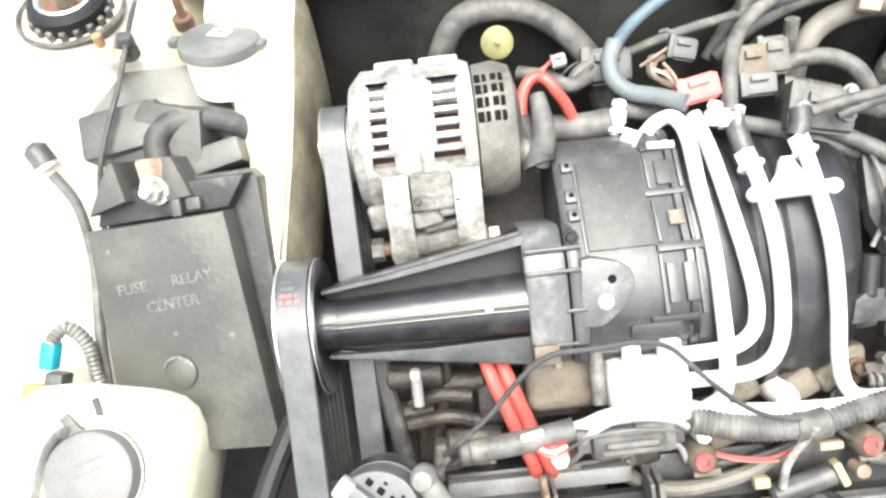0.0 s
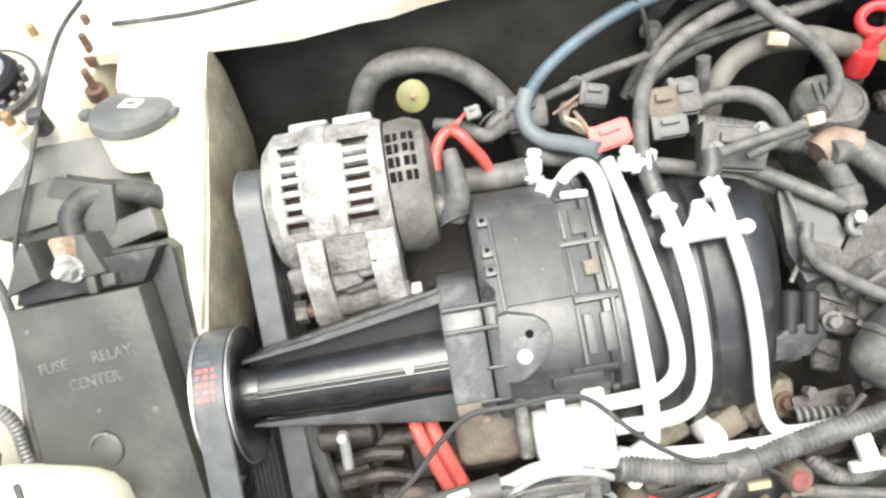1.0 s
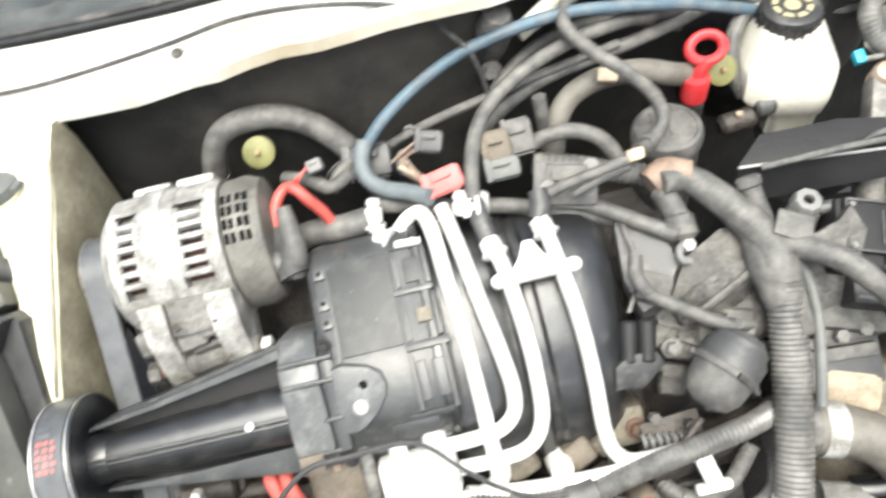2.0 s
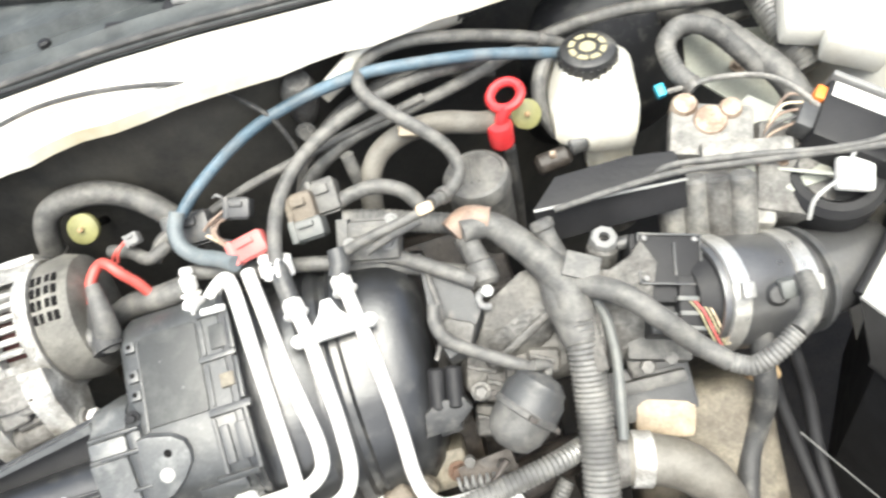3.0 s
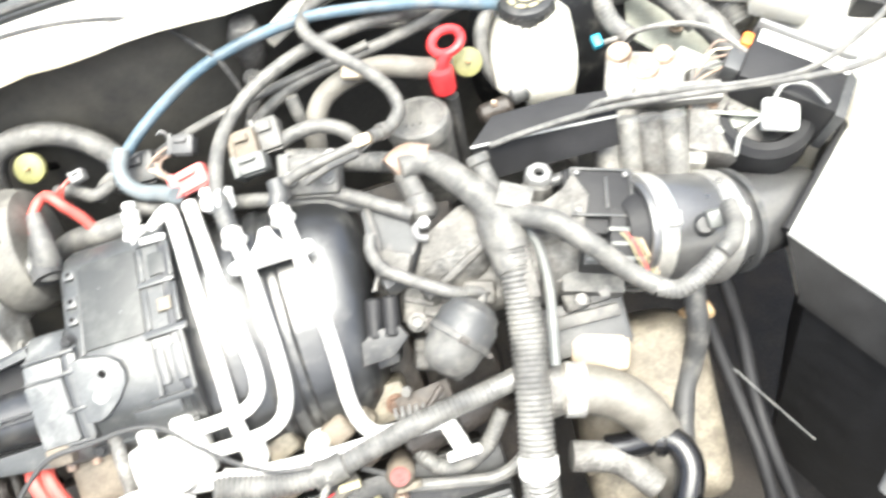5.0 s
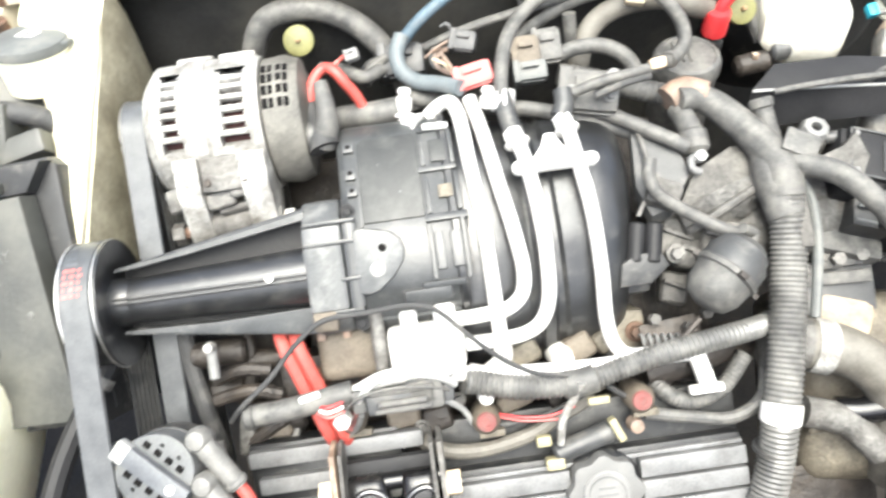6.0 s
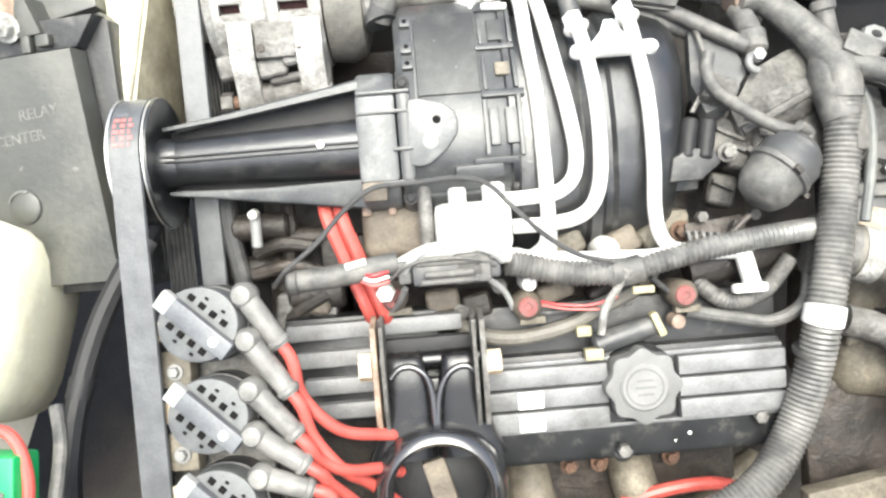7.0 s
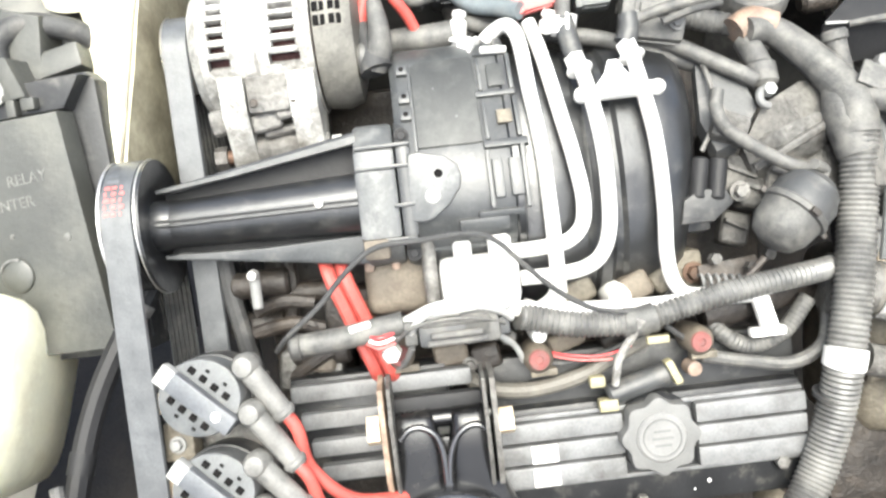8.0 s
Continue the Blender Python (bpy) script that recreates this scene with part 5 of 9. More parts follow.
lo = thing("wiring_loom", E(0.2075, -0.1279, -0.0200), "black convoluted injector loom along the fuel rail", "wiring loom", "wiring looms")
loomp = [(0.116, -0.107, -0.008), (0.124, -0.109, -0.010), (0.160, -0.119, -0.010), (0.192, -0.122, -0.010), (0.220, -0.122, -0.010), (0.257, -0.114, -0.010), (0.290, -0.108, -0.010), (0.328, -0.104, -0.014), (0.361, -0.102, -0.022), (0.39, -0.102, -0.04)]
part("convoluted_tube", tube(EP(loomp[:5]), 0.0112, 16, pitch=0.0045, depth=0.0016), M_LOOM, lo)
part("tape_wrap", tube(EP([(0.200, -0.1224, -0.010), (0.212, -0.1228, -0.010), (0.226, -0.1206, -0.010)]), 0.0122, 16, 0.004), M_RUBBER, lo)
part("convoluted_tube", tube(EP(loomp[4:]), 0.0100, 16, pitch=0.0045, depth=0.0016), M_LOOM, lo)
part("tail", tube(EP([(-0.057, -0.107, 0.011), (-0.026, -0.105, 0.011), (0.006, -0.101, 0.011), (0.026, -0.098, 0.011)]), 0.0092, 14, 0.005), M_RUBBER, lo)
part("tail_end", rod(0.0105, 0.010, along(E(-0.063, -0.1073, 0.011), E(-0.053, -0.107, 0.011))[0], 0.002), M_DARKRUBBER, lo)

cn = thing("loom_connector", E(0.0581, -0.1092, 0.0120), "grey grimy multi-pin loom connector with latches", "connector")
part("shell", box(0.060, 0.020, 0.016, 0.005, ME(0.0665, -0.107, 0.018) @ Matrix.Rotation(0.03, 4, "Z")), M_SENSOR, cn)
part("shell_half", box(0.030, 0.024, 0.018, 0.004, ME(0.084, -0.106, 0.017) @ Matrix.Rotation(0.03, 4, "Z")), M_RUBBER, cn)
for v, w, l in ((-0.0995, 0.0255, 0.052), (-0.1085, 0.0275, 0.040), (-0.1145, 0.0245, 0.046)):
    part("ridge", rod(0.0028, l, axes(E(0.066, v, w), EV, EU), 0.001, seg=10), M_RUBBER, cn)
part("latch", box(0.012, 0.014, 0.010, 0.002, ME(0.101, -0.108, 0.014)), M_SENSOR, cn)
part("latch", box(0.010, 0.018, 0.010, 0.002, ME(0.031, -0.106, 0.016)), M_RUBBER, cn)
part("loose_wire", tube(EP([(0.0299, -0.1064, 0.0180), (0.0402, -0.0941, 0.0278), (0.0537, -0.0873, 0.0320), (0.0770, -0.0871, 0.0320), (0.0978, -0.0930, 0.0292), (0.1087, -0.1027, 0.0180)]), 0.0030, 8, 0.004), M_CAPPALE, cn, "pale loose wire arched over the connector")
part("loose_wire", tube(EP([(0.018, -0.112, 0.016), (0.034, -0.100, 0.028), (0.060, -0.096, 0.031), (0.090, -0.100, 0.028), (0.106, -0.108, 0.016)]), 0.0014, 8, 0.004), M_RUBBER, cn)
part("white_tab", box(0.017, 0.005, 0.003, 0.0012, ME(-0.007, -0.096, 0.020) @ Matrix.Rotation(0.2, 4, "Z")), M_LABEL, cn, "white paper tab")
for k in range(3):
    part("pin_wire", tube(EP([(0.018, -0.104 - 0.004 * k, 0.018), (0.006, -0.106 - 0.004 * k, 0.022), (-0.004, -0.104 - 0.003 * k, 0.014)]), 0.0015, 6, 0.003), (M_REDPL, M_LABEL, M_PINK)[k], cn)

hose("sensor_wire", EP([(-0.075, -0.110, 0.005), (-0.062, -0.097, 0.018), (-0.036, -0.077, 0.018), (-0.012, -0.053, 0.018), (0.011, -0.038, 0.018), (0.047, -0.036, 0.018), (0.082, -0.035, 0.018), (0.101, -0.041, 0.018),
                        (0.124, -0.065, 0.016), (0.149, -0.089, 0.012), (0.174, -0.105, 0.008), (0.201, -0.112, 0.002)]), 0.0022, M_DARKRUBBER, "thin black wire draped over the supercharger", "wire", seg=8, step=0.004)

# injector area
def injector(u, v, w, label):
    t = thing("fuel_injector", E(u, v, w), label, "fuel injector", "fuel injectors")
    part("body", lathe([(0, 0.016), (0.009, 0.015), (0.0125, 0.010), (0.0125, -0.01), (0.010, -0.03), (0, -0.03)], ME(u, v, w), 18), M_DUSTBROWN, t)
    part("seal", lathe([(0, 0.0160), (0.003, 0.0162), (0.0035, 0.0172), (0.0080, 0.0170), (0.0088, 0.0150), (0, 0.0150)], ME(u, v, w), 18), M_SEALRED, t, "faded red seal ring")
    part("clip", box(0.022, 0.006, 0.010, 0.001, ME(u + 0.004, v - 0.013, w + 0.004)), M_BEIGE, t)


injector(0.131, -0.147, -0.034, "oily brown fuel injector with a red seal")
injector(0.265, -0.148, -0.034, "oily brown fuel injector with a red seal")
injector(0.018, -0.130, -0.034, "oily brown fuel injector with a red seal")
hose("injector_wire", EP([(0.1403, -0.1439, -0.0300), (0.1601, -0.1479, -0.0220), (0.1841, -0.1499, -0.0200), (0.2075, -0.1447, -0.0200)]), 0.0011, M_REDPL, "thin red injector wire", "wire", "thin wires", seg=6)
hose("injector_wire", EP([(0.1405, -0.1469, -0.0320), (0.1635, -0.1521, -0.0240), (0.1918, -0.1544, -0.0220)]), 0.0011, M_PINK, "thin red injector wire", "wire", "thin wires", seg=6)
hose("vacuum_hose", EP([(0.072, -0.160, -0.045), (0.085, -0.169, -0.037), (0.118, -0.176, -0.037), (0.167, -0.169, -0.037), (0.198, -0.155, -0.037), (0.228, -0.143, -0.040)]), 0.0068, M_TAN, "dusty vacuum hose beside the valve cover", "hose", "small hoses")
hose("vacuum_hose", EP([(0.284, -0.140, -0.046), (0.291, -0.149, -0.038), (0.310, -0.160, -0.038), (0.340, -0.153, -0.038), (0.366, -0.126, -0.040)]), 0.0078, M_RUBBER, "grey vacuum hose curling under the loom", "hose", "small hoses", pitch=0.004, depth=0.0008)
hose("vacuum_hose", EP([(0.270, -0.164, -0.036), (0.304, -0.172, -0.036), (0.348, -0.179, -0.036), (0.374, -0.166, -0.036), (0.385, -0.140, -0.045)]), 0.0058, M_RUBBER, "grey vacuum hose curling under the loom", "hose", "small hoses")
hose("ground_strap", EP([(0.212, -0.120, 0.002), (0.208, -0.130, -0.004), (0.195, -0.152, -0.012), (0.191, -0.175, -0.018)]), 0.0034, M_ALU, "frayed braided ground strap", "strap", seg=8)

sn = thing("knock_sensor_plug", E(0.2142, -0.1887, -0.0300), "oily black sensor plug with yellowed ends", "sensor plug")
part("barrel", rod(0.0095, 0.055, along(E(0.187, -0.187, -0.030), E(0.238, -0.173, -0.030))[0], 0.003), M_SENSOR, sn)
part("end_cap", box(0.007, 0.022, 0.012, 0.002, ME(0.242, -0.172, -0.028) @ Matrix.Rotation(0.4, 4, "Z")), M_YELLOW, sn, "yellowed plastic end")
part("end_cap", box(0.016, 0.010, 0.012, 0.002, ME(0.185, -0.193, -0.026)), M_YELLOW, sn)
part("end_cap", box(0.013, 0.009, 0.010, 0.002, ME(0.178, -0.173, -0.028)), M_YELLOW, sn)
part("plug", lathe([(0, 0.010), (0.006, 0.008), (0.007, -0.006), (0, -0.008)], ME(0.259, -0.171, -0.030), 12), M_TAPE, sn, "dull orange plug")
part("tie", box(0.018, 0.006, 0.006, 0.001, ME(0.225, -0.138, -0.004)), M_YELLOW, sn)

# gasket and bracket bits under the flange
gk = thing("intake_bracket", E(0.0065, -0.0702, -0.0500), "oily brown bracket with orange gasket traces", "bracket")
part("plate", box(0.062, 0.046, 0.03, 0.012, ME(0.0269, -0.0748, -0.0450), seg=4), M_DUSTBROWN, gk)
part("gasket", box(0.008, 0.012, 0.012, 0.002, ME(0.0019, -0.0541, -0.0320)), M_TAPE, gk, "orange gasket remnant")
part("gasket", box(0.007, 0.012, 0.012, 0.002, ME(0.0236, -0.0546, -0.0320)), M_TAPE, gk, "orange gasket remnant")
part("foot", box(0.020, 0.016, 0.012, 0.003, ME(0.0123, -0.0403, 0.0000)), M_DUSTBROWN, gk)
part("post", rod(0.006, 0.05, axes(E(0.0511, -0.0634, -0.0120), EU, EV), 0.001), M_ALUDARK, gk)
part("white_stud", lathe([(0, 0.008), (0.007, 0.0065), (0.008, -0.008), (0, -0.008)], ME(0.0136, -0.1226, 0.0020), 6), M_LABEL, gk, "pale hex stud")
for u, v, r, w in ((-0.095, -0.062, 0.012, -0.06), (-0.060, -0.075, 0.010, -0.07), (-0.105, -0.10, 0.012, -0.08), (-0.05, -0.125, 0.014, -0.06)):
    part("dowel", rod(r, 0.05, axes(E(u, v, w), EV, EU), 0.003), M_GRIME, gk)
part("bolt_white", lathe([(0, 0.004), (0.004, 0.003), (0.005, -0.004), (0, -0.004)], ME(-0.092, -0.051, -0.02), 12), M_ALU, gk)
part("stud_shaft", rod(0.0045, 0.03, axes(E(-0.092, -0.064, -0.026), EU, EV), 0.001), M_CAPGREY, gk)
for u in (-0.07, -0.045):
    part("bracket_tab", box(0.022, 0.03, 0.03, 0.004, ME(u, -0.150, -0.07)), M_ALUDARK, gk)

# hoses and clutter behind the snout and in the valley
hose("vent_hose", EP([(-0.126, -0.02, -0.07), (-0.123, -0.042, -0.058), (-0.121, -0.066, -0.057), (-0.117, -0.092, -0.058), (-0.114, -0.118, -0.062), (-0.112, -0.15, -0.08)]), 0.0078, M_DARKRUBBER, "dark grey hose dropping behind the snout", "hose", "small hoses")
hose("vent_hose", EP([(-0.075, -0.03, -0.075), (-0.070, -0.055, -0.066), (-0.072, -0.085, -0.068), (-0.082, -0.12, -0.075)]), 0.0062, M_GRIME, "grimy brown pipe behind the red cables", "hose", "small hoses")
for pts in ([(-0.10, -0.085, -0.055), (-0.075, -0.078, -0.048), (-0.050, -0.082, -0.050)], [(-0.105, -0.104, -0.06), (-0.07, -0.098, -0.052), (-0.045, -0.106, -0.056)],
            [(-0.085, -0.150, -0.06), (-0.060, -0.135, -0.05), (-0.040, -0.125, -0.05)]):
    hose("clutter_pipe", EP(pts), 0.0062, M_GRIME, "oily brown pipe across the timing cover", "pipe", "oily pipes")
vl = thing("intake_manifold_bosses", E(0.2, -0.1, -0.06), "dusty beige and brown intake casting bosses below the pipes", "intake manifold")
for u, v, w, a, b, c, mt in ((0.172, -0.098, -0.052, 0.030, 0.022, 0.03, M_BEIGE), (0.222, -0.100, -0.052, 0.026, 0.024, 0.03, M_DUSTBROWN), (0.246, -0.098, -0.056, 0.020, 0.020, 0.03, M_BEIGE),
                             (0.160, -0.140, -0.062, 0.034, 0.018, 0.03, M_DUSTBROWN), (0.205, -0.146, -0.062, 0.030, 0.020, 0.03, M_GRIME), (0.240, -0.132, -0.058, 0.022, 0.016, 0.03, M_DUSTBROWN),
                             (0.300, -0.134, -0.060, 0.030, 0.020, 0.03, M_GRIME), (0.060, -0.140, -0.058, 0.030, 0.020, 0.03, M_DUSTBROWN), (0.090, -0.146, -0.060, 0.026, 0.022, 0.03, M_GRIME),
                             (-0.050, -0.128, -0.062, 0.024, 0.030, 0.03, M_DUSTBROWN), (-0.078, -0.140, -0.066, 0.020, 0.034, 0.03, M_COLLAR)):
    part("boss", box(a, b, c, 0.006, ME(u, v, w) @ Matrix.Rotation(u * 2, 4, "Z"), seg=3), mt, vl)
for u, v, w in ((0.152, -0.112, -0.04), (0.222, -0.152, -0.045), (0.288, -0.128, -0.042), (0.250, -0.112, -0.038), (0.075, -0.150, -0.044), (0.110, -0.130, -0.042)):
    part("stud", hexbolt(0.0045, 0.006, ME(u, v, w)), M_ALUDARK, vl)
for pts, mt in (([(0.118, -0.150, -0.036), (0.150, -0.156, -0.034), (0.190, -0.150, -0.032), (0.222, -0.134, -0.022)], M_DARKRUBBER), ([(0.236, -0.130, -0.018), (0.250, -0.142, -0.026), (0.262, -0.150, -0.030)], M_DARKRUBBER),
                ([(0.030, -0.120, 0.004), (0.022, -0.135, -0.015), (0.014, -0.142, -0.028)], M_CAPGREY), ([(0.098, -0.118, 0.0), (0.112, -0.132, -0.016), (0.120, -0.150, -0.03)], M_CAPPALE)):
    hose("harness_wire", EP(pts), 0.0026, mt, "thin wire hanging under the injector loom", "wire", "thin wires", seg=8)


# ---------------------------------------------------------------- beside the left wing
def lettering(text, size, m, material, parent, name="lettering"):
    cu = bpy.data.curves.new(name, "FONT")
    cu.body, cu.size, cu.extrude, cu.align_x, cu.align_y = text, size, 0.0003, "CENTER", "CENTER"
    tmp = new("tmp_text", cu)
    me = bpy.data.meshes.new_from_object(tmp)
    bpy.data.objects.remove(tmp)
    bpy.data.curves.remove(cu)
    bm = bmesh.new()
    bm.from_mesh(me)
    bpy.data.meshes.remove(me)
    bm.transform(m)
    return part(name, bm, material, parent)


def fuse_box():
    m = axes((-0.358, 0.019, 0.032), (0.124, 0.002, 0.022), (-0.05, -0.72, 0.70))
    t = thing("fuse_box", m @ Vector((0, -0.1, -0.1)), "dusty dark grey plastic fuse and relay box", "fuse box")
    lid = part("lid", prism([(-0.061, -0.19), (0.076, -0.19), (0.060, 0.003), (-0.060, 0.0)], -0.022, 0.0, m, 0.003), M_FUSE, t)
    part("housing", prism([(-0.064, -0.2), (0.084, -0.2), (0.082, 0.026), (0.074, 0.034), (-0.056, 0.034)], -0.12, -0.024, m, 0.004), M_PLASTIC, t)
    for k in range(3):
        part("side_rib", prism([(0.080, -0.19), (0.0858, -0.19), (0.0846, -0.020), (0.080, -0.010)], -0.045 - 0.022 * k, -0.038 - 0.022 * k, m), M_PLASTIC, t)
    part("ledge", prism([(-0.056, 0.002), (0.060, 0.005), (0.078, 0.030), (-0.046, 0.030)], -0.028, -0.010, m, 0.003), M_PLASTIC, t)
    part("latch", box(0.012, 0.010, 0.008, 0.002, m @ Matrix.Translation((0.035, 0.012, -0.006))), M_FUSE, t)
    part("latch", box(0.008, 0.014, 0.008, 0.002, m @ Matrix.Translation((0.020, 0.010, -0.006))), M_FUSE, t)
    part("lid_knob", lathe([(0.0, 0.004), (0.011, 0.004), (0.014, 0.002), (0.0145, -0.001), (0, -0.001)], m @ Matrix.Translation((0.001, -0.122, 0)), 28), M_FUSE, lid)
    # paler arc on one side paints the bright highlight of the knob
    part("knob_highlight", lathe([(0.0125, 0.0045), (0.0145, 0.0035), (0.0135, 0.0025)], m @ Matrix.Translation((0.001, -0.122, 0)), 28, 1.2, 1.6), M_INK, lid)
    for x, y, r in ((-0.044, -0.018, 0.002), (0.050, -0.096, 0.0032), (0.002, -0.090, 0.0018)):
        part("rivet", lathe([(0, 0.0015), (r, 0.0008), (r, -0.0005)], m @ Matrix.Translation((x, y, 0)), 12), M_INK, lid)
    tilt = Matrix.Rotation(radians(4), 4, "Z")
    for word, x, y in (("FUSE", -0.029, -0.050), ("RELAY", 0.024, -0.046), ("CENTER", 0.004, -0.0655)):
        lettering(word, 0.0125, m @ Matrix.Translation((x, y, 0.0002)) @ tilt, M_INK, lid)
    # terminal stud with its cable lug
    stud = part("terminal_block", prism([(-0.055, 0.010), (0.03, 0.012), (0.040, 0.085), (-0.010, 0.10), (-0.045, 0.060)], -0.06, -0.03, m, 0.004), M_FUSE, t)
    part("wall_tab", prism([(-0.052, 0.012), (-0.018, 0.020), (-0.024, 0.052), (-0.03, 0.05)], -0.03, 0.004, m, 0.002), M_FUSE, t)
    part("wall_tab", prism([(0.012, 0.016), (0.034, 0.018), (0.022, 0.05), (0.012, 0.052)], -0.03, -0.004, m, 0.002), M_FUSE, t)
    part("lug", box(0.024, 0.044, 0.006, 0.003, m @ Matrix.Translation((0.003, 0.030, -0.010)) @ Matrix.Rotation(0.25, 4, "X")), M_BROWNCAP, t, "corroded brown cable lug")
    part("stud_nut", hexbolt(0.0085, 0.009, m @ Matrix.Translation((0.004, 0.026, -0.004)) @ Matrix.Rotation(0.25, 4, "X")), M_ALU, t)
    part("stud", rod(0.004, 0.016, m @ Matrix.Translation((0.004, 0.026, 0.006)) @ Matrix.Rotation(0.25, 4, "X"), 0.001), M_ZINC, t)
    part("supply_cable", tube([(-0.362, 0.066, 0.047), (-0.366, 0.085, 0.060), (-0.352, 0.101, 0.066), (-0.330, 0.108, 0.062), (-0.305, 0.112, 0.050), (-0.285, 0.11, 0.02)], 0.0098, 16, 0.004), M_DARKRUBBER, t, "fat dark grey supply cable")
    # dark tray and brackets behind
    part("rear_tray", loft([[Vector(p) for p in r] for r in (
        ((-0.440, 0.10, 0.060), (-0.415, 0.155, 0.072), (-0.345, 0.175, 0.066), (-0.310, 0.13, 0.030), (-0.33, 0.07, 0.0)),
        ((-0.440, 0.10, -0.05), (-0.415, 0.155, -0.05), (-0.345, 0.175, -0.05), (-0.310, 0.13, -0.05), (-0.33, 0.07, -0.05)))]), M_FUSE, t)
    part("tray_step", box(0.07, 0.04, 0.03, 0.005, axes((-0.40, 0.10, 0.052), (1, 0.3, 0), (0, -0.5, 0.86))), M_FUSE, t)
    part("tray_step", box(0.08, 0.022, 0.04, 0.004, axes((-0.335, 0.085, 0.03), (1, 0.35, 0.1), (0, -0.6, 0.8))), M_FUSE, t)
    return t


fuse_box()


def washer_bottle():
    t = thing("washer_bottle", (-0.28, 0.15, -0.1), "yellowed white washer bottle with grey flip cap", "washer bottle")
    rows = (  # y, x left, x right, z top, z bottom
        (0.245, -0.348, -0.268, 0.104, -0.05), (0.225, -0.354, -0.262, 0.116, -0.06), (0.200, -0.352, -0.260, 0.108, -0.06), (0.165, -0.335, -0.259, 0.082, -0.07), (0.125, -0.312, -0.257, 0.065, -0.08),
        (0.085, -0.298, -0.257, 0.040, -0.10), (0.045, -0.288, -0.259, 0.014, -0.12), (0.015, -0.282, -0.262, -0.012, -0.14), (0.000, -0.278, -0.265, -0.05, -0.15))
    rings = []
    for y, a, b, z1, z0 in rows:
        c, h = (a + b) / 2, (b - a) / 2
        ring = []
        for i in range(24):
            q = 6.2832 * i / 24
            x, z = math.cos(q), math.sin(q)
            s = (abs(x) ** 5 + abs(z) ** 5) ** -0.2
            ring.append(Vector((c + h * x * s, y, (z1 + z0) / 2 + (z1 - z0) / 2 * z * s)))
        rings.append(ring)
    part("body", loft(rings), M_BOTTLE, t)
    cen = [sum(r, Vector()) / len(r) for r in rings]
    # thin shell over the right side: mud stains plus shade in its colour
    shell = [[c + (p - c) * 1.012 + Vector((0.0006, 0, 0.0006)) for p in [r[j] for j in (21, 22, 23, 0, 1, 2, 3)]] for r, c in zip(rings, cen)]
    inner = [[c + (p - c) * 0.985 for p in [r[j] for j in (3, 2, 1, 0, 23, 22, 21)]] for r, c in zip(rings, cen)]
    part("stained_shaded_side", loft([a + b for a, b in zip(shell, inner)]), M_WASHER, t, "brown mud-stained side of the bottle, darkened for its shade")
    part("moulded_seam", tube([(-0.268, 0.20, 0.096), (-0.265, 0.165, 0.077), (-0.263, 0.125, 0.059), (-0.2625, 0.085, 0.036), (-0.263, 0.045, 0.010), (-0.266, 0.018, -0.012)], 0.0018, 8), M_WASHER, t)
    m = axes((-0.324, 0.168, 0.094), (1, -0.12, 0.0), (0.03, 0.18, 1)) @ Matrix.Scale(0.83, 4)
    part("neck", lathe([(0.036, -0.05), (0.038, -0.012), (0.041, -0.010), (0.041, -0.006), (0, -0.006)], m, 32), M_BOTTLE, t)
    cap = part("cap", lathe([(0, 0.007), (0.034, 0.006), (0.041, 0.003), (0.0425, -0.002), (0.0425, -0.007), (0.036, -0.010), (0, -0.010)], m, 44), M_CAPBLACK, t, "dusty grey flip cap")
    part("cap_tab", box(0.012, 0.014, 0.010, 0.004, m @ Matrix.Translation((-0.046, -0.008, -0.001))), M_CAPBLACK, cap)
    part("cap_tab", box(0.014, 0.016, 0.006, 0.002, m @ Matrix.Translation((0.041, 0.004, -0.001))), M_CAPBLACK, cap)
    ms = m @ Matrix.Translation((0.0, 0.004, 0.0066))
    part("symbol", prism([(-0.011, -0.007), (0.009, -0.007), (0.012, 0.004), (0.010, 0.008), (-0.009, 0.008)], 0, 0.0006, ms), M_LABEL, cap, "white worn symbol")
    part("symbol_core", prism([(-0.006, -0.003), (0.004, -0.003), (0.006, 0.004), (-0.004, 0.004)], 0.0004, 0.0010, ms), M_CAPBLACK, cap)
    return t


washer_bottle()


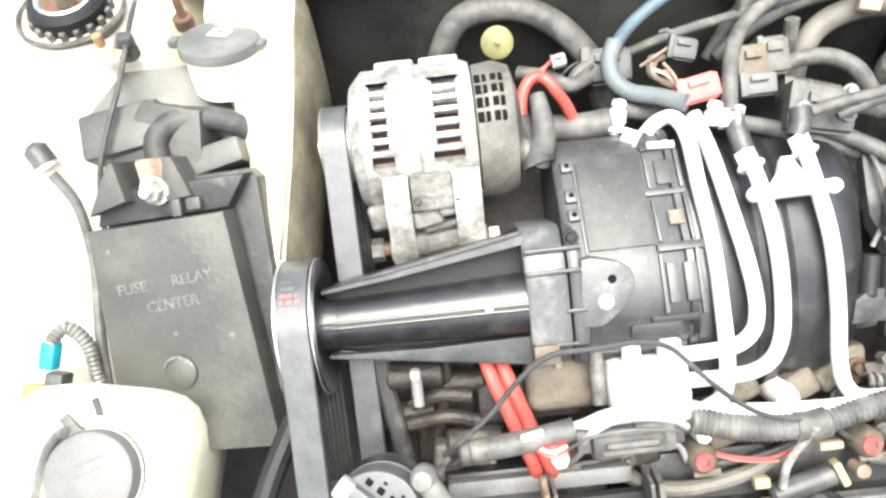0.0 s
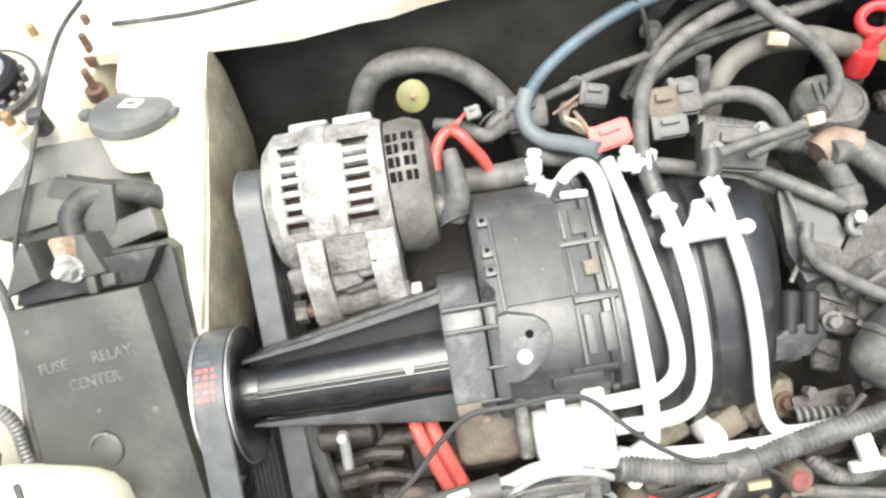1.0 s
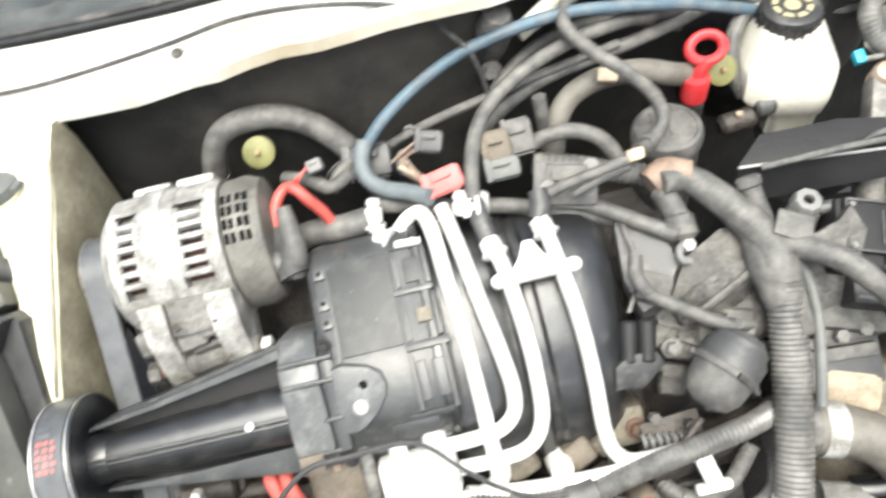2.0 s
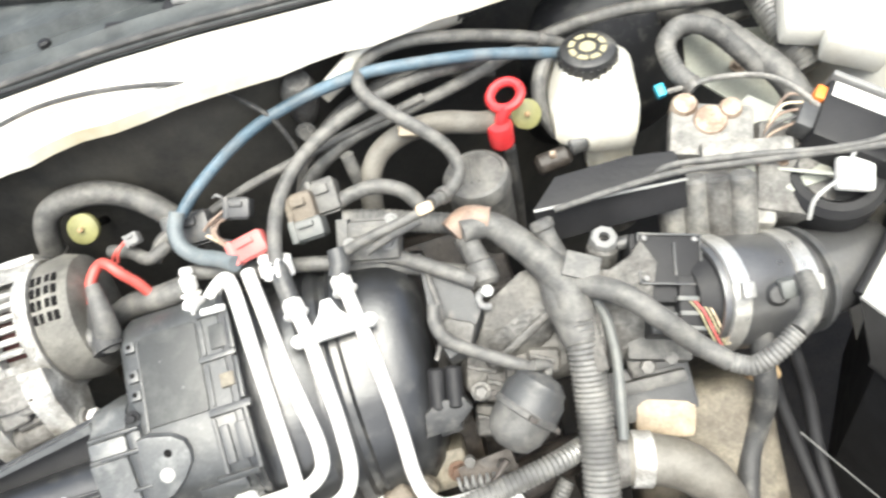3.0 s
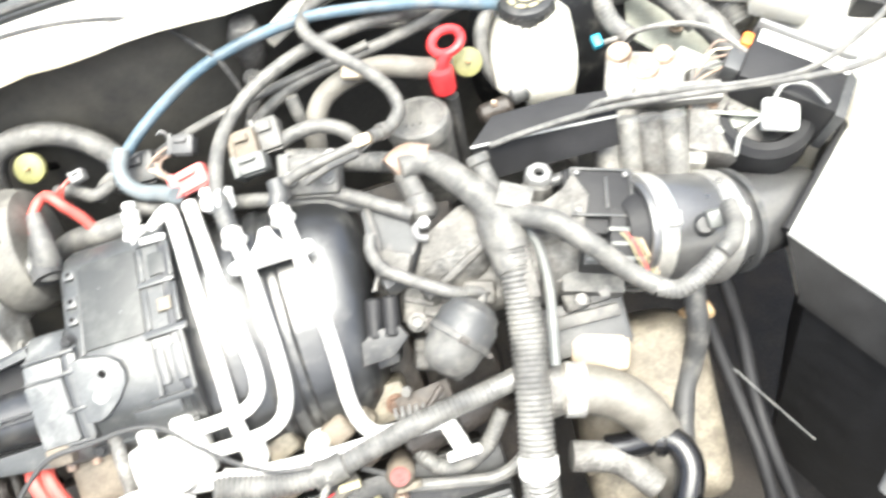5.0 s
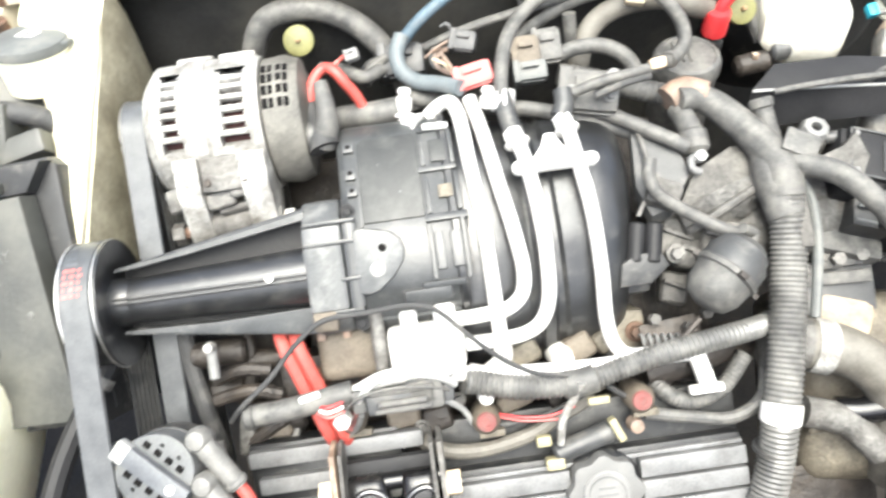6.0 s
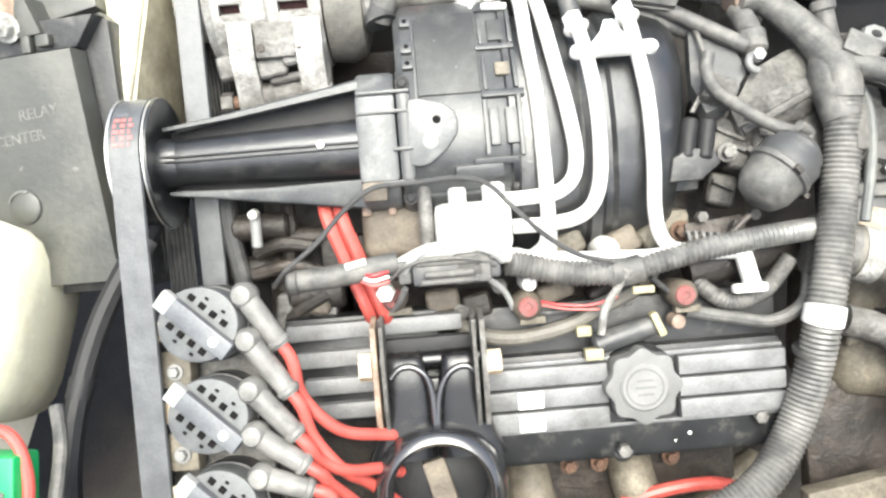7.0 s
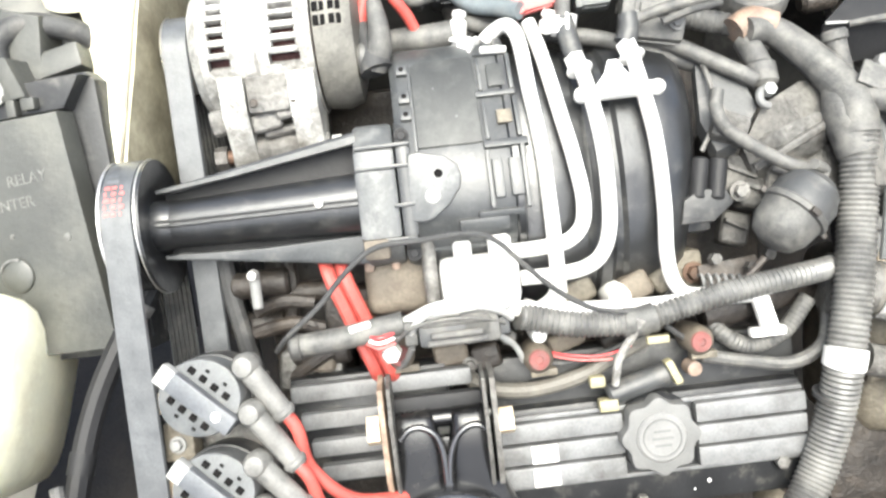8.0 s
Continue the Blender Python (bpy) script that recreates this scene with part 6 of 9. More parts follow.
def coolant_bottle():
    t = thing("coolant_bottle", (-0.32, -0.22, -0.15), "yellowed white coolant recovery bottle with grey cap", "coolant bottle")
    m = axes((-0.330, -0.108, -0.026), (1, 0, -0.11), (0.1, -0.45, 0.88))
    rings = []
    for z, k in ((0.0, 0.55), (-0.001, 0.80), (-0.006, 0.93), (-0.016, 1.0), (-0.05, 1.02), (-0.09, 0.99), (-0.13, 0.94), (-0.14, 0.85)):
        ring = []
        for i in range(40):
            a = 6.2832 * i / 40
            x, y = math.cos(a), math.sin(a)
            s = (abs(x) ** 4.5 + abs(y) ** 4.5) ** (-1 / 4.5)
            ring.append(m @ Vector((-0.053 + 0.071 * k * x * s, -0.074 + 0.082 * k * y * s, z)))
        rings.append(ring)
    part("body", loft(rings), M_BOTTLE, t, sharp=60)
    part("shoulder", lathe([(0.047, -0.006), (0.044, 0.004), (0.036, 0.008), (0, 0.008)], m @ Matrix.Translation((-0.040, -0.056, 0.0)), 36), M_BOTTLE, t)
    mc = m @ Matrix.Translation((-0.040, -0.054, 0.010))
    cap = part("cap", lathe([(0, 0.012), (0.027, 0.012), (0.032, 0.010), (0.034, 0.006), (0.034, -0.006), (0, -0.006)], mc, 40), M_COOLCAP, t, "pale grey plastic cap")
    part("cap_lip", lathe([(0.036, 0.000), (0.037, -0.002), (0.037, -0.006), (0.033, -0.006)], mc, 40), M_CAPBLACK, cap)
    part("cap_tab", box(0.014, 0.008, 0.006, 0.002, mc @ Matrix.Translation((0.036, -0.020, -0.002))), M_CAPBLACK, cap)
    for y in (-0.004, 0.004, 0.012):
        part("print_bar", box(0.022, 0.0012, 0.0005, 0, mc @ Matrix.Translation((0, y, 0.0123)) @ Matrix.Rotation(0.5, 4, "Z")), M_CAPBLACK, cap)
    part("breather_slot", box(0.005, 0.024, 0.003, 0.001, m @ Matrix.Translation((-0.048, -0.010, 0.0)) @ Matrix.Rotation(0.5, 4, "Z")), M_DARKRUBBER, t)
    part("overflow_hose", tube([mc @ Vector(p) for p in ((-0.022, 0.030, 0.010), (-0.028, 0.028, 0.004), (-0.036, 0.018, 0.0), (-0.041, 0.0, -0.004), (-0.043, -0.03, -0.008), (-0.046, -0.08, -0.012))], 0.0042, 10), M_RUBBER, t, "grey overflow hose")
    part("overflow_clip", box(0.008, 0.020, 0.005, 0.001, mc @ Matrix.Translation((-0.020, 0.034, 0.004)) @ Matrix.Rotation(0.9, 4, "Z")), M_RUBBER, t)
    return t


coolant_bottle()


def strut_mount(x, y, z):
    t = thing("strut_mount", (x, y, z), "black bearing strut mount with a rusty centre in a white tower", "strut mount")
    m = axes((x, y, z), (1, 0, 0), (0.05, -0.06, 1))
    part("well_ring", lathe([(0.0485, 0.000), (0.047, 0.003), (0.045, 0.003), (0.0435, -0.004), (0.0435, -0.010)], m, 48), M_ALUDARK, t, "grimy edge of the tower opening")
    part("cup", lathe([(0.045, -0.002), (0.042, -0.006), (0.0, -0.008)], m, 48), M_GRIME, t)
    part("bearing", lathe([(0.023, 0.016), (0.031, 0.015), (0.034, 0.011), (0.034, 0.002), (0.031, -0.006), (0.022, -0.006), (0.023, 0.016)], m, 48), M_TUB, t)
    for i in range(18):
        a = 6.2832 * i / 18
        part("roller", rod(0.0034, 0.009, m @ Matrix.Translation((0.0345 * math.cos(a), 0.0345 * math.sin(a), 0.000)), 0.001, seg=8), M_ALUDARK, t)
    part("cap_ring", lathe([(0.020, 0.006), (0.021, 0.0155), (0.0235, 0.0172), (0.0255, 0.0160), (0.0255, 0.014)], m, 40), M_STEEL, t, "bright inner ring")
    part("rubber_seat", lathe([(0.021, 0.008), (0.012, 0.005), (0, 0.005)], m, 32), M_RUST, t)
    part("shaft_nut", lathe([(0, 0.018), (0.008, 0.018), (0.0095, 0.004), (0, 0.004)], m, 6), M_DUSTBROWN, t, "rusty shaft nut")


strut_mount(-0.472, 0.208, 0.098)
for x, y in ((-0.418, 0.150), (-0.55, 0.150), (-0.445, 0.272)):
    nt = thing("strut_nut", (x, y, 0.095), "yellow-zinc strut tower nut and stud", "nut", "strut tower nuts")
    part("nut", hexbolt(0.009, 0.010, pose(x, y, 0.094)), M_CREAM, nt)
    part("stud", rod(0.0042, 0.022, pose(x, y, 0.104), 0.001), M_GOLDRUST, nt)

for x, y in ((-0.392, 0.276), (-0.384, 0.247), (-0.364, 0.196)):
    rs = thing("tower_stud", (x, y, 0.098), "rusty stud and washer on the white tower panel", "stud", "rusty tower studs")
    part("washer", lathe([(0, 0.0015), (0.008, 0.0012), (0.009, 0.0), (0.0085, -0.010), (0, -0.010)], pose(x, y, 0.098), 20), M_RUST, rs)
    part("stud", rod(0.0036, 0.022, pose(x + 0.001, y - 0.001, 0.108), 0.001), M_RUST, rs)
hr = thing("hood_cable", (-0.41, 0.15, 0.08), "thin black cable with a clip across the strut tower", "cable")
part("cable", tube([(-0.415, 0.33, 0.105), (-0.412, 0.26, 0.112), (-0.405, 0.185, 0.104), (-0.400, 0.125, 0.088), (-0.410, 0.06, 0.05), (-0.425, 0.03, -0.02)], 0.0023, 8), M_DARKRUBBER, hr)
part("clip", box(0.014, 0.014, 0.012, 0.004, axes((-0.404, 0.163, 0.099), (1, 0.3, 0), (0, 0, 1))), M_SENSOR, hr)
part("clip_base", rod(0.009, 0.02, pose(-0.407, 0.165, 0.090), 0.002), M_ALUDARK, hr)
cv = thing("hood_latch_cable", (-0.45, 0.03, 0.0), "grey sheathed cable with black ferrule along the inner wing", "cable")
part("cable", tube([(-0.56, 0.120, 0.075), (-0.50, 0.098, 0.068), (-0.472, 0.082, 0.052)], 0.0022, 8), M_CAPGREY, cv)
part("ferrule", rod(0.0105, 0.024, along((-0.478, 0.084, 0.056), (-0.464, 0.070, 0.038))[0], 0.004), M_SENSOR, cv)
part("ferrule_ring", rod(0.0120, 0.005, along((-0.468, 0.073, 0.042), (-0.464, 0.069, 0.037))[0], 0.001), M_STEEL, cv)
part("sheath", tube([(-0.463, 0.068, 0.036), (-0.448, 0.056, 0.014), (-0.437, 0.025, -0.022), (-0.428, -0.030, -0.062), (-0.418, -0.068, -0.090), (-0.40, -0.11, -0.14)], 0.0046, 10), M_RUBBER, cv)

cy = thing("sensor_connector", (-0.46, -0.06, -0.06), "bright cyan sensor connector with ribbed grey lead", "connector")
part("shell", box(0.013, 0.024, 0.014, 0.003, axes((-0.458, -0.056, -0.052), (1, 0.1, -0.3), (0, -0.6, 0.8))), M_CYAN, cy)
part("lock", box(0.008, 0.008, 0.006, 0.001, axes((-0.455, -0.048, -0.042), (1, 0.1, -0.3), (0, -0.6, 0.8))), M_PINK, cy)
part("body", box(0.016, 0.026, 0.018, 0.003, axes((-0.452, -0.076, -0.070), (1, 0.1, -0.3), (0, -0.6, 0.8))), M_SENSOR, cy)
part("lead", tube([(-0.456, -0.048, -0.042), (-0.447, -0.036, -0.040), (-0.432, -0.042, -0.052), (-0.424, -0.062, -0.075), (-0.42, -0.08, -0.10)], 0.0065, 12, pitch=0.004, depth=0.0012), M_LOOM, cy)
tagged(part("olive_bracket", box(0.030, 0.012, 0.012, 0.003, axes((-0.462, -0.082, -0.066), (1, 0.1, -0.1), (0, -0.6, 0.8))), M_OLIVE), "olive plastic bracket on the inner wing", "bracket")

hose("radiator_hose", [(-0.230, -0.05, -0.06), (-0.236, -0.072, -0.068), (-0.248, -0.099, -0.079), (-0.264, -0.147, -0.101), (-0.271, -0.196, -0.126), (-0.268, -0.257, -0.158), (-0.255, -0.32, -0.22)], 0.0095, M_TUB, "black hose running down beside the belt", "hose", "small hoses")
rhose = bpy.data.objects["radiator_hose"]
band_ring((-0.238, -0.077, -0.070), (-0.243, -0.088, -0.0745), 0.0096, 0.009, M_ALUDARK, rhose, label="dull steel clamp band")
part("hose_rib", tube([(-0.2705, -0.185, -0.1205), (-0.2712, -0.200, -0.128)], 0.0102, 14, 0.003), M_TUB, rhose)
gp = thing("relay_plug", (-0.26, -0.29, -0.16), "green plastic plug with red wire loop below the coolant bottle", "connector")
part("shell", box(0.055, 0.05, 0.03, 0.004, axes((-0.285, -0.288, -0.095), (1, 0.1, 0), (0, -0.6, 0.8))), M_GREEN, gp)
part("red_wire", tube([(-0.318, -0.272, -0.075), (-0.296, -0.258, -0.070), (-0.272, -0.258, -0.070), (-0.256, -0.28, -0.085), (-0.254, -0.315, -0.11)], 0.0042, 10), M_RED, gp)
part("black_wire", tube([(-0.325, -0.29, -0.075), (-0.295, -0.288, -0.072), (-0.266, -0.298, -0.085)], 0.0055, 10), M_RUBBER, gp)
part("black_wire", tube([(-0.262, -0.225, -0.09), (-0.252, -0.25, -0.10), (-0.246, -0.30, -0.12)], 0.005, 10), M_DARKRUBBER, gp)

# ---------------------------------------------------------------- behind the engine
def firewall_stud(p, r, n, label):
    t = thing("grommet", p, label, "grommet", "olive grommets")
    m = axes(p, (1, 0, 0), n)
    part("disc", lathe([(0, 0.004), (r * 0.75, 0.004), (r, 0.002), (r, -0.004), (0, -0.004)], m, 32), M_OLIVE, t)
    part("stud", rod(0.0025, 0.011, m @ Matrix.Translation((0, 0, 0.004)), 0.001, seg=10), M_GOLDRUST, t)
    part("shank", rod(0.004, 0.06, m @ Matrix.Translation((0, 0, -0.03)), 0.0), M_DARK, t)


firewall_stud((-0.094, 0.215, 0.052), 0.0145, (0.1, -0.75, 0.6), "olive round push stud on the black bulkhead mat")
firewall_stud((0.333, 0.277, 0.026), 0.0145, (0.15, -0.75, 0.6), "olive round push stud beside the red dipstick")

hh = thing("heater_hose", (-0.1, 0.25, 0.05), "grey rubber hose arching against the bulkhead", "hose", "heater hoses")
part("hose", tube([(-0.160, 0.235, -0.05), (-0.150, 0.228, 0.020), (-0.128, 0.236, 0.062), (-0.085, 0.244, 0.068), (-0.045, 0.240, 0.054), (-0.010, 0.225, 0.022), (0.008, 0.215, -0.03)], 0.0118, 16), M_RUBBER, hh)
band_ring((-0.152, 0.229, 0.008), (-0.149, 0.2285, 0.022), 0.0119, 0.008, M_ALUDARK, hh)
vl2 = thing("vacuum_line", (0.062, 0.142, 0.046), "long faded blue hose with a dusty grey-blue end under the cowl", "hose", "blue hoses")
part("hose_end", tube([(0.062, 0.142, 0.046), (0.040, 0.157, 0.040), (0.020, 0.167, 0.036), (0.006, 0.176, 0.042), (0.002, 0.188, 0.052), (0.007, 0.202, 0.062)], 0.0074, 14), M_BLUEGREY, vl2, "dusty blue-grey hose end")
part("hose", tube([(0.007, 0.202, 0.056), (0.020, 0.222, 0.062), (0.042, 0.240, 0.072), (0.090, 0.261, 0.092), (0.144, 0.278, 0.101), (0.195, 0.287, 0.104), (0.248, 0.297, 0.095), (0.300, 0.310, 0.080), (0.370, 0.328, 0.050), (0.390, 0.340, 0.035)], 0.0058, 14), M_BLUE, vl2)
hose("coolant_hose", [(0.395, 0.350, 0.030), (0.365, 0.345, 0.055), (0.323, 0.340, 0.074), (0.273, 0.325, 0.097), (0.232, 0.318, 0.106), (0.205, 0.309, 0.107), (0.192, 0.295, 0.105), (0.190, 0.270, 0.102), (0.211, 0.248, 0.089), (0.240, 0.226, 0.077), (0.259, 0.215, 0.059), (0.264, 0.202, 0.043), (0.252, 0.185, 0.038), (0.236, 0.169, 0.045)], 0.0062, M_RUBBER, "grey rubber hose looping over the intake", "hose", "grey hoses", seg=14)
band_ring((0.250, 0.183, 0.0385), (0.244, 0.177, 0.0415), 0.0063, 0.007, M_ALUDARK, bpy.data.objects["coolant_hose"], label="small dull hose clamp")
band_ring((0.365, 0.345, 0.055), (0.356, 0.344, 0.0595), 0.0063, 0.007, M_ALUDARK, bpy.data.objects["coolant_hose"])
hose("coolant_hose", [(0.347, 0.375, 0.027), (0.40, 0.39, 0.0), (0.45, 0.40, -0.02), (0.6, 0.44, -0.04)], 0.0060, M_RUBBER, "grey rubber hose along the bulkhead", "hose", "grey hoses", seg=14)
ch = thing("return_hose", (0.19, 0.145, 0.05), "thin grey hose with a cream clip to the fuel pipe", "hose")
part("hose", tube([(0.232, 0.157, 0.050), (0.205, 0.146, 0.051), (0.180, 0.140, 0.048), (0.160, 0.138, 0.040)], 0.0048, 12), M_RUBBER, ch)
part("second_hose", tube([(0.226, 0.150, 0.046), (0.200, 0.139, 0.046), (0.178, 0.132, 0.040)], 0.0036, 10), M_DARKRUBBER, ch)
part("clip", box(0.014, 0.010, 0.016, 0.003, axes((0.232, 0.158, 0.052), (1, 0.3, 0), (0, -0.7, 0.7))), M_CREAM, ch, "cream plastic clip")
part("fitting", tube([E(0.2325, 0.103, -0.043), (0.1515, 0.131, 0.034), (0.150, 0.142, 0.042)], 0.0092, 14, 0.004, r_end=0.008), M_SENSOR, ch, "black quick-connect fitting")
hose("fuel_hose", [E(0.187, 0.106, -0.042), (0.0975, 0.137, 0.040), (0.0985, 0.170, 0.054), (0.108, 0.208, 0.062), (0.133, 0.238, 0.072), (0.170, 0.262, 0.080), (0.212, 0.283, 0.082), (0.259, 0.305, 0.076), (0.315, 0.338, 0.055)], 0.0066, M_RUBBER, "grey fuel hose curving up towards the cowl", "hose", "grey hoses", seg=14)
part("fuel_fitting", tube([E(0.1885, 0.096, -0.038), E(0.1865, 0.110, -0.043), (0.0975, 0.137, 0.040)], 0.0085, 14, 0.004), M_SENSOR, bpy.data.objects["fuel_hose"], "black quick-connect fitting")
hose("fuel_hose", [(0.100, 0.255, 0.0), (0.120, 0.272, 0.035), (0.150, 0.298, 0.052), (0.19, 0.322, 0.058), (0.24, 0.335, 0.055), (0.31, 0.345, 0.03)], 0.0062, M_RUBBER, "second grey hose behind the first", "hose", "grey hoses", seg=12)
hose("main_cable", [(0.60, 0.400, 0.020), (0.519, 0.388, 0.032), (0.453, 0.382, 0.043), (0.391, 0.367, 0.049), (0.335, 0.341, 0.052), (0.274, 0.310, 0.052), (0.220, 0.288, 0.051), (0.167, 0.269, 0.048), (0.125, 0.252, 0.030), (0.105, 0.245, 0.010)], 0.0068, M_RUBBER, "thick grey cable from the wing to the bulkhead", "cable", "grey hoses", seg=14)
hose("heater_pipe", [(0.322, 0.290, 0.018), (0.294, 0.266, 0.036), (0.252, 0.258, 0.054), (0.216, 0.262, 0.046), (0.190, 0.253, 0.036), (0.177, 0.240, 0.020), (0.172, 0.226, -0.004), (0.17, 0.21, -0.03)], 0.0106, M_TAN, "dusty tan heater hose behind the intake", "hose", "heater hoses", seg=16)
part("clip_tag", box(0.018, 0.012, 0.010, 0.002, axes((0.224, 0.252, 0.058), (1, -0.2, 0), (0, -0.6, 0.8))), M_CREAM, bpy.data.objects["heater_pipe"], "cream plastic clip")
hose("speed_cable", [(-0.36, 0.262, 0.116), (-0.288, 0.261, 0.121), (-0.218, 0.259, 0.133), (-0.150, 0.265, 0.143), (-0.081, 0.266, 0.158), (0.004, 0.257, 0.1635), (0.067, 0.255, 0.150), (0.087, 0.268, 0.116), (0.105, 0.263, 0.096), (0.114, 0.258, 0.069), (0.118, 0.252, 0.046)], 0.0024, M_DARKRUBBER, "thin black cable hanging below the cowl", "cable", "thin cables", seg=8)
tagged(part("cowl_stud", rod(0.0055, 0.014, axes((-0.147, 0.268, 0.128), (1, 0, 0), (0, -0.5, 0.86)), 0.002), M_ALUDARK), "grey cable stud on the cowl edge", "stud")

dp = thing("dipstick", (0.319, 0.276, 0.0), "red transmission dipstick with ring pull", "dipstick")
md = axes((0.3165, 0.277, 0.054), (1, 0.15, 0.25), (-0.15, -0.35, 0.92))
ringp = [md @ Vector((0.0150 * math.cos(a), 0.0135 * math.sin(a), 0.0)) for a in [6.2832 * i / 14 for i in range(15)]]
part("ring", tube(ringp, 0.0048, 10, 0.003), M_REDPL, dp)
part("neck", tube([md @ Vector((-0.004, -0.0135, 0)), (0.310, 0.262, 0.042), (0.308, 0.261, 0.036)], 0.0062, 12, 0.003), M_REDPL, dp)
part("plug", lathe([(0, 0.012), (0.011, 0.012), (0.0125, 0.009), (0.012, -0.014), (0, -0.014)], axes((0.306, 0.260, 0.026), (1, 0, 0), (0.0, -0.1, 1)), 20), M_REDPL, dp)
part("tube", tube([(0.311, 0.264, 0.0), (0.31, 0.268, -0.08), (0.305, 0.28, -0.2)], 0.007, 12), M_DARKRUBBER, dp)

cn2 = thing("vapour_canister", (0.285, 0.225, -0.04), "dusty dark grey round canister with domed lid", "canister")
mcn = axes((0.276, 0.228, -0.012), (1, 0, 0), (0.0, -0.05, 1))
part("body", lathe([(0, -0.08), (0.030, -0.08), (0.031, 0.006), (0.031, 0.010), (0, 0.010)], mcn, 36), M_RUBBER, cn2)
part("lid", lathe([(0.0325, 0.008), (0.0325, 0.018), (0.030, 0.023), (0.027, 0.0245), (0.0255, 0.0225), (0, 0.0225)], mcn, 36), M_RUBBER, cn2)
for k in (-1, 0, 1):
    part("lid_rib", box(0.002, 0.03, 0.004, 0.0008, mcn @ Matrix.Translation((0.007 * k - 0.005, 0.004, 0.0235))), M_RUBBER, cn2)


def brake_reservoir():
    t = thing("brake_fluid_reservoir", (0.41, 0.31, -0.06), "white brake fluid reservoir with black cap and yellow warning disc", "brake reservoir")
    m = axes((0.4005, 0.313, 0.055), (1, -0.08, 0.0), (0.02, -0.06, 1))

    def ring(x0, x1, y0, y1, z, n=40, p=8.0):
        out = []
        for i in range(n):
            a = 6.2832 * i / n
            x, y = math.cos(a), math.sin(a)
            s = (abs(x) ** p + abs(y) ** p) ** (-1 / p)
            out.append(m @ Vector(((x0 + x1) / 2 + (x1 - x0) / 2 * x * s, (y0 + y1) / 2 + (y1 - y0) / 2 * y * s, z)))
        return out

    part("tank", loft([ring(-0.026, 0.026, -0.026, 0.026, -0.008), ring(-0.028, 0.028, -0.029, 0.028, -0.014), ring(-0.040, 0.044, -0.046, 0.038, -0.034), ring(-0.041, 0.045, -0.050, 0.040, -0.040), ring(-0.041, 0.045, -0.053, 0.040, -0.062),
                       ring(-0.037, 0.044, -0.054, 0.040, -0.068), ring(-0.012, 0.042, -0.050, 0.036, -0.088), ring(-0.010, 0.040, -0.047, 0.030, -0.092), ring(-0.009, 0.040, -0.046, 0.030, -0.116), ring(-0.004, 0.039, -0.045, 0.030, -0.120), ring(-0.004, 0.038, -0.044, 0.030, -0.145)]), M_RESV, t)
    cap = part("cap", lathe([(0, 0.006), (0.022, 0.006), (0.026, 0.004), (0.0275, 0.001), (0.0275, -0.012), (0.025, -0.014), (0, -0.014)], m, 36), M_PLASTIC, t, "black screw cap")
    part("warning_disc", lathe([(0.0125, 0.0068), (0.0180, 0.0068), (0.0180, 0.0055), (0.0125, 0.0055)], m, 32), M_YELLOW, cap, "yellow printed warning disc")
    for k in range(8):
        a = 6.2832 * k / 8
        part("print_bar", box(0.007, 0.0026, 0.0006, 0, m @ Matrix.Rotation(a, 4, "Z") @ Matrix.Translation((0.0152, 0, 0.0069))), M_PLASTIC, cap)
    part("print_ring", lathe([(0.0, 0.0068), (0.0075, 0.0068), (0.0075, 0.0055), (0, 0.0055)], m, 28), M_YELLOW, cap)
    for k in range(24):
        a = 6.2832 * k / 24
        part("grip", box(0.0022, 0.0022, 0.012, 0, m @ Matrix.Translation((0.0277 * math.cos(a), 0.0277 * math.sin(a), -0.006))), M_PLASTIC, cap)
    part("master_cylinder", rod(0.024, 0.14, axes((0.412, 0.29, -0.085), (0, 0, 1), (0.15, 1, 0.05)), 0.003), M_ALUDARK, t, "grimy aluminium master cylinder")
    part("level_sensor", box(0.022, 0.02, 0.016, 0.003, axes((0.447, 0.250, -0.048), (1, 0, 0), (0, -0.3, 1))), M_DARK, t)
    return t


brake_reservoir()
bb = thing("brake_booster", (0.43, 0.4, -0.07), "round black brake booster on the bulkhead", "brake booster")
part("shell", lathe([(0, 0.0), (0.05, -0.004), (0.10, -0.03), (0.118, -0.05), (0.118, -0.08), (0, -0.08)], axes((0.43, 0.385, -0.07), (1, 0, 0), (0.0, -1, 0.05)), 44), M_BLACK, bb)
part("crimp_band", lathe([(0.118, -0.062), (0.122, -0.064), (0.122, -0.072), (0.118, -0.074)], axes((0.43, 0.385, -0.07), (1, 0, 0), (0.0, -1, 0.05)), 44), M_ALUDARK, bb)
hose("booster_hose", [(0.365, 0.33, 0.05), (0.352, 0.312, 0.035), (0.350, 0.295, 0.010), (0.362, 0.283, -0.014)], 0.0075, M_RUBBER, "grey vacuum hose beside the brake reservoir", "hose", "small hoses")
vb = thing("vacuum_valve", (0.35, 0.265, -0.03), "rusty brown valve with small hoses", "valve")
part("body", rod(0.011, 0.036, axes((0.352, 0.262, -0.028), (0, 0, 1), (1, 0.2, 0.1)), 0.004), M_GRIME, vb)
part("knob", rod(0.011, 0.02, axes((0.378, 0.270, -0.018), (0, 0, 1), (1, 0.2, 0.1)), 0.003), M_SENSOR, vb)
part("clip", box(0.006, 0.006, 0.006, 0.001, pose(0.352, 0.258, -0.016)), M_BROWNCAP, vb)


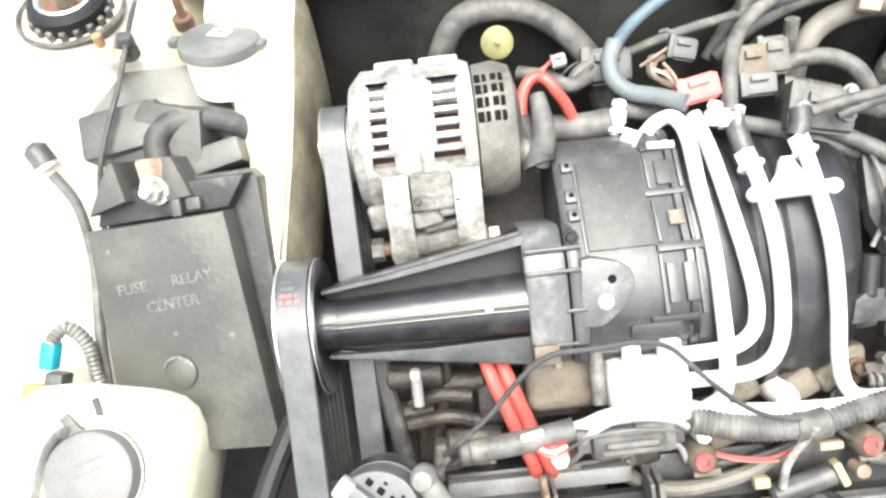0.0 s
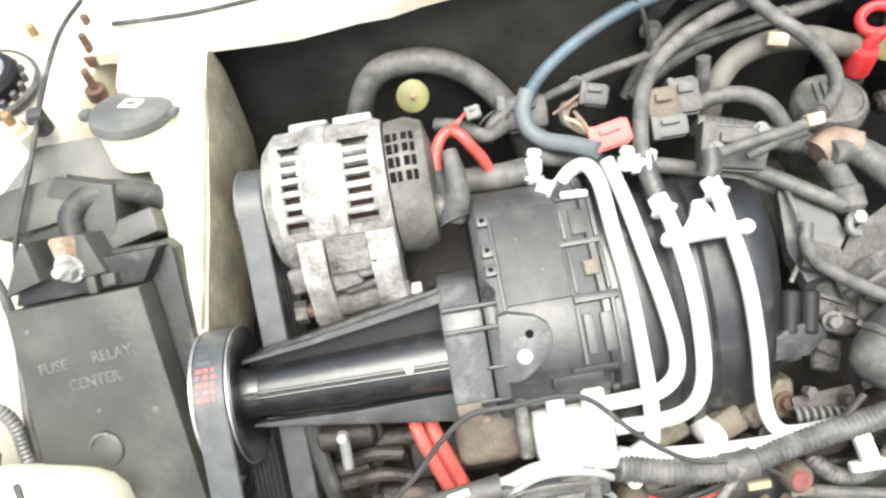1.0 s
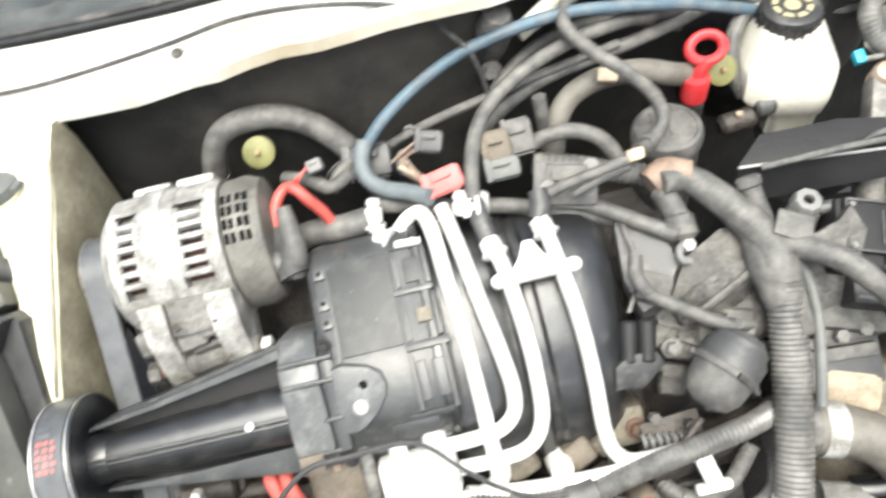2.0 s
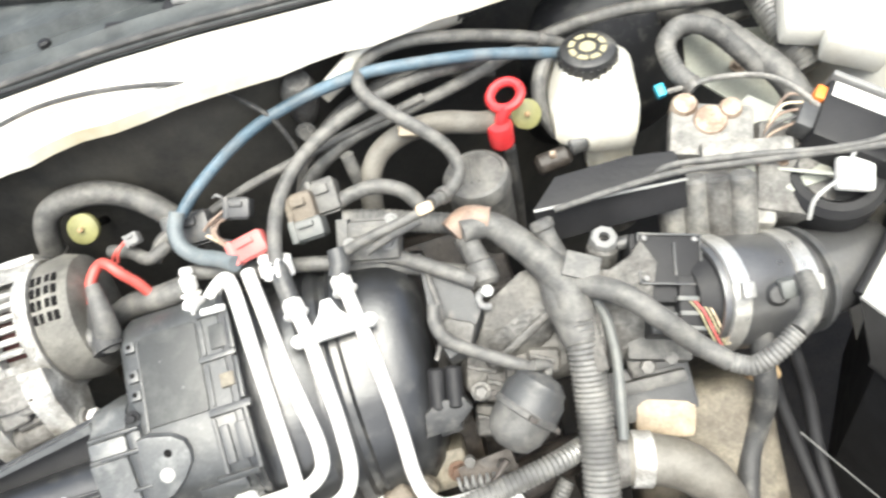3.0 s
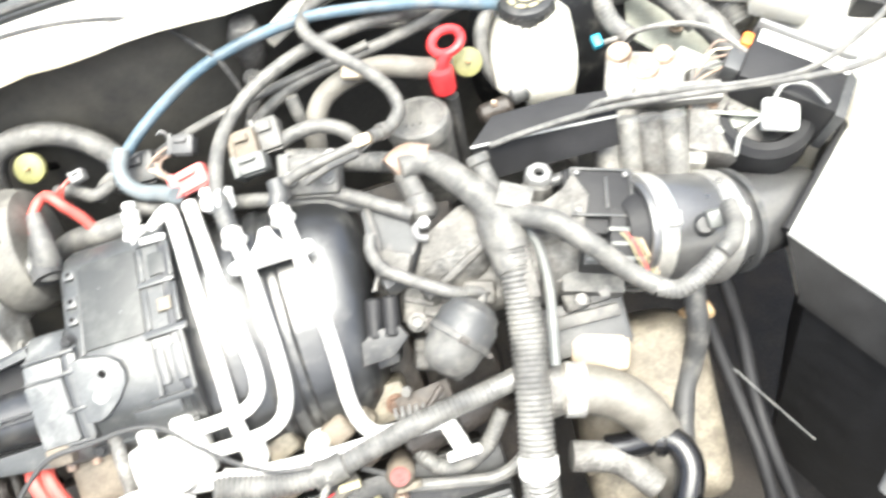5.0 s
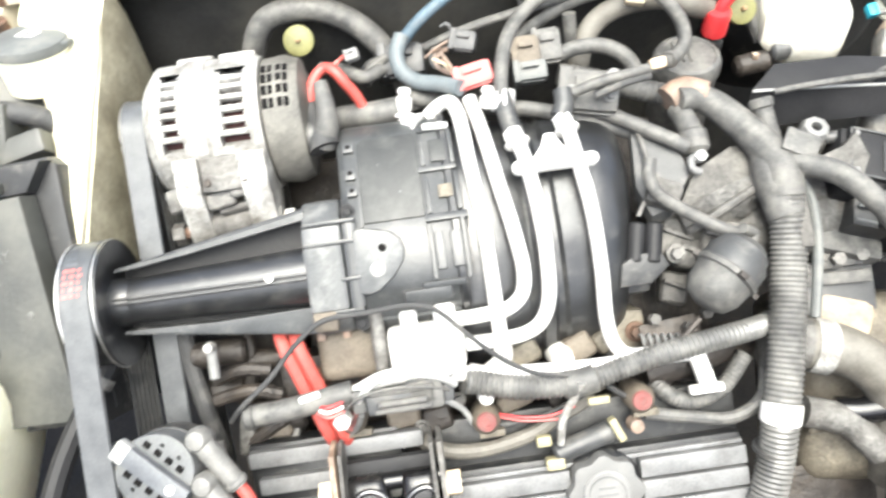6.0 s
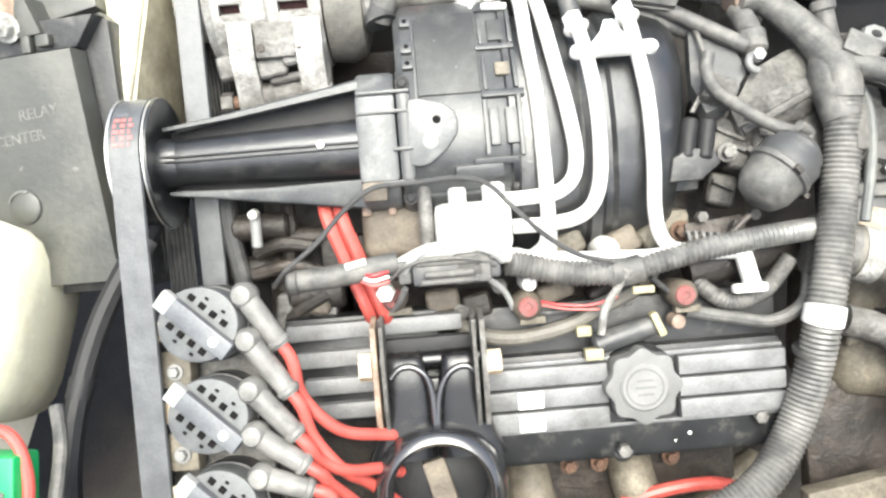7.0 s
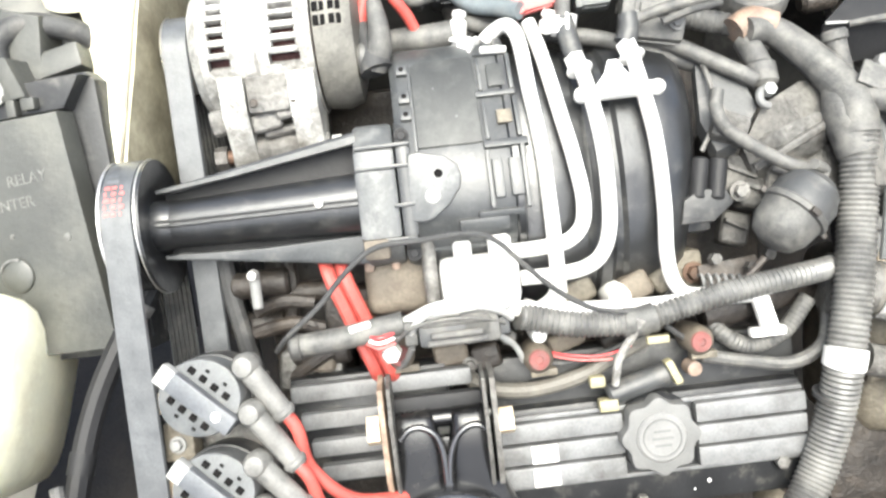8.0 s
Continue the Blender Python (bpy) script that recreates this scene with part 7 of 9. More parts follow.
# ---------------------------------------------------------------- rear wiring, connectors
def plug_block(name, c, size, turn, material, label, extra=()):
    t = thing(name, c, label, "connector", "rear connectors")
    m = axes(c, turn, (0.0, -0.62, 0.78))
    part("shell", box(*size, min(size) * 0.22, m), material, t)
    for k in (-1, 1):
        part("rib", box(size[0] * 0.7, size[1] * 0.10, size[2] * 0.3, 0.0008, m @ Matrix.Translation((size[0] * 0.05, k * size[1] * 0.5, size[2] * 0.12))), material, t)
    part("latch", box(size[0] * 0.5, size[1] * 0.25, size[2] * 0.3, 0.001, m @ Matrix.Translation((0, size[1] * 0.2, size[2] * 0.55))), material, t)
    part("collar", box(size[0] * 0.2, size[1] * 1.12, size[2] * 1.12, 0.0015, m @ Matrix.Translation((-size[0] * 0.42, 0, 0))), material, t)
    for k, (col, dx, dy, dz) in enumerate(extra):
        part("wire", tube([m @ Vector((-size[0] * 0.4, size[1] * (0.3 - 0.2 * k), 0)), m @ Vector((-size[0] * 0.4 + dx * 0.5, dy * 0.6 + size[1] * (0.3 - 0.2 * k), 0.006 + dz)),
                           m @ Vector((-size[0] * 0.4 + dx, dy, dz))], 0.0016, 6, 0.004), col, t)
    return t


plug_block("map_connector", (0.073, 0.158, 0.046), (0.034, 0.020, 0.016), (1, 0.30, 0.1), M_PINK, "faded red sensor connector above the fuel pipes",
           ((M_TAPE, -0.012, 0.022, 0.002), (M_CREAM, -0.016, 0.026, 0.0), (M_TAPE, -0.008, 0.028, 0.004)))
plug_block("coil_connector", (0.063, 0.199, 0.054), (0.024, 0.018, 0.016), (1, -0.3, 0.1), M_SENSOR, "black plug with loose orange wires", ((M_CAPGREY, -0.012, 0.010, 0.006), (M_TAPE, -0.022, -0.020, 0.004)))
wt = thing("wire_tail", (0.05, 0.185, 0.045), "short loop of faded orange wires", "wires")
for k in range(3):
    part("wire", tube([(0.058 - 0.003 * k, 0.196, 0.050), (0.042 - 0.003 * k, 0.190, 0.050 + 0.002 * k), (0.040 - 0.002 * k, 0.176, 0.046), (0.050, 0.166 + 0.003 * k, 0.044), (0.062, 0.160 + 0.003 * k, 0.044)], 0.0018, 6, 0.003), (M_TAPE, M_TAPE, M_DARKRUBBER)[k], wt)
pv = plug_block("purge_valve", (0.003, 0.211, 0.026), (0.044, 0.030, 0.026), (1, 0.1, 0.0), M_SENSOR, "black purge valve with hose stubs", ((M_DARKRUBBER, -0.03, -0.012, 0.0),))
part("stub", tube([(-0.012, 0.206, 0.034), (-0.024, 0.194, 0.032), (-0.030, 0.180, 0.026)], 0.0062, 10), M_RUBBER, pv)
plug_block("small_plug", (-0.040, 0.191, 0.050), (0.013, 0.011, 0.011), (1, 0.3, 0.1), M_CAPGREY, "small pale plug with a red wire", ((M_RED, -0.018, -0.012, 0.0), (M_RED, -0.022, -0.008, 0.0)))
plug_block("harness_plug", (0.120, 0.194, 0.042), (0.026, 0.028, 0.024), (1, 0.15, 0.0), M_DUSTBROWN, "tan taped plastic harness plug", ())
plug_block("harness_plug", (0.124, 0.176, 0.034), (0.030, 0.018, 0.024), (1, 0.15, 0.0), M_CAPBLACK, "dusty grey plastic harness plug", ())
plug_block("harness_plug", (0.140, 0.206, 0.040), (0.026, 0.030, 0.022), (1, 0.15, 0.0), M_RUBBER, "grey oily multi-way harness plug", ())
tm = plug_block("throttle_motor", (0.176, 0.163, 0.018), (0.054, 0.036, 0.028), (1, -0.15, 0.0), M_RUBBER, "grey grimy motor housing with screws", ())
for x, y, z in ((0.160, 0.152, 0.030), (0.194, 0.148, 0.028), (0.198, 0.168, 0.034)):
    part("screw", hexbolt(0.0045, 0.005, axes((x, y, z), (1, 0, 0), (0, -0.62, 0.78))), M_CAPGREY, tm)

cc = thing("charge_cable", (-0.06, 0.13, 0.05), "bright red alternator charge cable with black terminal boot", "cable", "red cables")
part("cable", tube([(-0.068, 0.118, 0.041), (-0.071, 0.138, 0.049), (-0.067, 0.154, 0.056), (-0.059, 0.160, 0.0595), (-0.050, 0.155, 0.059), (-0.042, 0.150, 0.051), (-0.033, 0.147, 0.038), (-0.027, 0.143, 0.026)], 0.0050, 12, 0.004), M_RED, cc)
part("boot", tube([(-0.055, 0.090, 0.026), (-0.060, 0.101, 0.033), (-0.065, 0.114, 0.038), (-0.070, 0.128, 0.044)], 0.0140, 14, 0.004, r_end=0.0066), M_DARKRUBBER, cc)
hose("taped_cable", [(-0.075, 0.140, 0.004), (-0.050, 0.144, 0.014), (-0.020, 0.142, 0.020), (0.004, 0.146, 0.022)], 0.0115, M_RUBBER, "tape-wrapped grey cable behind the supercharger", "cable", "grey cables", seg=14)
hose("taped_cable", [(-0.075, 0.20, 0.03), (-0.050, 0.190, 0.034), (-0.030, 0.178, 0.034), (-0.014, 0.190, 0.034)], 0.0065, M_RUBBER, "thin grey taped cable", "cable", "grey cables", seg=12)
sf = thing("plated_fitting", (0.012, 0.145, 0.034), "bright plated pipe fitting behind the supercharger", "fitting")
part("nut", lathe([(0, 0.016), (0.0055, 0.015), (0.0065, 0.011), (0.0050, 0.008), (0.0075, 0.006), (0.0080, -0.004), (0.0055, -0.007), (0.0055, -0.014), (0, -0.014)], axes((0.009, 0.145, 0.027), (1, 0, 0), (0.1, 0.55, 0.8)), 10), M_ZINC, sf)
part("ring", rod(0.0095, 0.004, axes((0.009, 0.139, 0.020), (1, 0, 0), (0.1, 0.55, 0.8)), 0.001), M_ZINC, sf)
part("strap", box(0.036, 0.009, 0.005, 0.002, axes((-0.004, 0.128, 0.012), (1, 0.1, 0.1), (0, 0.2, 1))), M_ZINC, sf)
part("strap", box(0.022, 0.006, 0.004, 0.0015, axes((0.040, 0.106, 0.034), (1, 0.1, 0.1), (0, 0.1, 1))), M_ZINC, sf)
part("nut", lathe([(0, 0.011), (0.006, 0.010), (0.0075, 0.006), (0.0055, 0.003), (0.008, 0.0), (0.008, -0.008), (0, -0.010)], axes((0.086, 0.142, 0.034), (1, 0, 0), (0.1, 0.4, 0.85)), 10), M_ZINC, sf)
part("nut", lathe([(0, 0.008), (0.009, 0.008), (0.010, -0.008), (0, -0.008)], axes((0.100, 0.140, 0.034), (1, 0, 0), (0.1, 0.4, 0.85)), 10), M_ZINC, sf)
hose("cross_hose", [(0.006, 0.160, 0.024), (0.040, 0.162, 0.016), (0.085, 0.160, 0.010), (0.130, 0.155, 0.008), (0.180, 0.150, -0.004), (0.222, 0.146, -0.016), (0.262, 0.138, -0.025)], 0.0072, M_RUBBER, "grey hose along the back of the dome", "hose", "grey hoses", seg=12)
hose("breather_hose", [(0.146, 0.200, 0.034), (0.166, 0.206, 0.038), (0.190, 0.208, 0.038), (0.212, 0.202, 0.030), (0.226, 0.188, 0.016)], 0.0072, M_RUBBER, "grey breather hose bend", "hose", "grey hoses", seg=12)
hose("breather_hose", [(0.150, 0.192, 0.020), (0.182, 0.190, 0.014), (0.215, 0.184, 0.008), (0.245, 0.178, 0.004), (0.262, 0.172, 0.004)], 0.0105, M_RUBBER, "grey ribbed breather hose", "hose", "grey hoses", pitch=0.006, depth=0.001)
hose("riser_hose", [(0.168, 0.236, -0.02), (0.165, 0.238, 0.02), (0.162, 0.245, 0.05)], 0.0065, M_RUBBER, "short grey riser hose", "hose", "grey hoses")
hose("wall_pipe", [(0.005, 0.222, 0.024), (0.021, 0.226, 0.030), (0.063, 0.238, 0.042), (0.114, 0.253, 0.049), (0.186, 0.274, 0.057), (0.24, 0.292, 0.06)], 0.0045, M_RUBBER, "dark pipe against the bulkhead", "pipe", "grey hoses")
ws = thing("wall_valve", (0.11, 0.30, 0.08), "dirty cream valve on the bulkhead", "valve")
part("body", lathe([(0, 0.03), (0.012, 0.028), (0.018, 0.010), (0.014, -0.02), (0.008, -0.04), (0, -0.04)], axes((0.128, 0.297, 0.085), (1, 0, 0), (0.2, -0.3, 1)), 18), M_ALUDARK, ws)
part("nut", hexbolt(0.007, 0.008, axes((0.122, 0.287, 0.052), (1, 0, 0), (0, -1, 0.1))), M_BOOT, ws)


# ---------------------------------------------------------------- throttle side
def throttle_body():
    t = thing("throttle_assembly", (0.30, 0.09, -0.05), "grimy dusty aluminium throttle assembly and plenum castings", "throttle")
    n = (0.0, -0.45, 0.9)
    part("plenum", box(0.11, 0.085, 0.07, 0.018, axes((0.285, 0.098, -0.085), (1, 0.1, -0.05), n), seg=4), M_THROTTLE, t)
    part("bore", rod(0.042, 0.10, axes((0.385, 0.108, -0.090), (0, 0, 1), (1, 0.2, -0.15)), 0.006, seg=36), M_ALUDARK, t)
    part("flange", box(0.014, 0.09, 0.09, 0.012, axes((0.345, 0.090, -0.062), (1, 0.2, -0.15), (0.1, -0.5, 0.86))), M_THROTTLE, t)
    # wedge-shaped casting that slopes down to the actuator
    part("wedge", loft([[Vector(p) for p in r] for r in (
        ((0.252, 0.075, -0.046), (0.262, 0.058, -0.060), (0.262, 0.050, -0.09), (0.245, 0.08, -0.09)),
        ((0.268, 0.102, -0.022), (0.284, 0.068, -0.046), (0.284, 0.052, -0.09), (0.262, 0.11, -0.09)),
        ((0.300, 0.124, -0.016), (0.316, 0.086, -0.036), (0.316, 0.062, -0.09), (0.296, 0.13, -0.09)),
        ((0.326, 0.130, -0.018), (0.334, 0.098, -0.034), (0.334, 0.08, -0.09), (0.322, 0.14, -0.09)))]), M_THROTTLE, t)
    part("wedge_rib", tube([(0.262, 0.060, -0.056), (0.284, 0.069, -0.044), (0.316, 0.087, -0.034), (0.333, 0.099, -0.032)], 0.0045, 10), M_COLLAR, t)
    part("ridge_foot", box(0.03, 0.026, 0.02, 0.006, axes((0.238, 0.080, -0.030), (1, -0.4, 0), n)), M_COLLAR, t)
    # web between the rear flange of the supercharger and the throttle
    web = [(0.214, 0.140, -0.008), (0.255, 0.116, -0.014), (0.262, 0.098, -0.022), (0.246, 0.070, -0.034), (0.228, 0.064, -0.040), (0.216, 0.090, -0.030)]
    part("web_plate", loft([[Vector(p) for p in web], [Vector(p) - Vector((0, 0, 0.014)) for p in web]]), M_SENSOR, t, "dark webbed casting")
    part("flange_edge", tube([(0.218, 0.140, -0.004), (0.224, 0.112, -0.010), (0.227, 0.088, -0.026), (0.216, 0.066, -0.042)], 0.0022, 8), M_ALUDARK, t)
    for x in (0.214, 0.229):
        part("black_boss", rod(0.0078, 0.036, along((x, 0.058, -0.044), (x - 0.003, 0.030, -0.062))[0], 0.002), M_TUB, t)
    for x, y, z, sx, sy, sz in ((0.2524, 0.0651, -0.0726, 0.034, 0.036, 0.022), (0.2661, 0.0525, -0.0804, 0.030, 0.028, 0.022), (0.286, 0.060, -0.070, 0.030, 0.030, 0.020), (0.2498, 0.034, -0.105, 0.026, 0.030, 0.018), (0.306, 0.062, -0.066, 0.030, 0.024, 0.018)):
        part("rough_casting", box(sx, sy, sz, 0.006, axes((x, y, z), (1, -0.25, 0.1), (0.1, -0.55, 0.83)), seg=3), M_THROTTLE, t)
        part("casting_rib", box(sx * 0.8, 0.004, 0.008, 0.0015, axes((x, y - 0.004, z + 0.011), (1, -0.5, 0.1), (0.1, -0.55, 0.83))), M_COLLAR, t)
    # long arrow-shaped casting under the loom, tip towards the supercharger
    tip = [(0.2626, 0.0730, -0.0348), (0.2770, 0.0813, -0.0325), (0.2913, 0.0884, -0.0300), (0.3112, 0.0967, -0.0261), (0.3230, 0.0972, -0.0264), (0.3216, 0.0860, -0.0346), (0.3112, 0.0794, -0.0386), (0.2875, 0.0751, -0.0386), (0.2731, 0.0725, -0.0376)]
    low = [Vector(p) - Vector((0.0, 0.006, 0.014)) for p in tip]
    part("arrow_casting", loft([[Vector(p) for p in tip], low]), M_COLLAR, t, "pale dusty arrow-shaped casting")
    # elbow that drops from the loom to the plated hook
    part("elbow", tube([(0.258, 0.160, 0.000), (0.262, 0.148, -0.002), (0.268, 0.132, -0.008), (0.270, 0.120, -0.014)], 0.0105, 14, 0.004), M_RUBBER, t)
    part("elbow_collar", rod(0.0132, 0.024, along((0.267, 0.136, -0.006), (0.270, 0.118, -0.016))[0], 0.004), M_RUBBER, t)
    part("elbow_tail", tube([(0.262, 0.116, -0.008), (0.240, 0.128, -0.004), (0.216, 0.141, 0.000), (0.190, 0.151, 0.006), (0.166, 0.157, 0.010)], 0.0070, 12), M_RUBBER, t)
    part("hook", tube([(0.268, 0.110, -0.012), (0.262, 0.102, -0.010), (0.263, 0.095, -0.014), (0.271, 0.095, -0.018)], 0.0034, 10, 0.003), M_CAPGREY, t, "bent grey steel hook")
    part("hook_nut", lathe([(0, 0.005), (0.0055, 0.005), (0.0055, -0.004), (0, -0.004)], axes((0.270, 0.106, -0.010), (1, 0, 0), (0.1, -0.5, 0.86)), 6), M_CAPPALE, t)
    # stem and sensors behind the loom junction
    part("stem", tube([(0.3262, 0.150, 0.013), (0.331, 0.138, 0.001), (0.338, 0.126, -0.014)], 0.0085, 12), M_RUBBER, t)
    part("stem_cap", rod(0.0105, 0.010, along((0.3255, 0.152, 0.015), (0.3275, 0.146, 0.009))[0], 0.002), M_RUBBER, t)
    part("solenoid", rod(0.014, 0.04, axes((0.372, 0.134, -0.038), (0, 0, 1), (0.2, 0.3, 0.9)), 0.003), M_COLLAR, t)
    part("solenoid_nut", lathe([(0.005, 0.006), (0.005, 0.012), (0.011, 0.012), (0.013, 0.008), (0.013, -0.004), (0, -0.004)], axes((0.3765, 0.1425, -0.020), (1, 0, 0), (0.1, -0.2, 0.95)), 8), M_CAPGREY, t)
    part("solenoid_side", rod(0.006, 0.016, axes((0.394, 0.140, -0.022), (0, 0, 1), (1, 0.1, 0.1)), 0.002), M_SENSOR, t)
    part("arm", prism([(-0.03, -0.010), (0.024, -0.026), (0.034, 0.002), (0.024, 0.024), (0.012, 0.012), (-0.006, 0.004), (-0.028, 0.010)], -0.004, 0.004, axes((0.382, 0.108, -0.020), (1, 0.1, -0.1), (0.0, -0.6, 0.8)), 0.002), M_COLLAR, t, "dusty grey casting arm")
    part("lever", box(0.010, 0.05, 0.004, 0.001, axes((0.356, 0.075, -0.040), (1, 0, 0), (0.0, -0.6, 0.8))), M_COLLAR, t)
    for x, y, z, mt in ((0.372, 0.082, -0.088, M_COLLAR), (0.400, 0.092, -0.082, M_RUBBER), (0.390, 0.060, -0.098, M_COLLAR), (0.412, 0.066, -0.10, M_RUBBER), (0.425, 0.084, -0.085, M_COLLAR)):
        part("lug", box(0.024, 0.020, 0.02, 0.005, axes((x, y, z), (1, 0.2, 0), (0.0, -0.6, 0.8))), mt, t)
        part("lug_nut", lathe([(0, 0.008), (0.006, 0.008), (0.006, 0), (0, 0)], axes((x + 0.004, y - 0.008, z + 0.010), (1, 0, 0), (0.0, -0.6, 0.8)), 6), M_ALUDARK, t)
    part("rod_link", tube([(0.375, 0.070, -0.078), (0.410, 0.078, -0.074), (0.436, 0.090, -0.070)], 0.003, 8), M_STEEL, t)
    part("lower_casting", box(0.085, 0.05, 0.03, 0.006, axes((0.392, 0.050, -0.128), (1, 0.1, 0), (0.0, -0.6, 0.8))), M_SENSOR, t)
    part("lower_step", box(0.06, 0.012, 0.012, 0.003, axes((0.398, 0.046, -0.108), (1, 0.1, 0), (0.0, -0.6, 0.8))), M_RUBBER, t)
    return t


throttle_body()


def egr_dome():
    t = thing("vacuum_actuator", (0.296, 0.022, -0.06), "grey vacuum actuator can with a crimped band", "actuator")
    m, _ = along((0.266, -0.006, -0.070), (0.306, 0.036, -0.046))
    part("dome", lathe([(0, -0.036), (0.010, -0.0355), (0.0185, -0.031), (0.0240, -0.021), (0.0258, -0.005)], m, 36), M_RUBBER, t)
    part("band", lathe([(0.0255, -0.006), (0.0282, -0.005), (0.0286, -0.001), (0.0270, 0.001)], m, 36), M_RUBBER, t)
    part("upper_can", lathe([(0.0270, 0.000), (0.0268, 0.014), (0.0235, 0.019), (0.0225, 0.024), (0.015, 0.031), (0.006, 0.033), (0, 0.033)], m, 36), M_SENSOR, t)
    part("nipple", tube([m @ Vector((0, 0, 0.030)), m @ Vector((0.001, 0.002, 0.040)), (0.297, 0.038, -0.029)], 0.0045, 10), M_RUBBER, t)
    for a in (0.3, 2.2, 3.6, 5.0):
        part("tab", box(0.006, 0.008, 0.005, 0.001, m @ Matrix.Rotation(a, 4, "Z") @ Matrix.Translation((0.0290, 0, -0.003))), M_GRIME, t)
    part("linkage", tube([(0.262, -0.016, -0.082), (0.246, -0.030, -0.092), (0.226, -0.042, -0.100)], 0.003, 8), M_GRIME, t)


egr_dome()
hose("vacuum_tube", [(0.224, 0.094, 0.000), (0.2225, 0.080, -0.007), (0.230, 0.069, -0.017), (0.250, 0.061, -0.028), (0.272, 0.053, -0.037), (0.290, 0.045, -0.040), (0.298, 0.037, -0.036)], 0.0058, M_RUBBER, "grey vacuum tube to the domed actuator", "hose", "small hoses", seg=12)
hose("dip_tube", [(0.352, 0.098, -0.024), (0.364, 0.080, -0.036), (0.367, 0.052, -0.052), (0.364, 0.018, -0.072), (0.36, -0.01, -0.09)], 0.0046, M_CAPBLACK, "pale thin tube beside the loom", "pipe", "small hoses", seg=10)

# rusty clutter below the actuator
rc = thing("exhaust_crossover", (0.27, -0.01, -0.13), "rusty brown crossover pipe and brackets", "exhaust pipe")
part("pipe", tube([(0.22, -0.03, -0.14), (0.26, -0.02, -0.135), (0.30, 0.0, -0.14), (0.335, 0.02, -0.17)], 0.018, 14), M_GRIME, rc)
part("collar", rod(0.023, 0.012, axes((0.262, -0.018, -0.135), (0, 0, 1), (1, 0.3, 0.1)), 0.002), M_GRIME, rc)
part("bracket", box(0.05, 0.03, 0.006, 0.001, axes((0.243, -0.012, -0.115), (1, 0.2, 0.1), (0.0, -0.5, 0.86))), M_GRIME, rc)
for x, y, z in ((0.228, -0.004, -0.10), (0.256, -0.012, -0.10), (0.275, 0.006, -0.105), (0.29, -0.016, -0.11)):
    part("nut", lathe([(0, 0.006), (0.005, 0.006), (0.005, -0.004), (0, -0.004)], axes((x, y, z), (1, 0, 0), (0.1, -0.6, 0.8)), 6), M_COLLAR, rc)
part("spring", tube([(0.215 + 0.0012 * i, -0.02 + 0.006 * math.cos(i * 1.2), -0.11 + 0.006 * math.sin(i * 1.2)) for i in range(36)], 0.0014, 6, 0.002), M_CAPGREY, rc)


# ---------------------------------------------------------------- intake tube and air box
CLAMP_TURN = 2.2


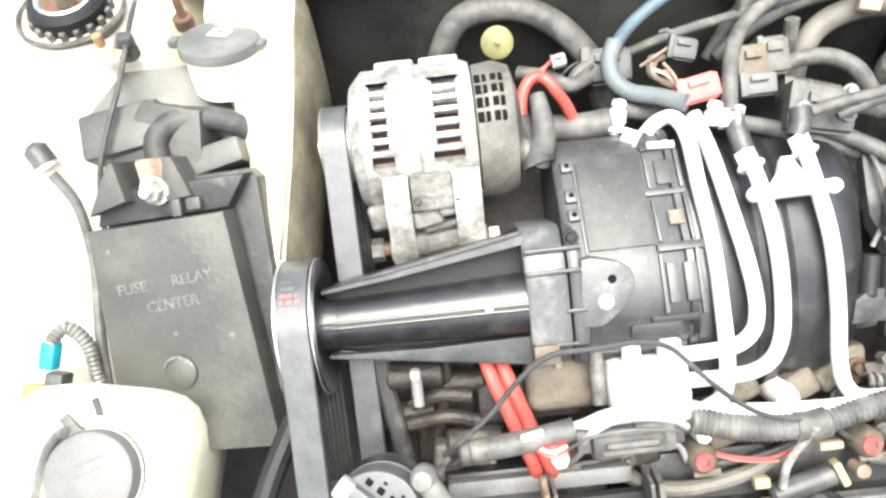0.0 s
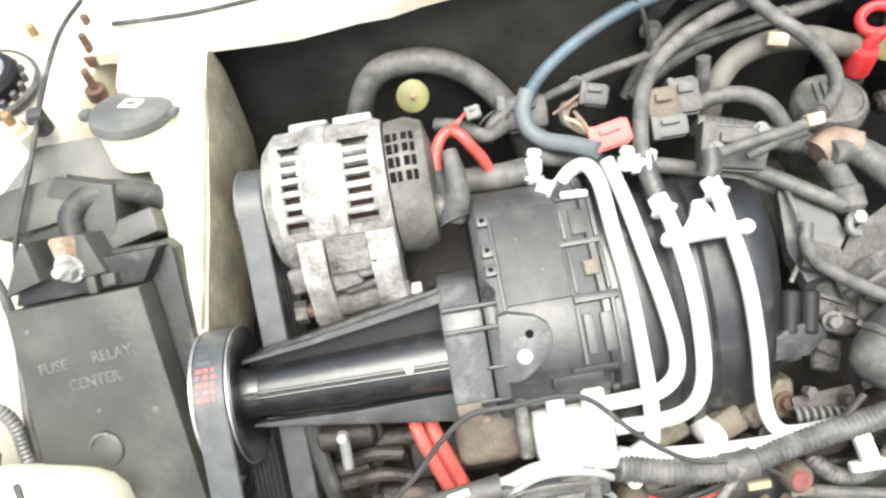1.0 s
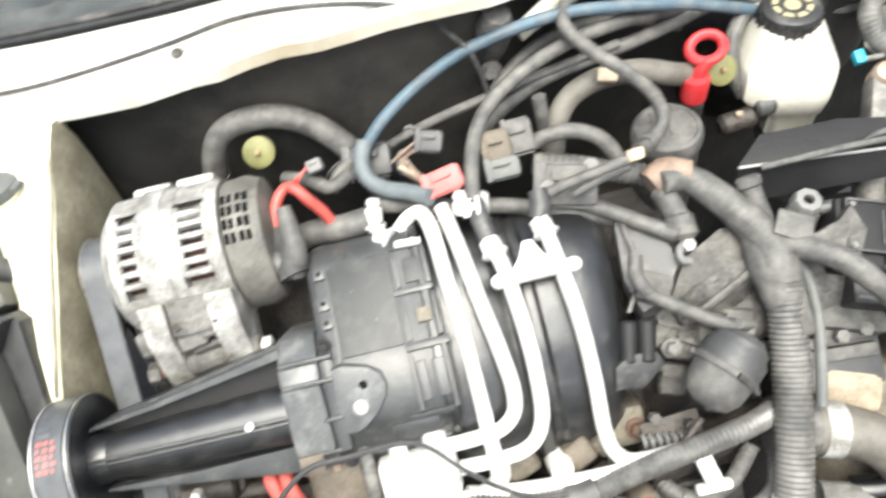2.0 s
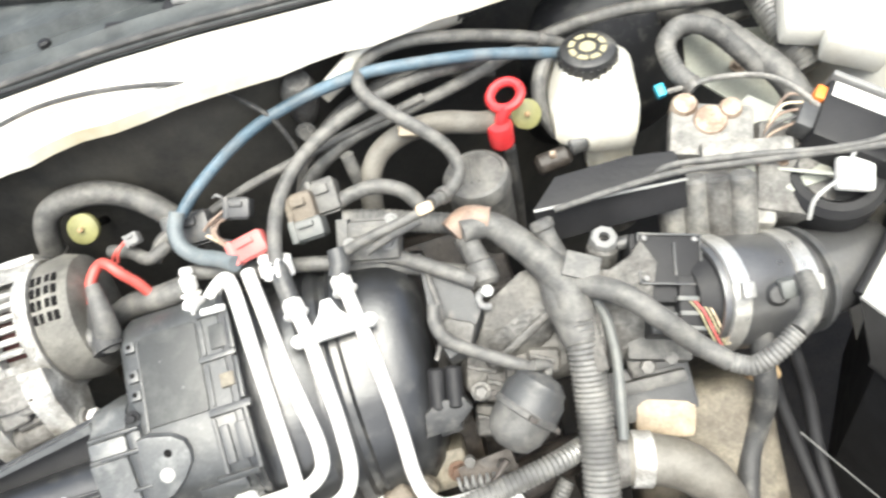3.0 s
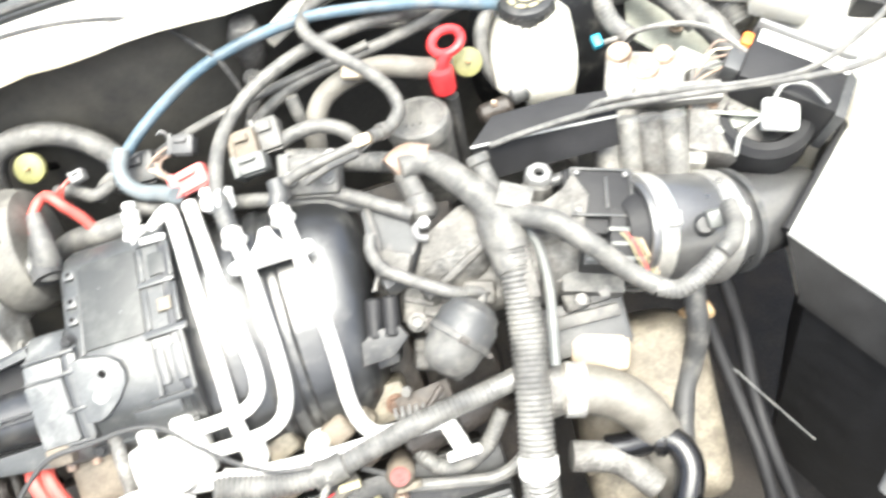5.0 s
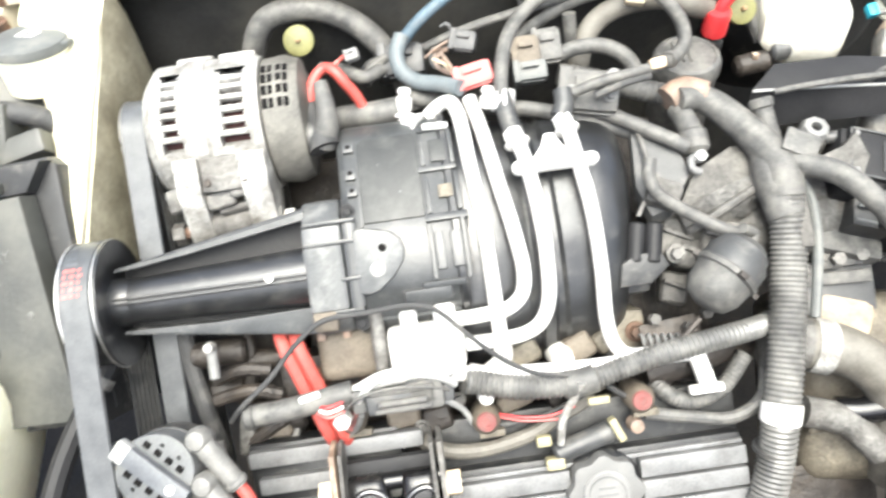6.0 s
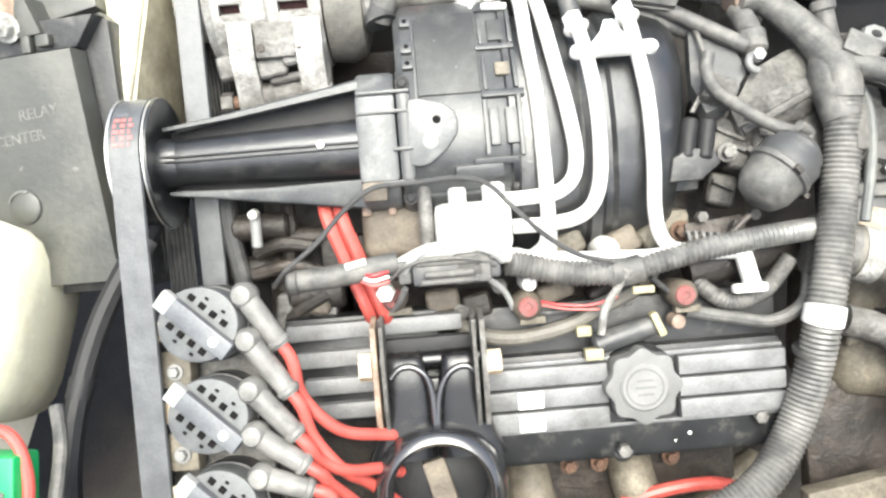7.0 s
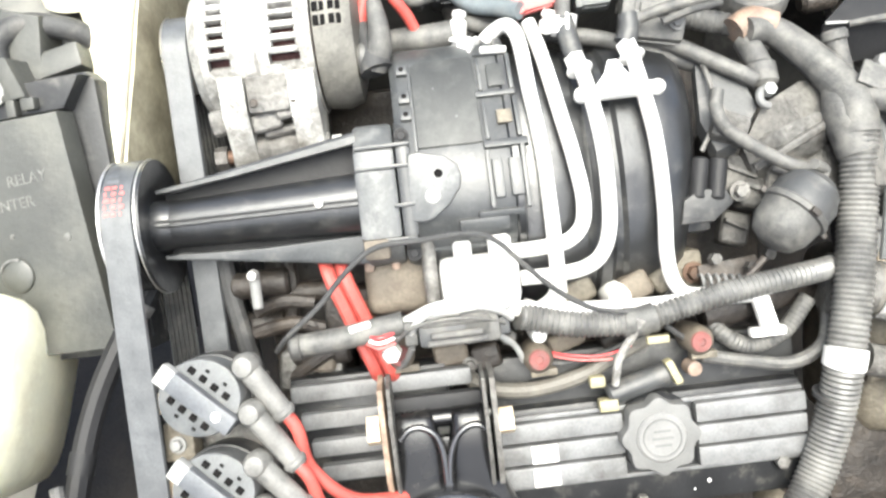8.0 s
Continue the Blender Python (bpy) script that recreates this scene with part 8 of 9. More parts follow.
def intake_tube():
    t = thing("intake_tube", (0.51, 0.09, -0.06), "shiny dark grey intake tube with steel band clamps", "intake tube")
    a, b, c = Vector((0.452, 0.102, -0.069)), Vector((0.527, 0.117, -0.099)), Vector((0.634, 0.150, -0.125))
    m, L = along(a, b)
    part("tube", lathe([(0.0, -L / 2 - 0.002), (0.047, -L / 2 - 0.002), (0.047, -L / 2 - 0.010), (0.0500, -L / 2 - 0.010), (0.0515, -L / 2 - 0.006), (0.052, L / 2 + 0.004), (0.050, L / 2 + 0.012), (0.0, L / 2 + 0.012)], m, 44), M_TUBE, t)
    part("snorkel", tube([b - (b - a) * 0.05, b.lerp(c, 0.4), c], 0.049, 36, 0.008, r_end=0.034), M_TUBE, t)
    part("rubber_coupling", lathe([(0.0, -0.012), (0.034, -0.012), (0.038, -0.006), (0.042, 0.0), (0.0465, 0.006), (0.0, 0.006)], m @ Matrix.Translation((0, 0, -L / 2 - 0.010)), 40), M_TUB, t, "black rubber coupling")
    part("snorkel_bead", tube([b + (c - b) * 0.18, b + (c - b) * 0.24], 0.0515, 36, 0.003), M_SENSOR, t)
    for z, w in ((-L / 2 + 0.004, 0.017), (L / 2 - 0.008, 0.019)):
        cl = part("hose_clamp", lathe([(0.0520, z - w / 2), (0.0545, z - w / 2), (0.0545, z + w / 2), (0.0520, z + w / 2), (0.052, z - w / 2)], m, 44), M_STEEL, t, "bright steel band clamp")
        part("screw", box(0.012, 0.014, 0.012, 0.003, m @ Matrix.Rotation(CLAMP_TURN, 4, "Z") @ Matrix.Translation((0.058, 0, z))), M_STEEL, cl)
    part("sensor_nipple", rod(0.010, 0.024, axes((0.508, 0.080, -0.052), (1, 0, 0), (0.0, -0.6, 0.8)), 0.003), M_PLASTIC, t)
    part("sensor_plug", box(0.020, 0.016, 0.018, 0.004, axes((0.519, 0.078, -0.042), (1, 0.1, 0), (0.0, -0.7, 0.7))), M_CAPBLACK, t)
    # air flow sensor body on the throttle end
    mf = axes((0.4230, 0.116, -0.043), (0.95, -0.06, -0.25), (0.20, -0.38, 0.90))
    s = part("flow_sensor", box(0.066, 0.062, 0.032, 0.004, mf), M_TUB, t, "black air flow sensor box")
    part("sensor_lid", box(0.056, 0.046, 0.006, 0.002, mf @ Matrix.Translation((0, 0.006, 0.018))), M_TUB, s)
    part("sensor_socket", box(0.040, 0.026, 0.028, 0.003, mf @ Matrix.Translation((0.004, -0.044, -0.006))), M_PLASTIC, s)
    # thin frame in a lighter plastic paints the lid's edge highlights
    for x, y, l, d in ((0, 0.028, 0.056, 0.002), (0, -0.016, 0.056, 0.002), (-0.027, 0.006, 0.002, 0.046), (0.027, 0.006, 0.002, 0.046), (0.004, 0.006, 0.002, 0.030)):
        part("lid_rib", box(l, d, 0.003, 0.0006, mf @ Matrix.Translation((x, y, 0.0215))), M_SENSOR, s)
    for x, y in ((-0.022, 0.024), (0.022, 0.024), (-0.022, -0.012)):
        part("lid_screw", rod(0.0026, 0.003, mf @ Matrix.Translation((x, y, 0.0222)), 0.0006, seg=10), M_CAPGREY, s)
    part("plug_rib", box(0.036, 0.003, 0.006, 0.001, mf @ Matrix.Translation((0.004, -0.040, 0.010))), M_CAPBLACK, s)
    part("plug_rib", box(0.036, 0.003, 0.006, 0.001, mf @ Matrix.Translation((0.004, -0.052, 0.006))), M_CAPBLACK, s)
    part("lid_clip", box(0.012, 0.006, 0.010, 0.001, mf @ Matrix.Translation((0.026, -0.030, 0.012))), M_CAPGREY, s)
    part("sensor_base", box(0.058, 0.05, 0.04, 0.004, mf @ Matrix.Translation((-0.002, -0.05, -0.035))), M_RUBBER, s)
    shroud = part("sensor_shroud", box(0.030, 0.050, 0.046, 0.005, axes((0.437, 0.090, -0.062), (0.95, -0.06, -0.25), (0.20, -0.55, 0.80))), M_TUB, s)
    for k in range(3):
        part("shroud_rib", box(0.028, 0.004, 0.006, 0.001, axes((0.440, 0.082 - 0.010 * k, -0.040 - 0.008 * k), (0.95, -0.06, -0.25), (0.20, -0.55, 0.80))), M_CAPBLACK, shroud)
    for k, mt in enumerate((M_YELLOW, M_PINK, M_YELLOW, M_CREAM)):
        d = 0.0034 * k
        part("pin_wire", tube([(0.436 + d, 0.082, -0.040), (0.442 + d, 0.070, -0.043), (0.446 + d, 0.060, -0.052), (0.452 + d, 0.048, -0.066)], 0.0009, 6, 0.003), mt, s)
    return t


intake_tube()


def air_box():
    t = thing("air_box", (0.68, 0.0, -0.2), "black air filter box with its sunlit lid coloured pale", "air box")
    A = Vector((0.590, 0.087, -0.090))
    B = Vector((0.697, 0.203, -0.060))
    C = Vector((0.740, -0.195, -0.090))
    D = B + (C - A)
    z = Vector((0, 0, 1))

    def quad(pts, h0, h1, grow=0.0):
        cen = (A + B + C + D) / 4
        ring0 = [p + (p - cen) * grow + z * h0 for p in pts]
        ring1 = [p + (p - cen) * grow + z * h1 for p in pts]
        return loft([ring0, ring1])

    out_near = Vector((0.002, -0.040, 0.0))
    skirt = [A + out_near - z * 0.046, B + Vector((-0.020, 0.010, -0.046)), D + Vector((0.02, 0.02, -0.046)), C + out_near - z * 0.046]
    # pale colour on the lid stands for the light falling on it
    part("lid", quad([A, B, D, C], -0.006, 0.0), M_LID, t, "lid of the black box, coloured pale for the sunlight on it")
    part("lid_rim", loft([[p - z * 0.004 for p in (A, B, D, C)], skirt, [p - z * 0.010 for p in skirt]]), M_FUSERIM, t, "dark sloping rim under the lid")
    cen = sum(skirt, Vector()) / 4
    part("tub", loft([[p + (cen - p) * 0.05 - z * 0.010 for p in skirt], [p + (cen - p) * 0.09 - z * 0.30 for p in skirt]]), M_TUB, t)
    part("edge_seal", tube([A + Vector((-0.002, 0.001, 0.002)), A.lerp(B, 0.5) + Vector((-0.002, 0.001, 0.002)), B + Vector((-0.002, 0.001, 0.002))], 0.0040, 8), M_TUB, t, "black lid seal")
    part("seam_line", tube([(0.524, 0.008, -0.178), (0.560, -0.012, -0.222), (0.600, -0.032, -0.272)], 0.0009, 6), M_CAPGREY, t)
    return t


air_box()
rh = thing("cable_coupling", (0.658, 0.05, 0.05), "grey plastic cable coupling with a tapered neck over the air box", "coupling")
part("lead", tube([(0.713, 0.20, 0.045), (0.698, 0.145, 0.050), (0.684, 0.106, 0.050), (0.670, 0.078, 0.052)], 0.006, 12), M_CAPGREY, rh)
mk, LK = along((0.670, 0.078, 0.052), (0.650, 0.016, 0.048))
part("barrel", lathe([(0, -0.034), (0.012, -0.034), (0.014, -0.026), (0.0195, -0.022), (0.020, -0.006), (0.0185, 0.004), (0.019, 0.014), (0.014, 0.020), (0.0125, 0.040), (0.009, 0.050), (0, 0.050)], mk, 28), M_CAPGREY, rh)
part("collar", lathe([(0.0195, -0.004), (0.0212, -0.003), (0.0212, 0.002), (0.0185, 0.003)], mk, 28), M_CAPGREY, rh)
part("tube", tube([(0.648, 0.000, 0.045), (0.637, -0.034, 0.035), (0.629, -0.063, 0.020), (0.624, -0.081, 0.010), (0.616, -0.102, -0.020), (0.601, -0.123, -0.060), (0.578, -0.15, -0.11)], 0.0062, 14, r_end=0.0105), M_CAPGREY, rh)
rd = thing("corrugated_duct", (0.668, 0.0, 0.03), "pale grey corrugated sleeve beside the air box lid", "duct")
part("sleeve", tube([(0.713, 0.06, 0.018), (0.690, 0.02, 0.020), (0.673, -0.015, 0.018), (0.658, -0.052, 0.008), (0.645, -0.090, -0.010)], 0.016, 18, pitch=0.006, depth=0.0018), M_CAPGREY, rd)

# modulator with corroded caps
pc = thing("brake_modulator", (0.50, 0.22, -0.05), "grey cast brake modulator with corroded brown caps", "brake modulator")
part("body", box(0.085, 0.10, 0.07, 0.008, axes((0.505, 0.215, -0.060), (1, -0.25, 0.0), (0, -0.35, 0.93))), M_MOD, pc)
part("head", box(0.075, 0.055, 0.03, 0.006, axes((0.497, 0.238, -0.012), (1, -0.3, 0.0), (0, -0.35, 0.93))), M_MOD, pc)
for x, y, z, r in ((0.479, 0.262, 0.008, 0.0125), (0.518, 0.250, 0.004, 0.011), (0.498, 0.244, -0.001, 0.0175)):
    part("cap", lathe([(0, 0.010), (r * 0.8, 0.009), (r, 0.004), (r, -0.014), (0, -0.014)], axes((x, y, z), (1, 0, 0), (0, -0.35, 0.93)), 22), M_BROWNCAP, pc, "corroded brown cap")
for k in range(4):
    part("cylinder", rod(0.0125, 0.075, axes((0.446 + 0.0205 * k, 0.172 - 0.003 * k, -0.038), (1, 0, 0), (0.0, 0.45, 0.89)), 0.003), M_MOD if k != 2 else M_ALUDARK, pc)
part("ledge", box(0.08, 0.02, 0.012, 0.003, axes((0.520, 0.205, -0.006), (1, -0.15, 0), (0, -0.4, 0.9))), M_MOD, pc)
part("side_casting", box(0.075, 0.09, 0.05, 0.010, axes((0.560, 0.205, -0.050), (1, -0.3, 0.0), (0.2, -0.45, 0.87))), M_ALUDARK, pc)
pb = thing("bracket_panel", (0.555, 0.22, -0.05), "grey-green painted bracket sheet behind the brake modulator", "bracket")
mpb = axes((0.560, 0.216, -0.024), (0.62, -0.72, 0.0), (0.1, -0.25, 0.96))
part("sheet", prism([(-0.058, 0.030), (0.000, 0.040), (0.050, 0.004), (0.030, -0.034), (-0.022, -0.040), (-0.062, -0.010)], -0.003, 0.0, mpb, 0.001), M_PANEL, pb)
part("flange", prism([(0.0, 0.0), (0.085, 0.0), (0.080, 0.014), (0.004, 0.014)], -0.0015, 0.0015, axes(mpb @ Vector((-0.022, -0.040, -0.002)), (0.74, -0.30, 0.0), (0.3, 0.7, 0.64)), 0.0005), M_PANEL, pb)
part("bolt", hexbolt(0.006, 0.006, mpb @ Matrix.Translation((0.006, -0.016, 0.001))), M_BROWNCAP, pb)

wp = thing("wing_bracket", (0.56, 0.37, -0.06), "dirty grey-green painted panel beside the brake booster", "bracket")
part("sheet", prism([(-0.055, 0.035), (0.030, 0.055), (0.075, -0.030), (0.030, -0.062), (-0.045, -0.020)], -0.003, 0.0, axes((0.562, 0.370, -0.046), (0.9, -0.35, 0.0), (0.05, -0.25, 0.96)), 0.001), M_PANEL, wp)
part("fold", box(0.12, 0.012, 0.02, 0.003, axes((0.588, 0.398, -0.042), (0.8, -0.55, 0.0), (0.05, -0.25, 0.96))), M_PANEL, wp)
part("bolt", hexbolt(0.006, 0.006, axes((0.565, 0.360, -0.042), (1, 0, 0), (0.05, -0.25, 0.96))), M_BROWNCAP, wp)

bc = thing("fluid_cover", (0.39, 0.18, 0.0), "black sheet cover with a highlight drawn along its front edge", "cover")
mb = axes((0.392, 0.178, 0.018), (1, 0.0, 0.04), (0.0, -0.25, 0.97))
part("sheet", prism([(-0.070, -0.012), (-0.046, 0.016), (0.020, 0.022), (0.060, 0.018), (0.064, -0.010)], -0.004, 0.0, mb, 0.001), M_TUB, bc)
part("front_face", prism([(-0.070, -0.034), (0.062, -0.028), (0.062, 0.0), (-0.070, 0.0)], -0.002, 0.002, axes(mb @ Vector((0, -0.0115, -0.002)), (1, 0, 0.04), (0, -0.95, 0.3))), M_TUB, bc)
# pale tube draws the highlight on the cover's black front edge
part("edge_highlight", tube([mb @ Vector((-0.070, -0.014, 0.0)), mb @ Vector((0.0, -0.013, 0.001)), mb @ Vector((0.064, -0.012, 0.0))], 0.0014, 8), M_CAPPALE, bc)

# relay module and cables on the right wing
rm = thing("control_module", (0.65, 0.2, 0.0), "black control module with a pale label strip", "control module")
mm = axes((0.627, 0.205, -0.008), (0.80, -0.52, -0.08), (0.18, -0.28, 0.94))
part("case", box(0.092, 0.066, 0.075, 0.005, mm @ Matrix.Translation((0, 0, -0.03))), M_TUB, rm)
part("label_strip", box(0.086, 0.016, 0.001, 0.0002, mm @ Matrix.Translation((0.002, 0.021, 0.0083))), M_LABEL, rm, "pale label strip")
part("fin", box(0.094, 0.006, 0.02, 0.002, mm @ Matrix.Translation((0, 0.034, 0.004))), M_CAPGREY, rm)
part("side_rail", box(0.010, 0.068, 0.05, 0.002, mm @ Matrix.Translation((0.050, 0, -0.02))), M_SENSOR, rm)
part("plug", box(0.010, 0.016, 0.014, 0.003, mm @ Matrix.Translation((-0.050, 0.014, 0.000))), M_ORANGE, rm, "orange plug")
part("plug", box(0.018, 0.026, 0.022, 0.003, mm @ Matrix.Translation((-0.052, -0.012, -0.008))), M_SENSOR, rm)
for k, mt in enumerate((M_TAPE, M_CREAM, M_TAPE, M_DARKRUBBER, M_BROWNCAP)):
    part("wire", tube([mm @ Vector((-0.060, 0.012 - 0.008 * k, -0.004)), mm @ Vector((-0.075, 0.004 - 0.010 * k, -0.002 - 0.003 * k)), mm @ Vector((-0.078, -0.030 - 0.006 * k, -0.018)), mm @ Vector((-0.07, -0.06, -0.03))], 0.0014, 6, 0.005), mt, rm)
wb = thing("white_cover", (0.69, 0.29, 0.02), "white painted bracket cover on the wing", "cover")
part("cover", box(0.12, 0.05, 0.035, 0.008, axes((0.680, 0.292, 0.006), (0.8, -0.40, 0.0), (0.1, -0.3, 0.95))), M_WHITE, wb)
part("cover_step", box(0.09, 0.06, 0.03, 0.008, axes((0.640, 0.345, 0.014), (0.8, -0.2, 0.0), (0.1, -0.3, 0.95))), M_WHITE, wb)
rl = thing("relay", (0.74, 0.28, 0.02), "dark relay block with two pale cables", "relay")
part("case", box(0.050, 0.052, 0.03, 0.004, axes((0.722, 0.250, 0.028), (0.8, -0.5, 0.0), (0.0, -0.4, 0.92))), M_TUB, rl)
part("clamp_bar", box(0.072, 0.008, 0.012, 0.002, axes((0.734, 0.276, 0.048), (0.8, -0.42, 0.0), (0.0, -0.4, 0.92))), M_TUB, rl)
part("lid", box(0.035, 0.032, 0.012, 0.002, axes((0.712, 0.252, 0.042), (0.8, -0.5, 0.0), (0.0, -0.4, 0.92))), M_SENSOR, rl)
for pts in ([(0.424, 0.172, 0.016), (0.436, 0.173, 0.028), (0.500, 0.166, 0.032), (0.570, 0.154, 0.034), (0.612, 0.154, 0.036), (0.655, 0.172, 0.042), (0.690, 0.195, 0.048), (0.716, 0.220, 0.050), (0.735, 0.262, 0.040)],
            [(0.340, 0.160, 0.016), (0.362, 0.159, 0.022), (0.442, 0.167, 0.026), (0.516, 0.159, 0.030), (0.573, 0.152, 0.032), (0.619, 0.147, 0.034), (0.655, 0.146, 0.038), (0.699, 0.163, 0.040), (0.725, 0.188, 0.042), (0.748, 0.255, 0.036)]):
    tc = thing("throttle_cable", pts[0], "grey sheathed control cable over the brake modulator", "cable", "control cables")
    part("sheath", tube(pts, 0.0029, 10), M_RUBBER, tc)
    part("end_ferrule", tube([Vector(pts[-1]).lerp(Vector(pts[-2]), 0.5), pts[-1]], 0.0052, 12), M_SENSOR, tc)
rb = thing("ribbed_hose", (0.53, 0.32, 0.03), "grey ribbed hose bending over the modulator", "hose", "right hoses")
part("hose", tube([(0.568, 0.310, -0.009), (0.544, 0.325, 0.016), (0.519, 0.335, 0.038), (0.492, 0.333, 0.046), (0.476, 0.319, 0.039), (0.480, 0.301, 0.023), (0.494, 0.282, 0.012)], 0.0098, 16, pitch=0.0045, depth=0.0006), M_RUBBER, rb)
band_ring((0.490, 0.287, 0.015), (0.495, 0.280, 0.011), 0.0089, 0.008, M_ALUDARK, rb)
hose("wing_hose", [(0.500, 0.43, 0.0), (0.535, 0.385, 0.004), (0.560, 0.340, 0.0), (0.585, 0.300, -0.01), (0.60, 0.27, -0.03)], 0.014, M_RUBBER, "grey hose beside the inner wing", "hose", "right hoses", seg=14)
hose("wing_hose", [(0.60, 0.45, 0.0), (0.602, 0.400, 0.0), (0.608, 0.355, -0.01), (0.62, 0.32, -0.03)], 0.017, M_LOOM, "convoluted grey hose beside the inner wing", "hose", "right hoses", pitch=0.006, depth=0.0015)
hose("cowl_duct", [(0.283, 0.352, 0.114), (0.300, 0.361, 0.112), (0.332, 0.378, 0.108), (0.380, 0.407, 0.098), (0.43, 0.44, 0.082)], 0.019, M_SENSOR, "black corrugated drain duct under the cowl", "duct", "right hoses", pitch=0.006, depth=0.002)
tagged(part("cowl_brace", tube([(0.150, 0.288, 0.088), (0.1695, 0.2985, 0.0967), (0.1903, 0.3115, 0.1040), (0.2137, 0.3220, 0.1100), (0.2414, 0.3340, 0.1110), (0.2866, 0.3540, 0.1090)], 0.010, 12, flat=0.6, r_end=0.020), M_WHITE), "white painted brace below the cowl", "brace")
hose("brake_line", [(0.470, 0.285, 0.01), (0.520, 0.275, 0.024), (0.560, 0.262, 0.022), (0.585, 0.240, 0.010), (0.60, 0.21, 0.0)], 0.0028, M_MOD, "pale steel brake line", "pipe", "brake lines", seg=8)
tagged(part("blue_plug", box(0.009, 0.013, 0.010, 0.002, axes((0.463, 0.286, 0.012), (1, 0.2, 0), (0, -0.5, 0.86))), M_CYAN), "small bright blue plug on a bracket", "connector")
wr = thing("wire_clip", (0.612, 0.17, -0.03), "pale bent wire clip over the intake tube", "clip")
part("wire", tube([(0.553, 0.135, -0.03), (0.558, 0.142, -0.012), (0.586, 0.158, -0.008), (0.608, 0.180, 0.002), (0.628, 0.176, 0.0), (0.640, 0.158, -0.010)], 0.0019, 8), M_CAPPALE, wr)
part("pad", box(0.032, 0.030, 0.012, 0.004, axes((0.604, 0.170, -0.024), (1, -0.3, 0), (0, -0.5, 0.86))), M_LABEL, wr)
part("pad_slot", box(0.005, 0.016, 0.004, 0.001, axes((0.608, 0.176, -0.0185), (1, -0.2, 0), (0, -0.5, 0.86))), M_TUB, wr)
sr = thing("rubber_ring", (0.618, 0.169, -0.05), "thick black rubber ring behind the intake tube", "rubber ring")
part("ring", lathe([(0.027, -0.012), (0.028, 0.000), (0.033, 0.006), (0.041, 0.006), (0.047, 0.0), (0.048, -0.03), (0.029, -0.03)], axes((0.596, 0.186, -0.036), (1, 0, 0), (0.0, -0.3, 0.95)), 32), M_TUB, sr)
part("hub", lathe([(0, -0.012), (0.0285, -0.013), (0.0285, -0.022), (0, -0.022)], axes((0.596, 0.186, -0.036), (1, 0, 0), (0.0, -0.3, 0.95)), 24), M_DARKRUBBER, sr)

# transmission side, low down
tr = thing("transmission_case", (0.46, 0.02, -0.25), "beige stained cast transmission case", "transmission")
part("case", box(0.136, 0.18, 0.15, 0.03, axes((0.441, 0.028, -0.252), (1, 0.02, 0), (0.0, -0.62, 0.78)), seg=4), M_BEIGE, tr)
part("rib", box(0.010, 0.10, 0.012, 0.004, axes((0.470, -0.010, -0.196), (1, 0.5, 0), (0.0, -0.62, 0.78))), M_BEIGE, tr)
part("lump", box(0.040, 0.030, 0.022, 0.009, axes((0.446, 0.034, -0.166), (1, -0.3, 0), (0.0, -0.62, 0.78)), seg=3), M_BEIGE, tr)
part("boss", rod(0.012, 0.04, axes((0.475, 0.055, -0.185), (1, 0, 0), (0.1, -0.4, 0.9)), 0.004), M_GRIME, tr)
part("sensor", rod(0.011, 0.03, axes((0.503, 0.060, -0.155), (0, 0, 1), (1, 0.3, 0.2)), 0.002), M_GOLDRUST, tr, "brassy brown sensor")
part("pale_cover", box(0.056, 0.036, 0.024, 0.011, axes((0.404, 0.026, -0.138), (1, -0.2, -0.1), (0.0, -0.55, 0.83))), M_TANCAST, tr, "pale tan cast cover")
th = thing("thermostat_hose", (0.42, -0.02, -0.16), "beige dusty coolant hose with a steel clamp", "coolant hose")
part("hose", tube([(0.358, -0.012, -0.126), (0.382, -0.015, -0.128), (0.408, -0.022, -0.136), (0.428, -0.034, -0.150), (0.441, -0.050, -0.174), (0.448, -0.066, -0.206), (0.452, -0.080, -0.248)], 0.0228, 20, r_end=0.018), M_TAN, th)
band_ring((0.366, -0.013, -0.1275), (0.380, -0.0145, -0.1295), 0.0230, 0.017, M_ALU, th, label="wide steel clamp")
part("housing", lathe([(0, -0.02), (0.026, -0.02), (0.026, 0.006), (0.022, 0.02), (0, 0.02)], axes((0.345, -0.011, -0.125), (0, 0, 1), (1, -0.05, -0.1)), 24), M_ALUDARK, th)
part("lower_neck", tube([(0.36, -0.055, -0.17), (0.40, -0.06, -0.18), (0.43, -0.08, -0.20)], 0.014, 14), M_ALUDARK, th)
bn = thing("filler_neck", (0.45, -0.09, -0.19), "glossy black branched neck with a bright rimmed cap", "pipe")
part("neck", tube([(0.392, -0.050, -0.178), (0.411, -0.0522, -0.1742), (0.434, -0.053, -0.167), (0.4508, -0.0612, -0.165), (0.457, -0.080, -0.172), (0.447, -0.105, -0.187), (0.43, -0.13, -0.215)], 0.0125, 18), M_GLOSSBLACK, bn)
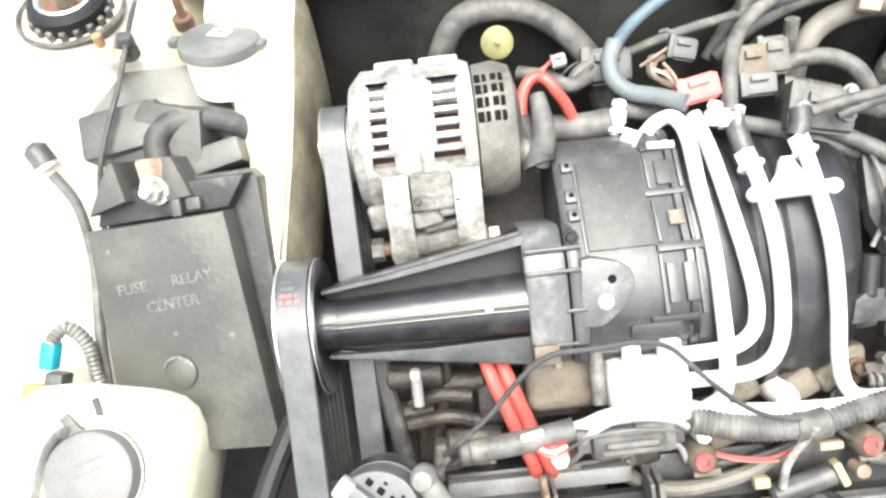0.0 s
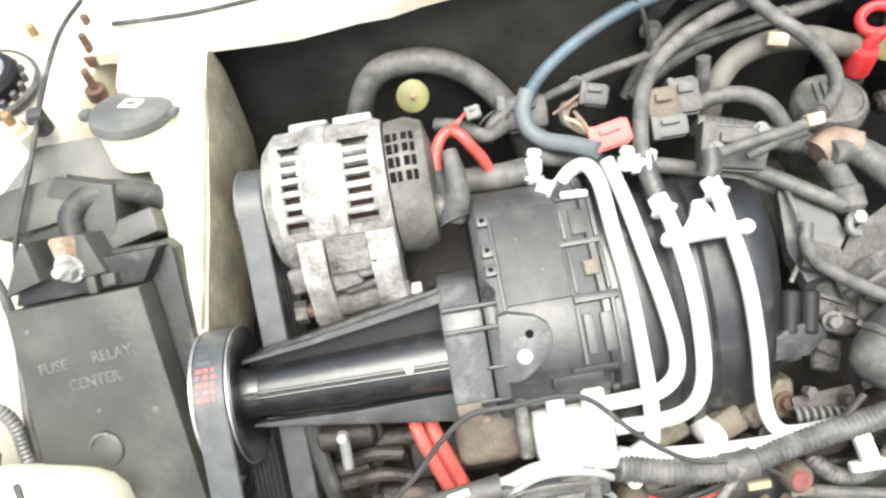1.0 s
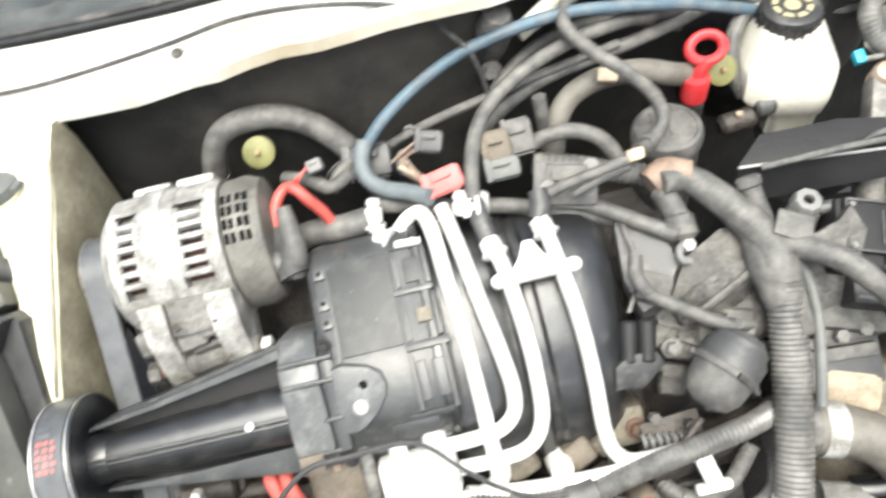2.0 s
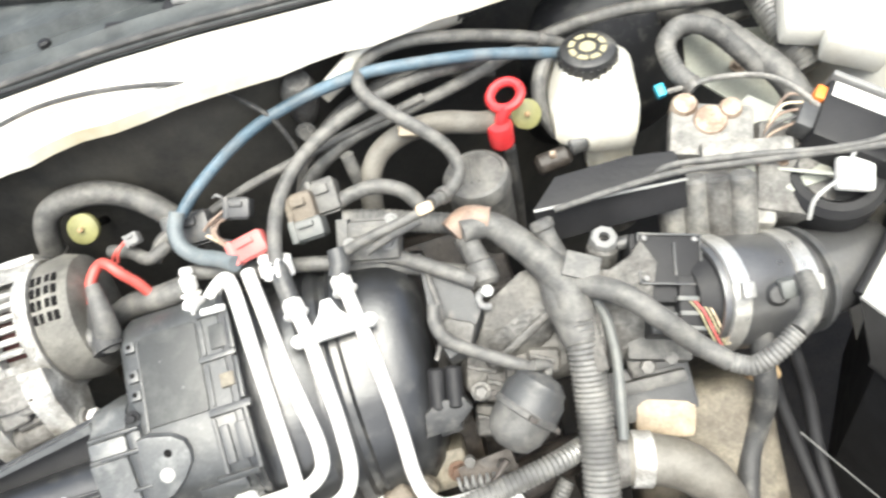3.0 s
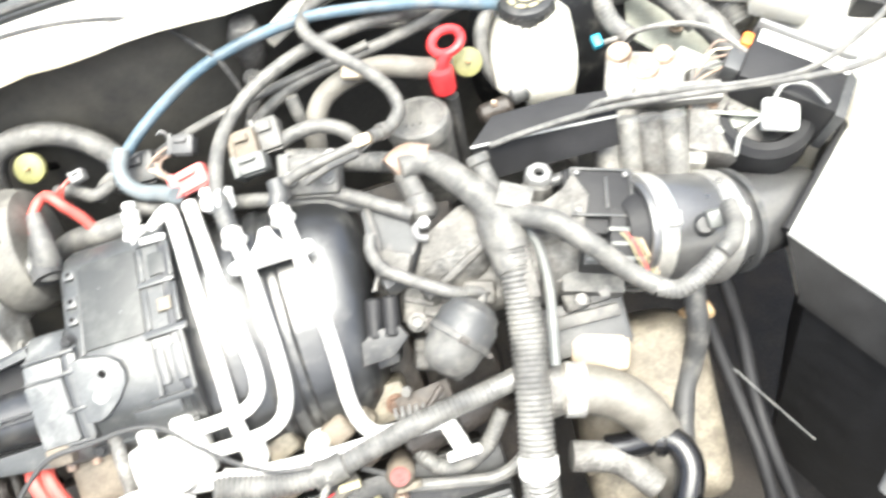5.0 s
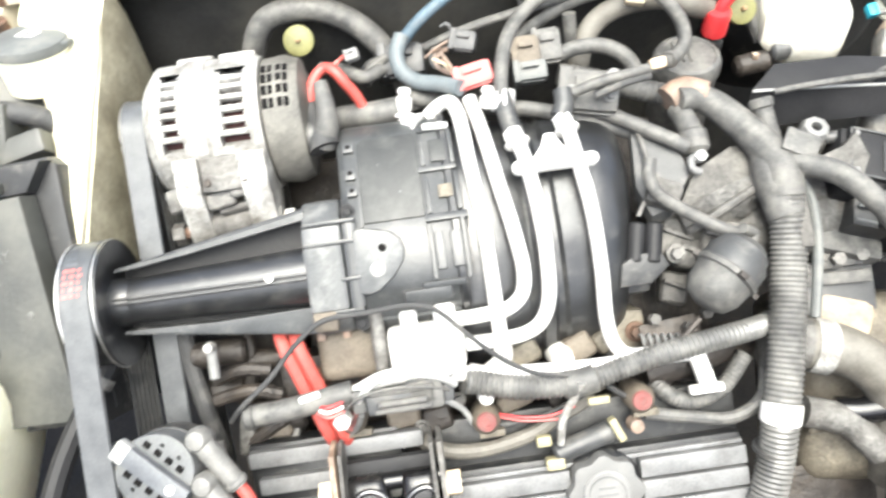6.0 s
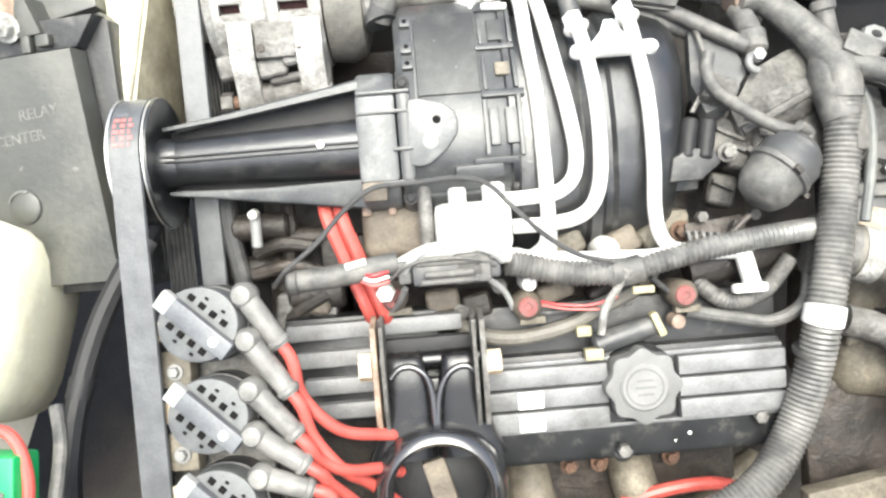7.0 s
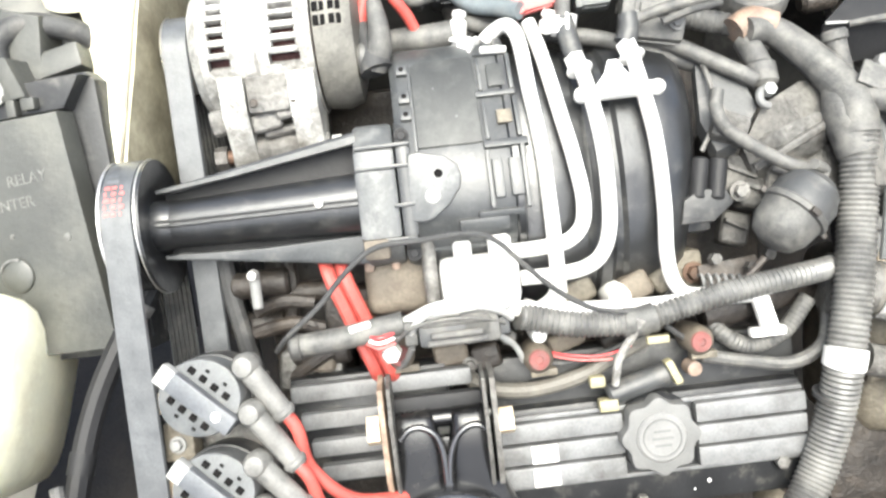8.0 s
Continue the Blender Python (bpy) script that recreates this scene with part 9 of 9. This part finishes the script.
part("collar", rod(0.0150, 0.012, along((0.434, -0.053, -0.167), (0.446, -0.058, -0.1655))[0], 0.003), M_GLOSSBLACK, bn)
mcap = axes((0.4575, -0.1329, -0.1907), (1, 0, 0), (0.0, -0.45, 0.9))
cap5 = part("cap", lathe([(0, 0.004), (0.020, 0.004), (0.024, 0.008), (0.028, 0.006), (0.029, -0.014), (0.024, -0.03), (0, -0.03)], mcap, 32), M_GLOSSBLACK, bn)
part("rim", lathe([(0.0225, 0.0070), (0.0240, 0.0095), (0.0268, 0.0090), (0.0285, 0.0060)], mcap, 32), M_STEEL, cap5, "bright rim")
hose("cooler_hose", [(0.498, 0.075, -0.075), (0.4945, 0.050, -0.102), (0.495, 0.030, -0.135), (0.489, 0.018, -0.163), (0.478, 0.002, -0.182), (0.470, -0.020, -0.192), (0.463, -0.048, -0.206), (0.458, -0.085, -0.232), (0.455, -0.11, -0.27)], 0.0100, M_DARKRUBBER, "grey hose dropping past the transmission", "hose", "right hoses", seg=14)
for dx in (0.0, 0.026):
    hose("cooler_hose", [(0.506 + dx, 0.080, -0.13), (0.518 + dx, 0.045, -0.18), (0.530 + dx * 0.6, 0.0, -0.22), (0.538 + dx * 0.5, -0.05, -0.25), (0.545 + dx, -0.12, -0.31)], 0.0066, M_TUB, "black hose beside the air box", "hose", "right hoses", seg=12)
ex = thing("exhaust_shield", (0.40, -0.10, -0.28), "rusty brown shields beyond the valve cover", "heat shield")
part("shield", box(0.10, 0.12, 0.02, 0.006, axes((0.405, -0.10, -0.300), (1, 0.1, 0.1), (0.1, -0.7, 0.7))), M_GRIME, ex)
part("shield_lip", box(0.09, 0.03, 0.02, 0.005, axes((0.39, -0.16, -0.30), (1, 0.3, 0.1), (0.1, -0.7, 0.7))), M_BEIGE, ex)
part("bolt", hexbolt(0.008, 0.008, axes((0.405, -0.085, -0.285), (1, 0, 0), (0.1, -0.7, 0.7))), M_GOLDRUST, ex)
part("rail_bolt", rod(0.008, 0.05, axes((0.395, -0.05, -0.20), (0, 0, 1), (1, 0.2, 0)), 0.002), M_BEIGE, ex)
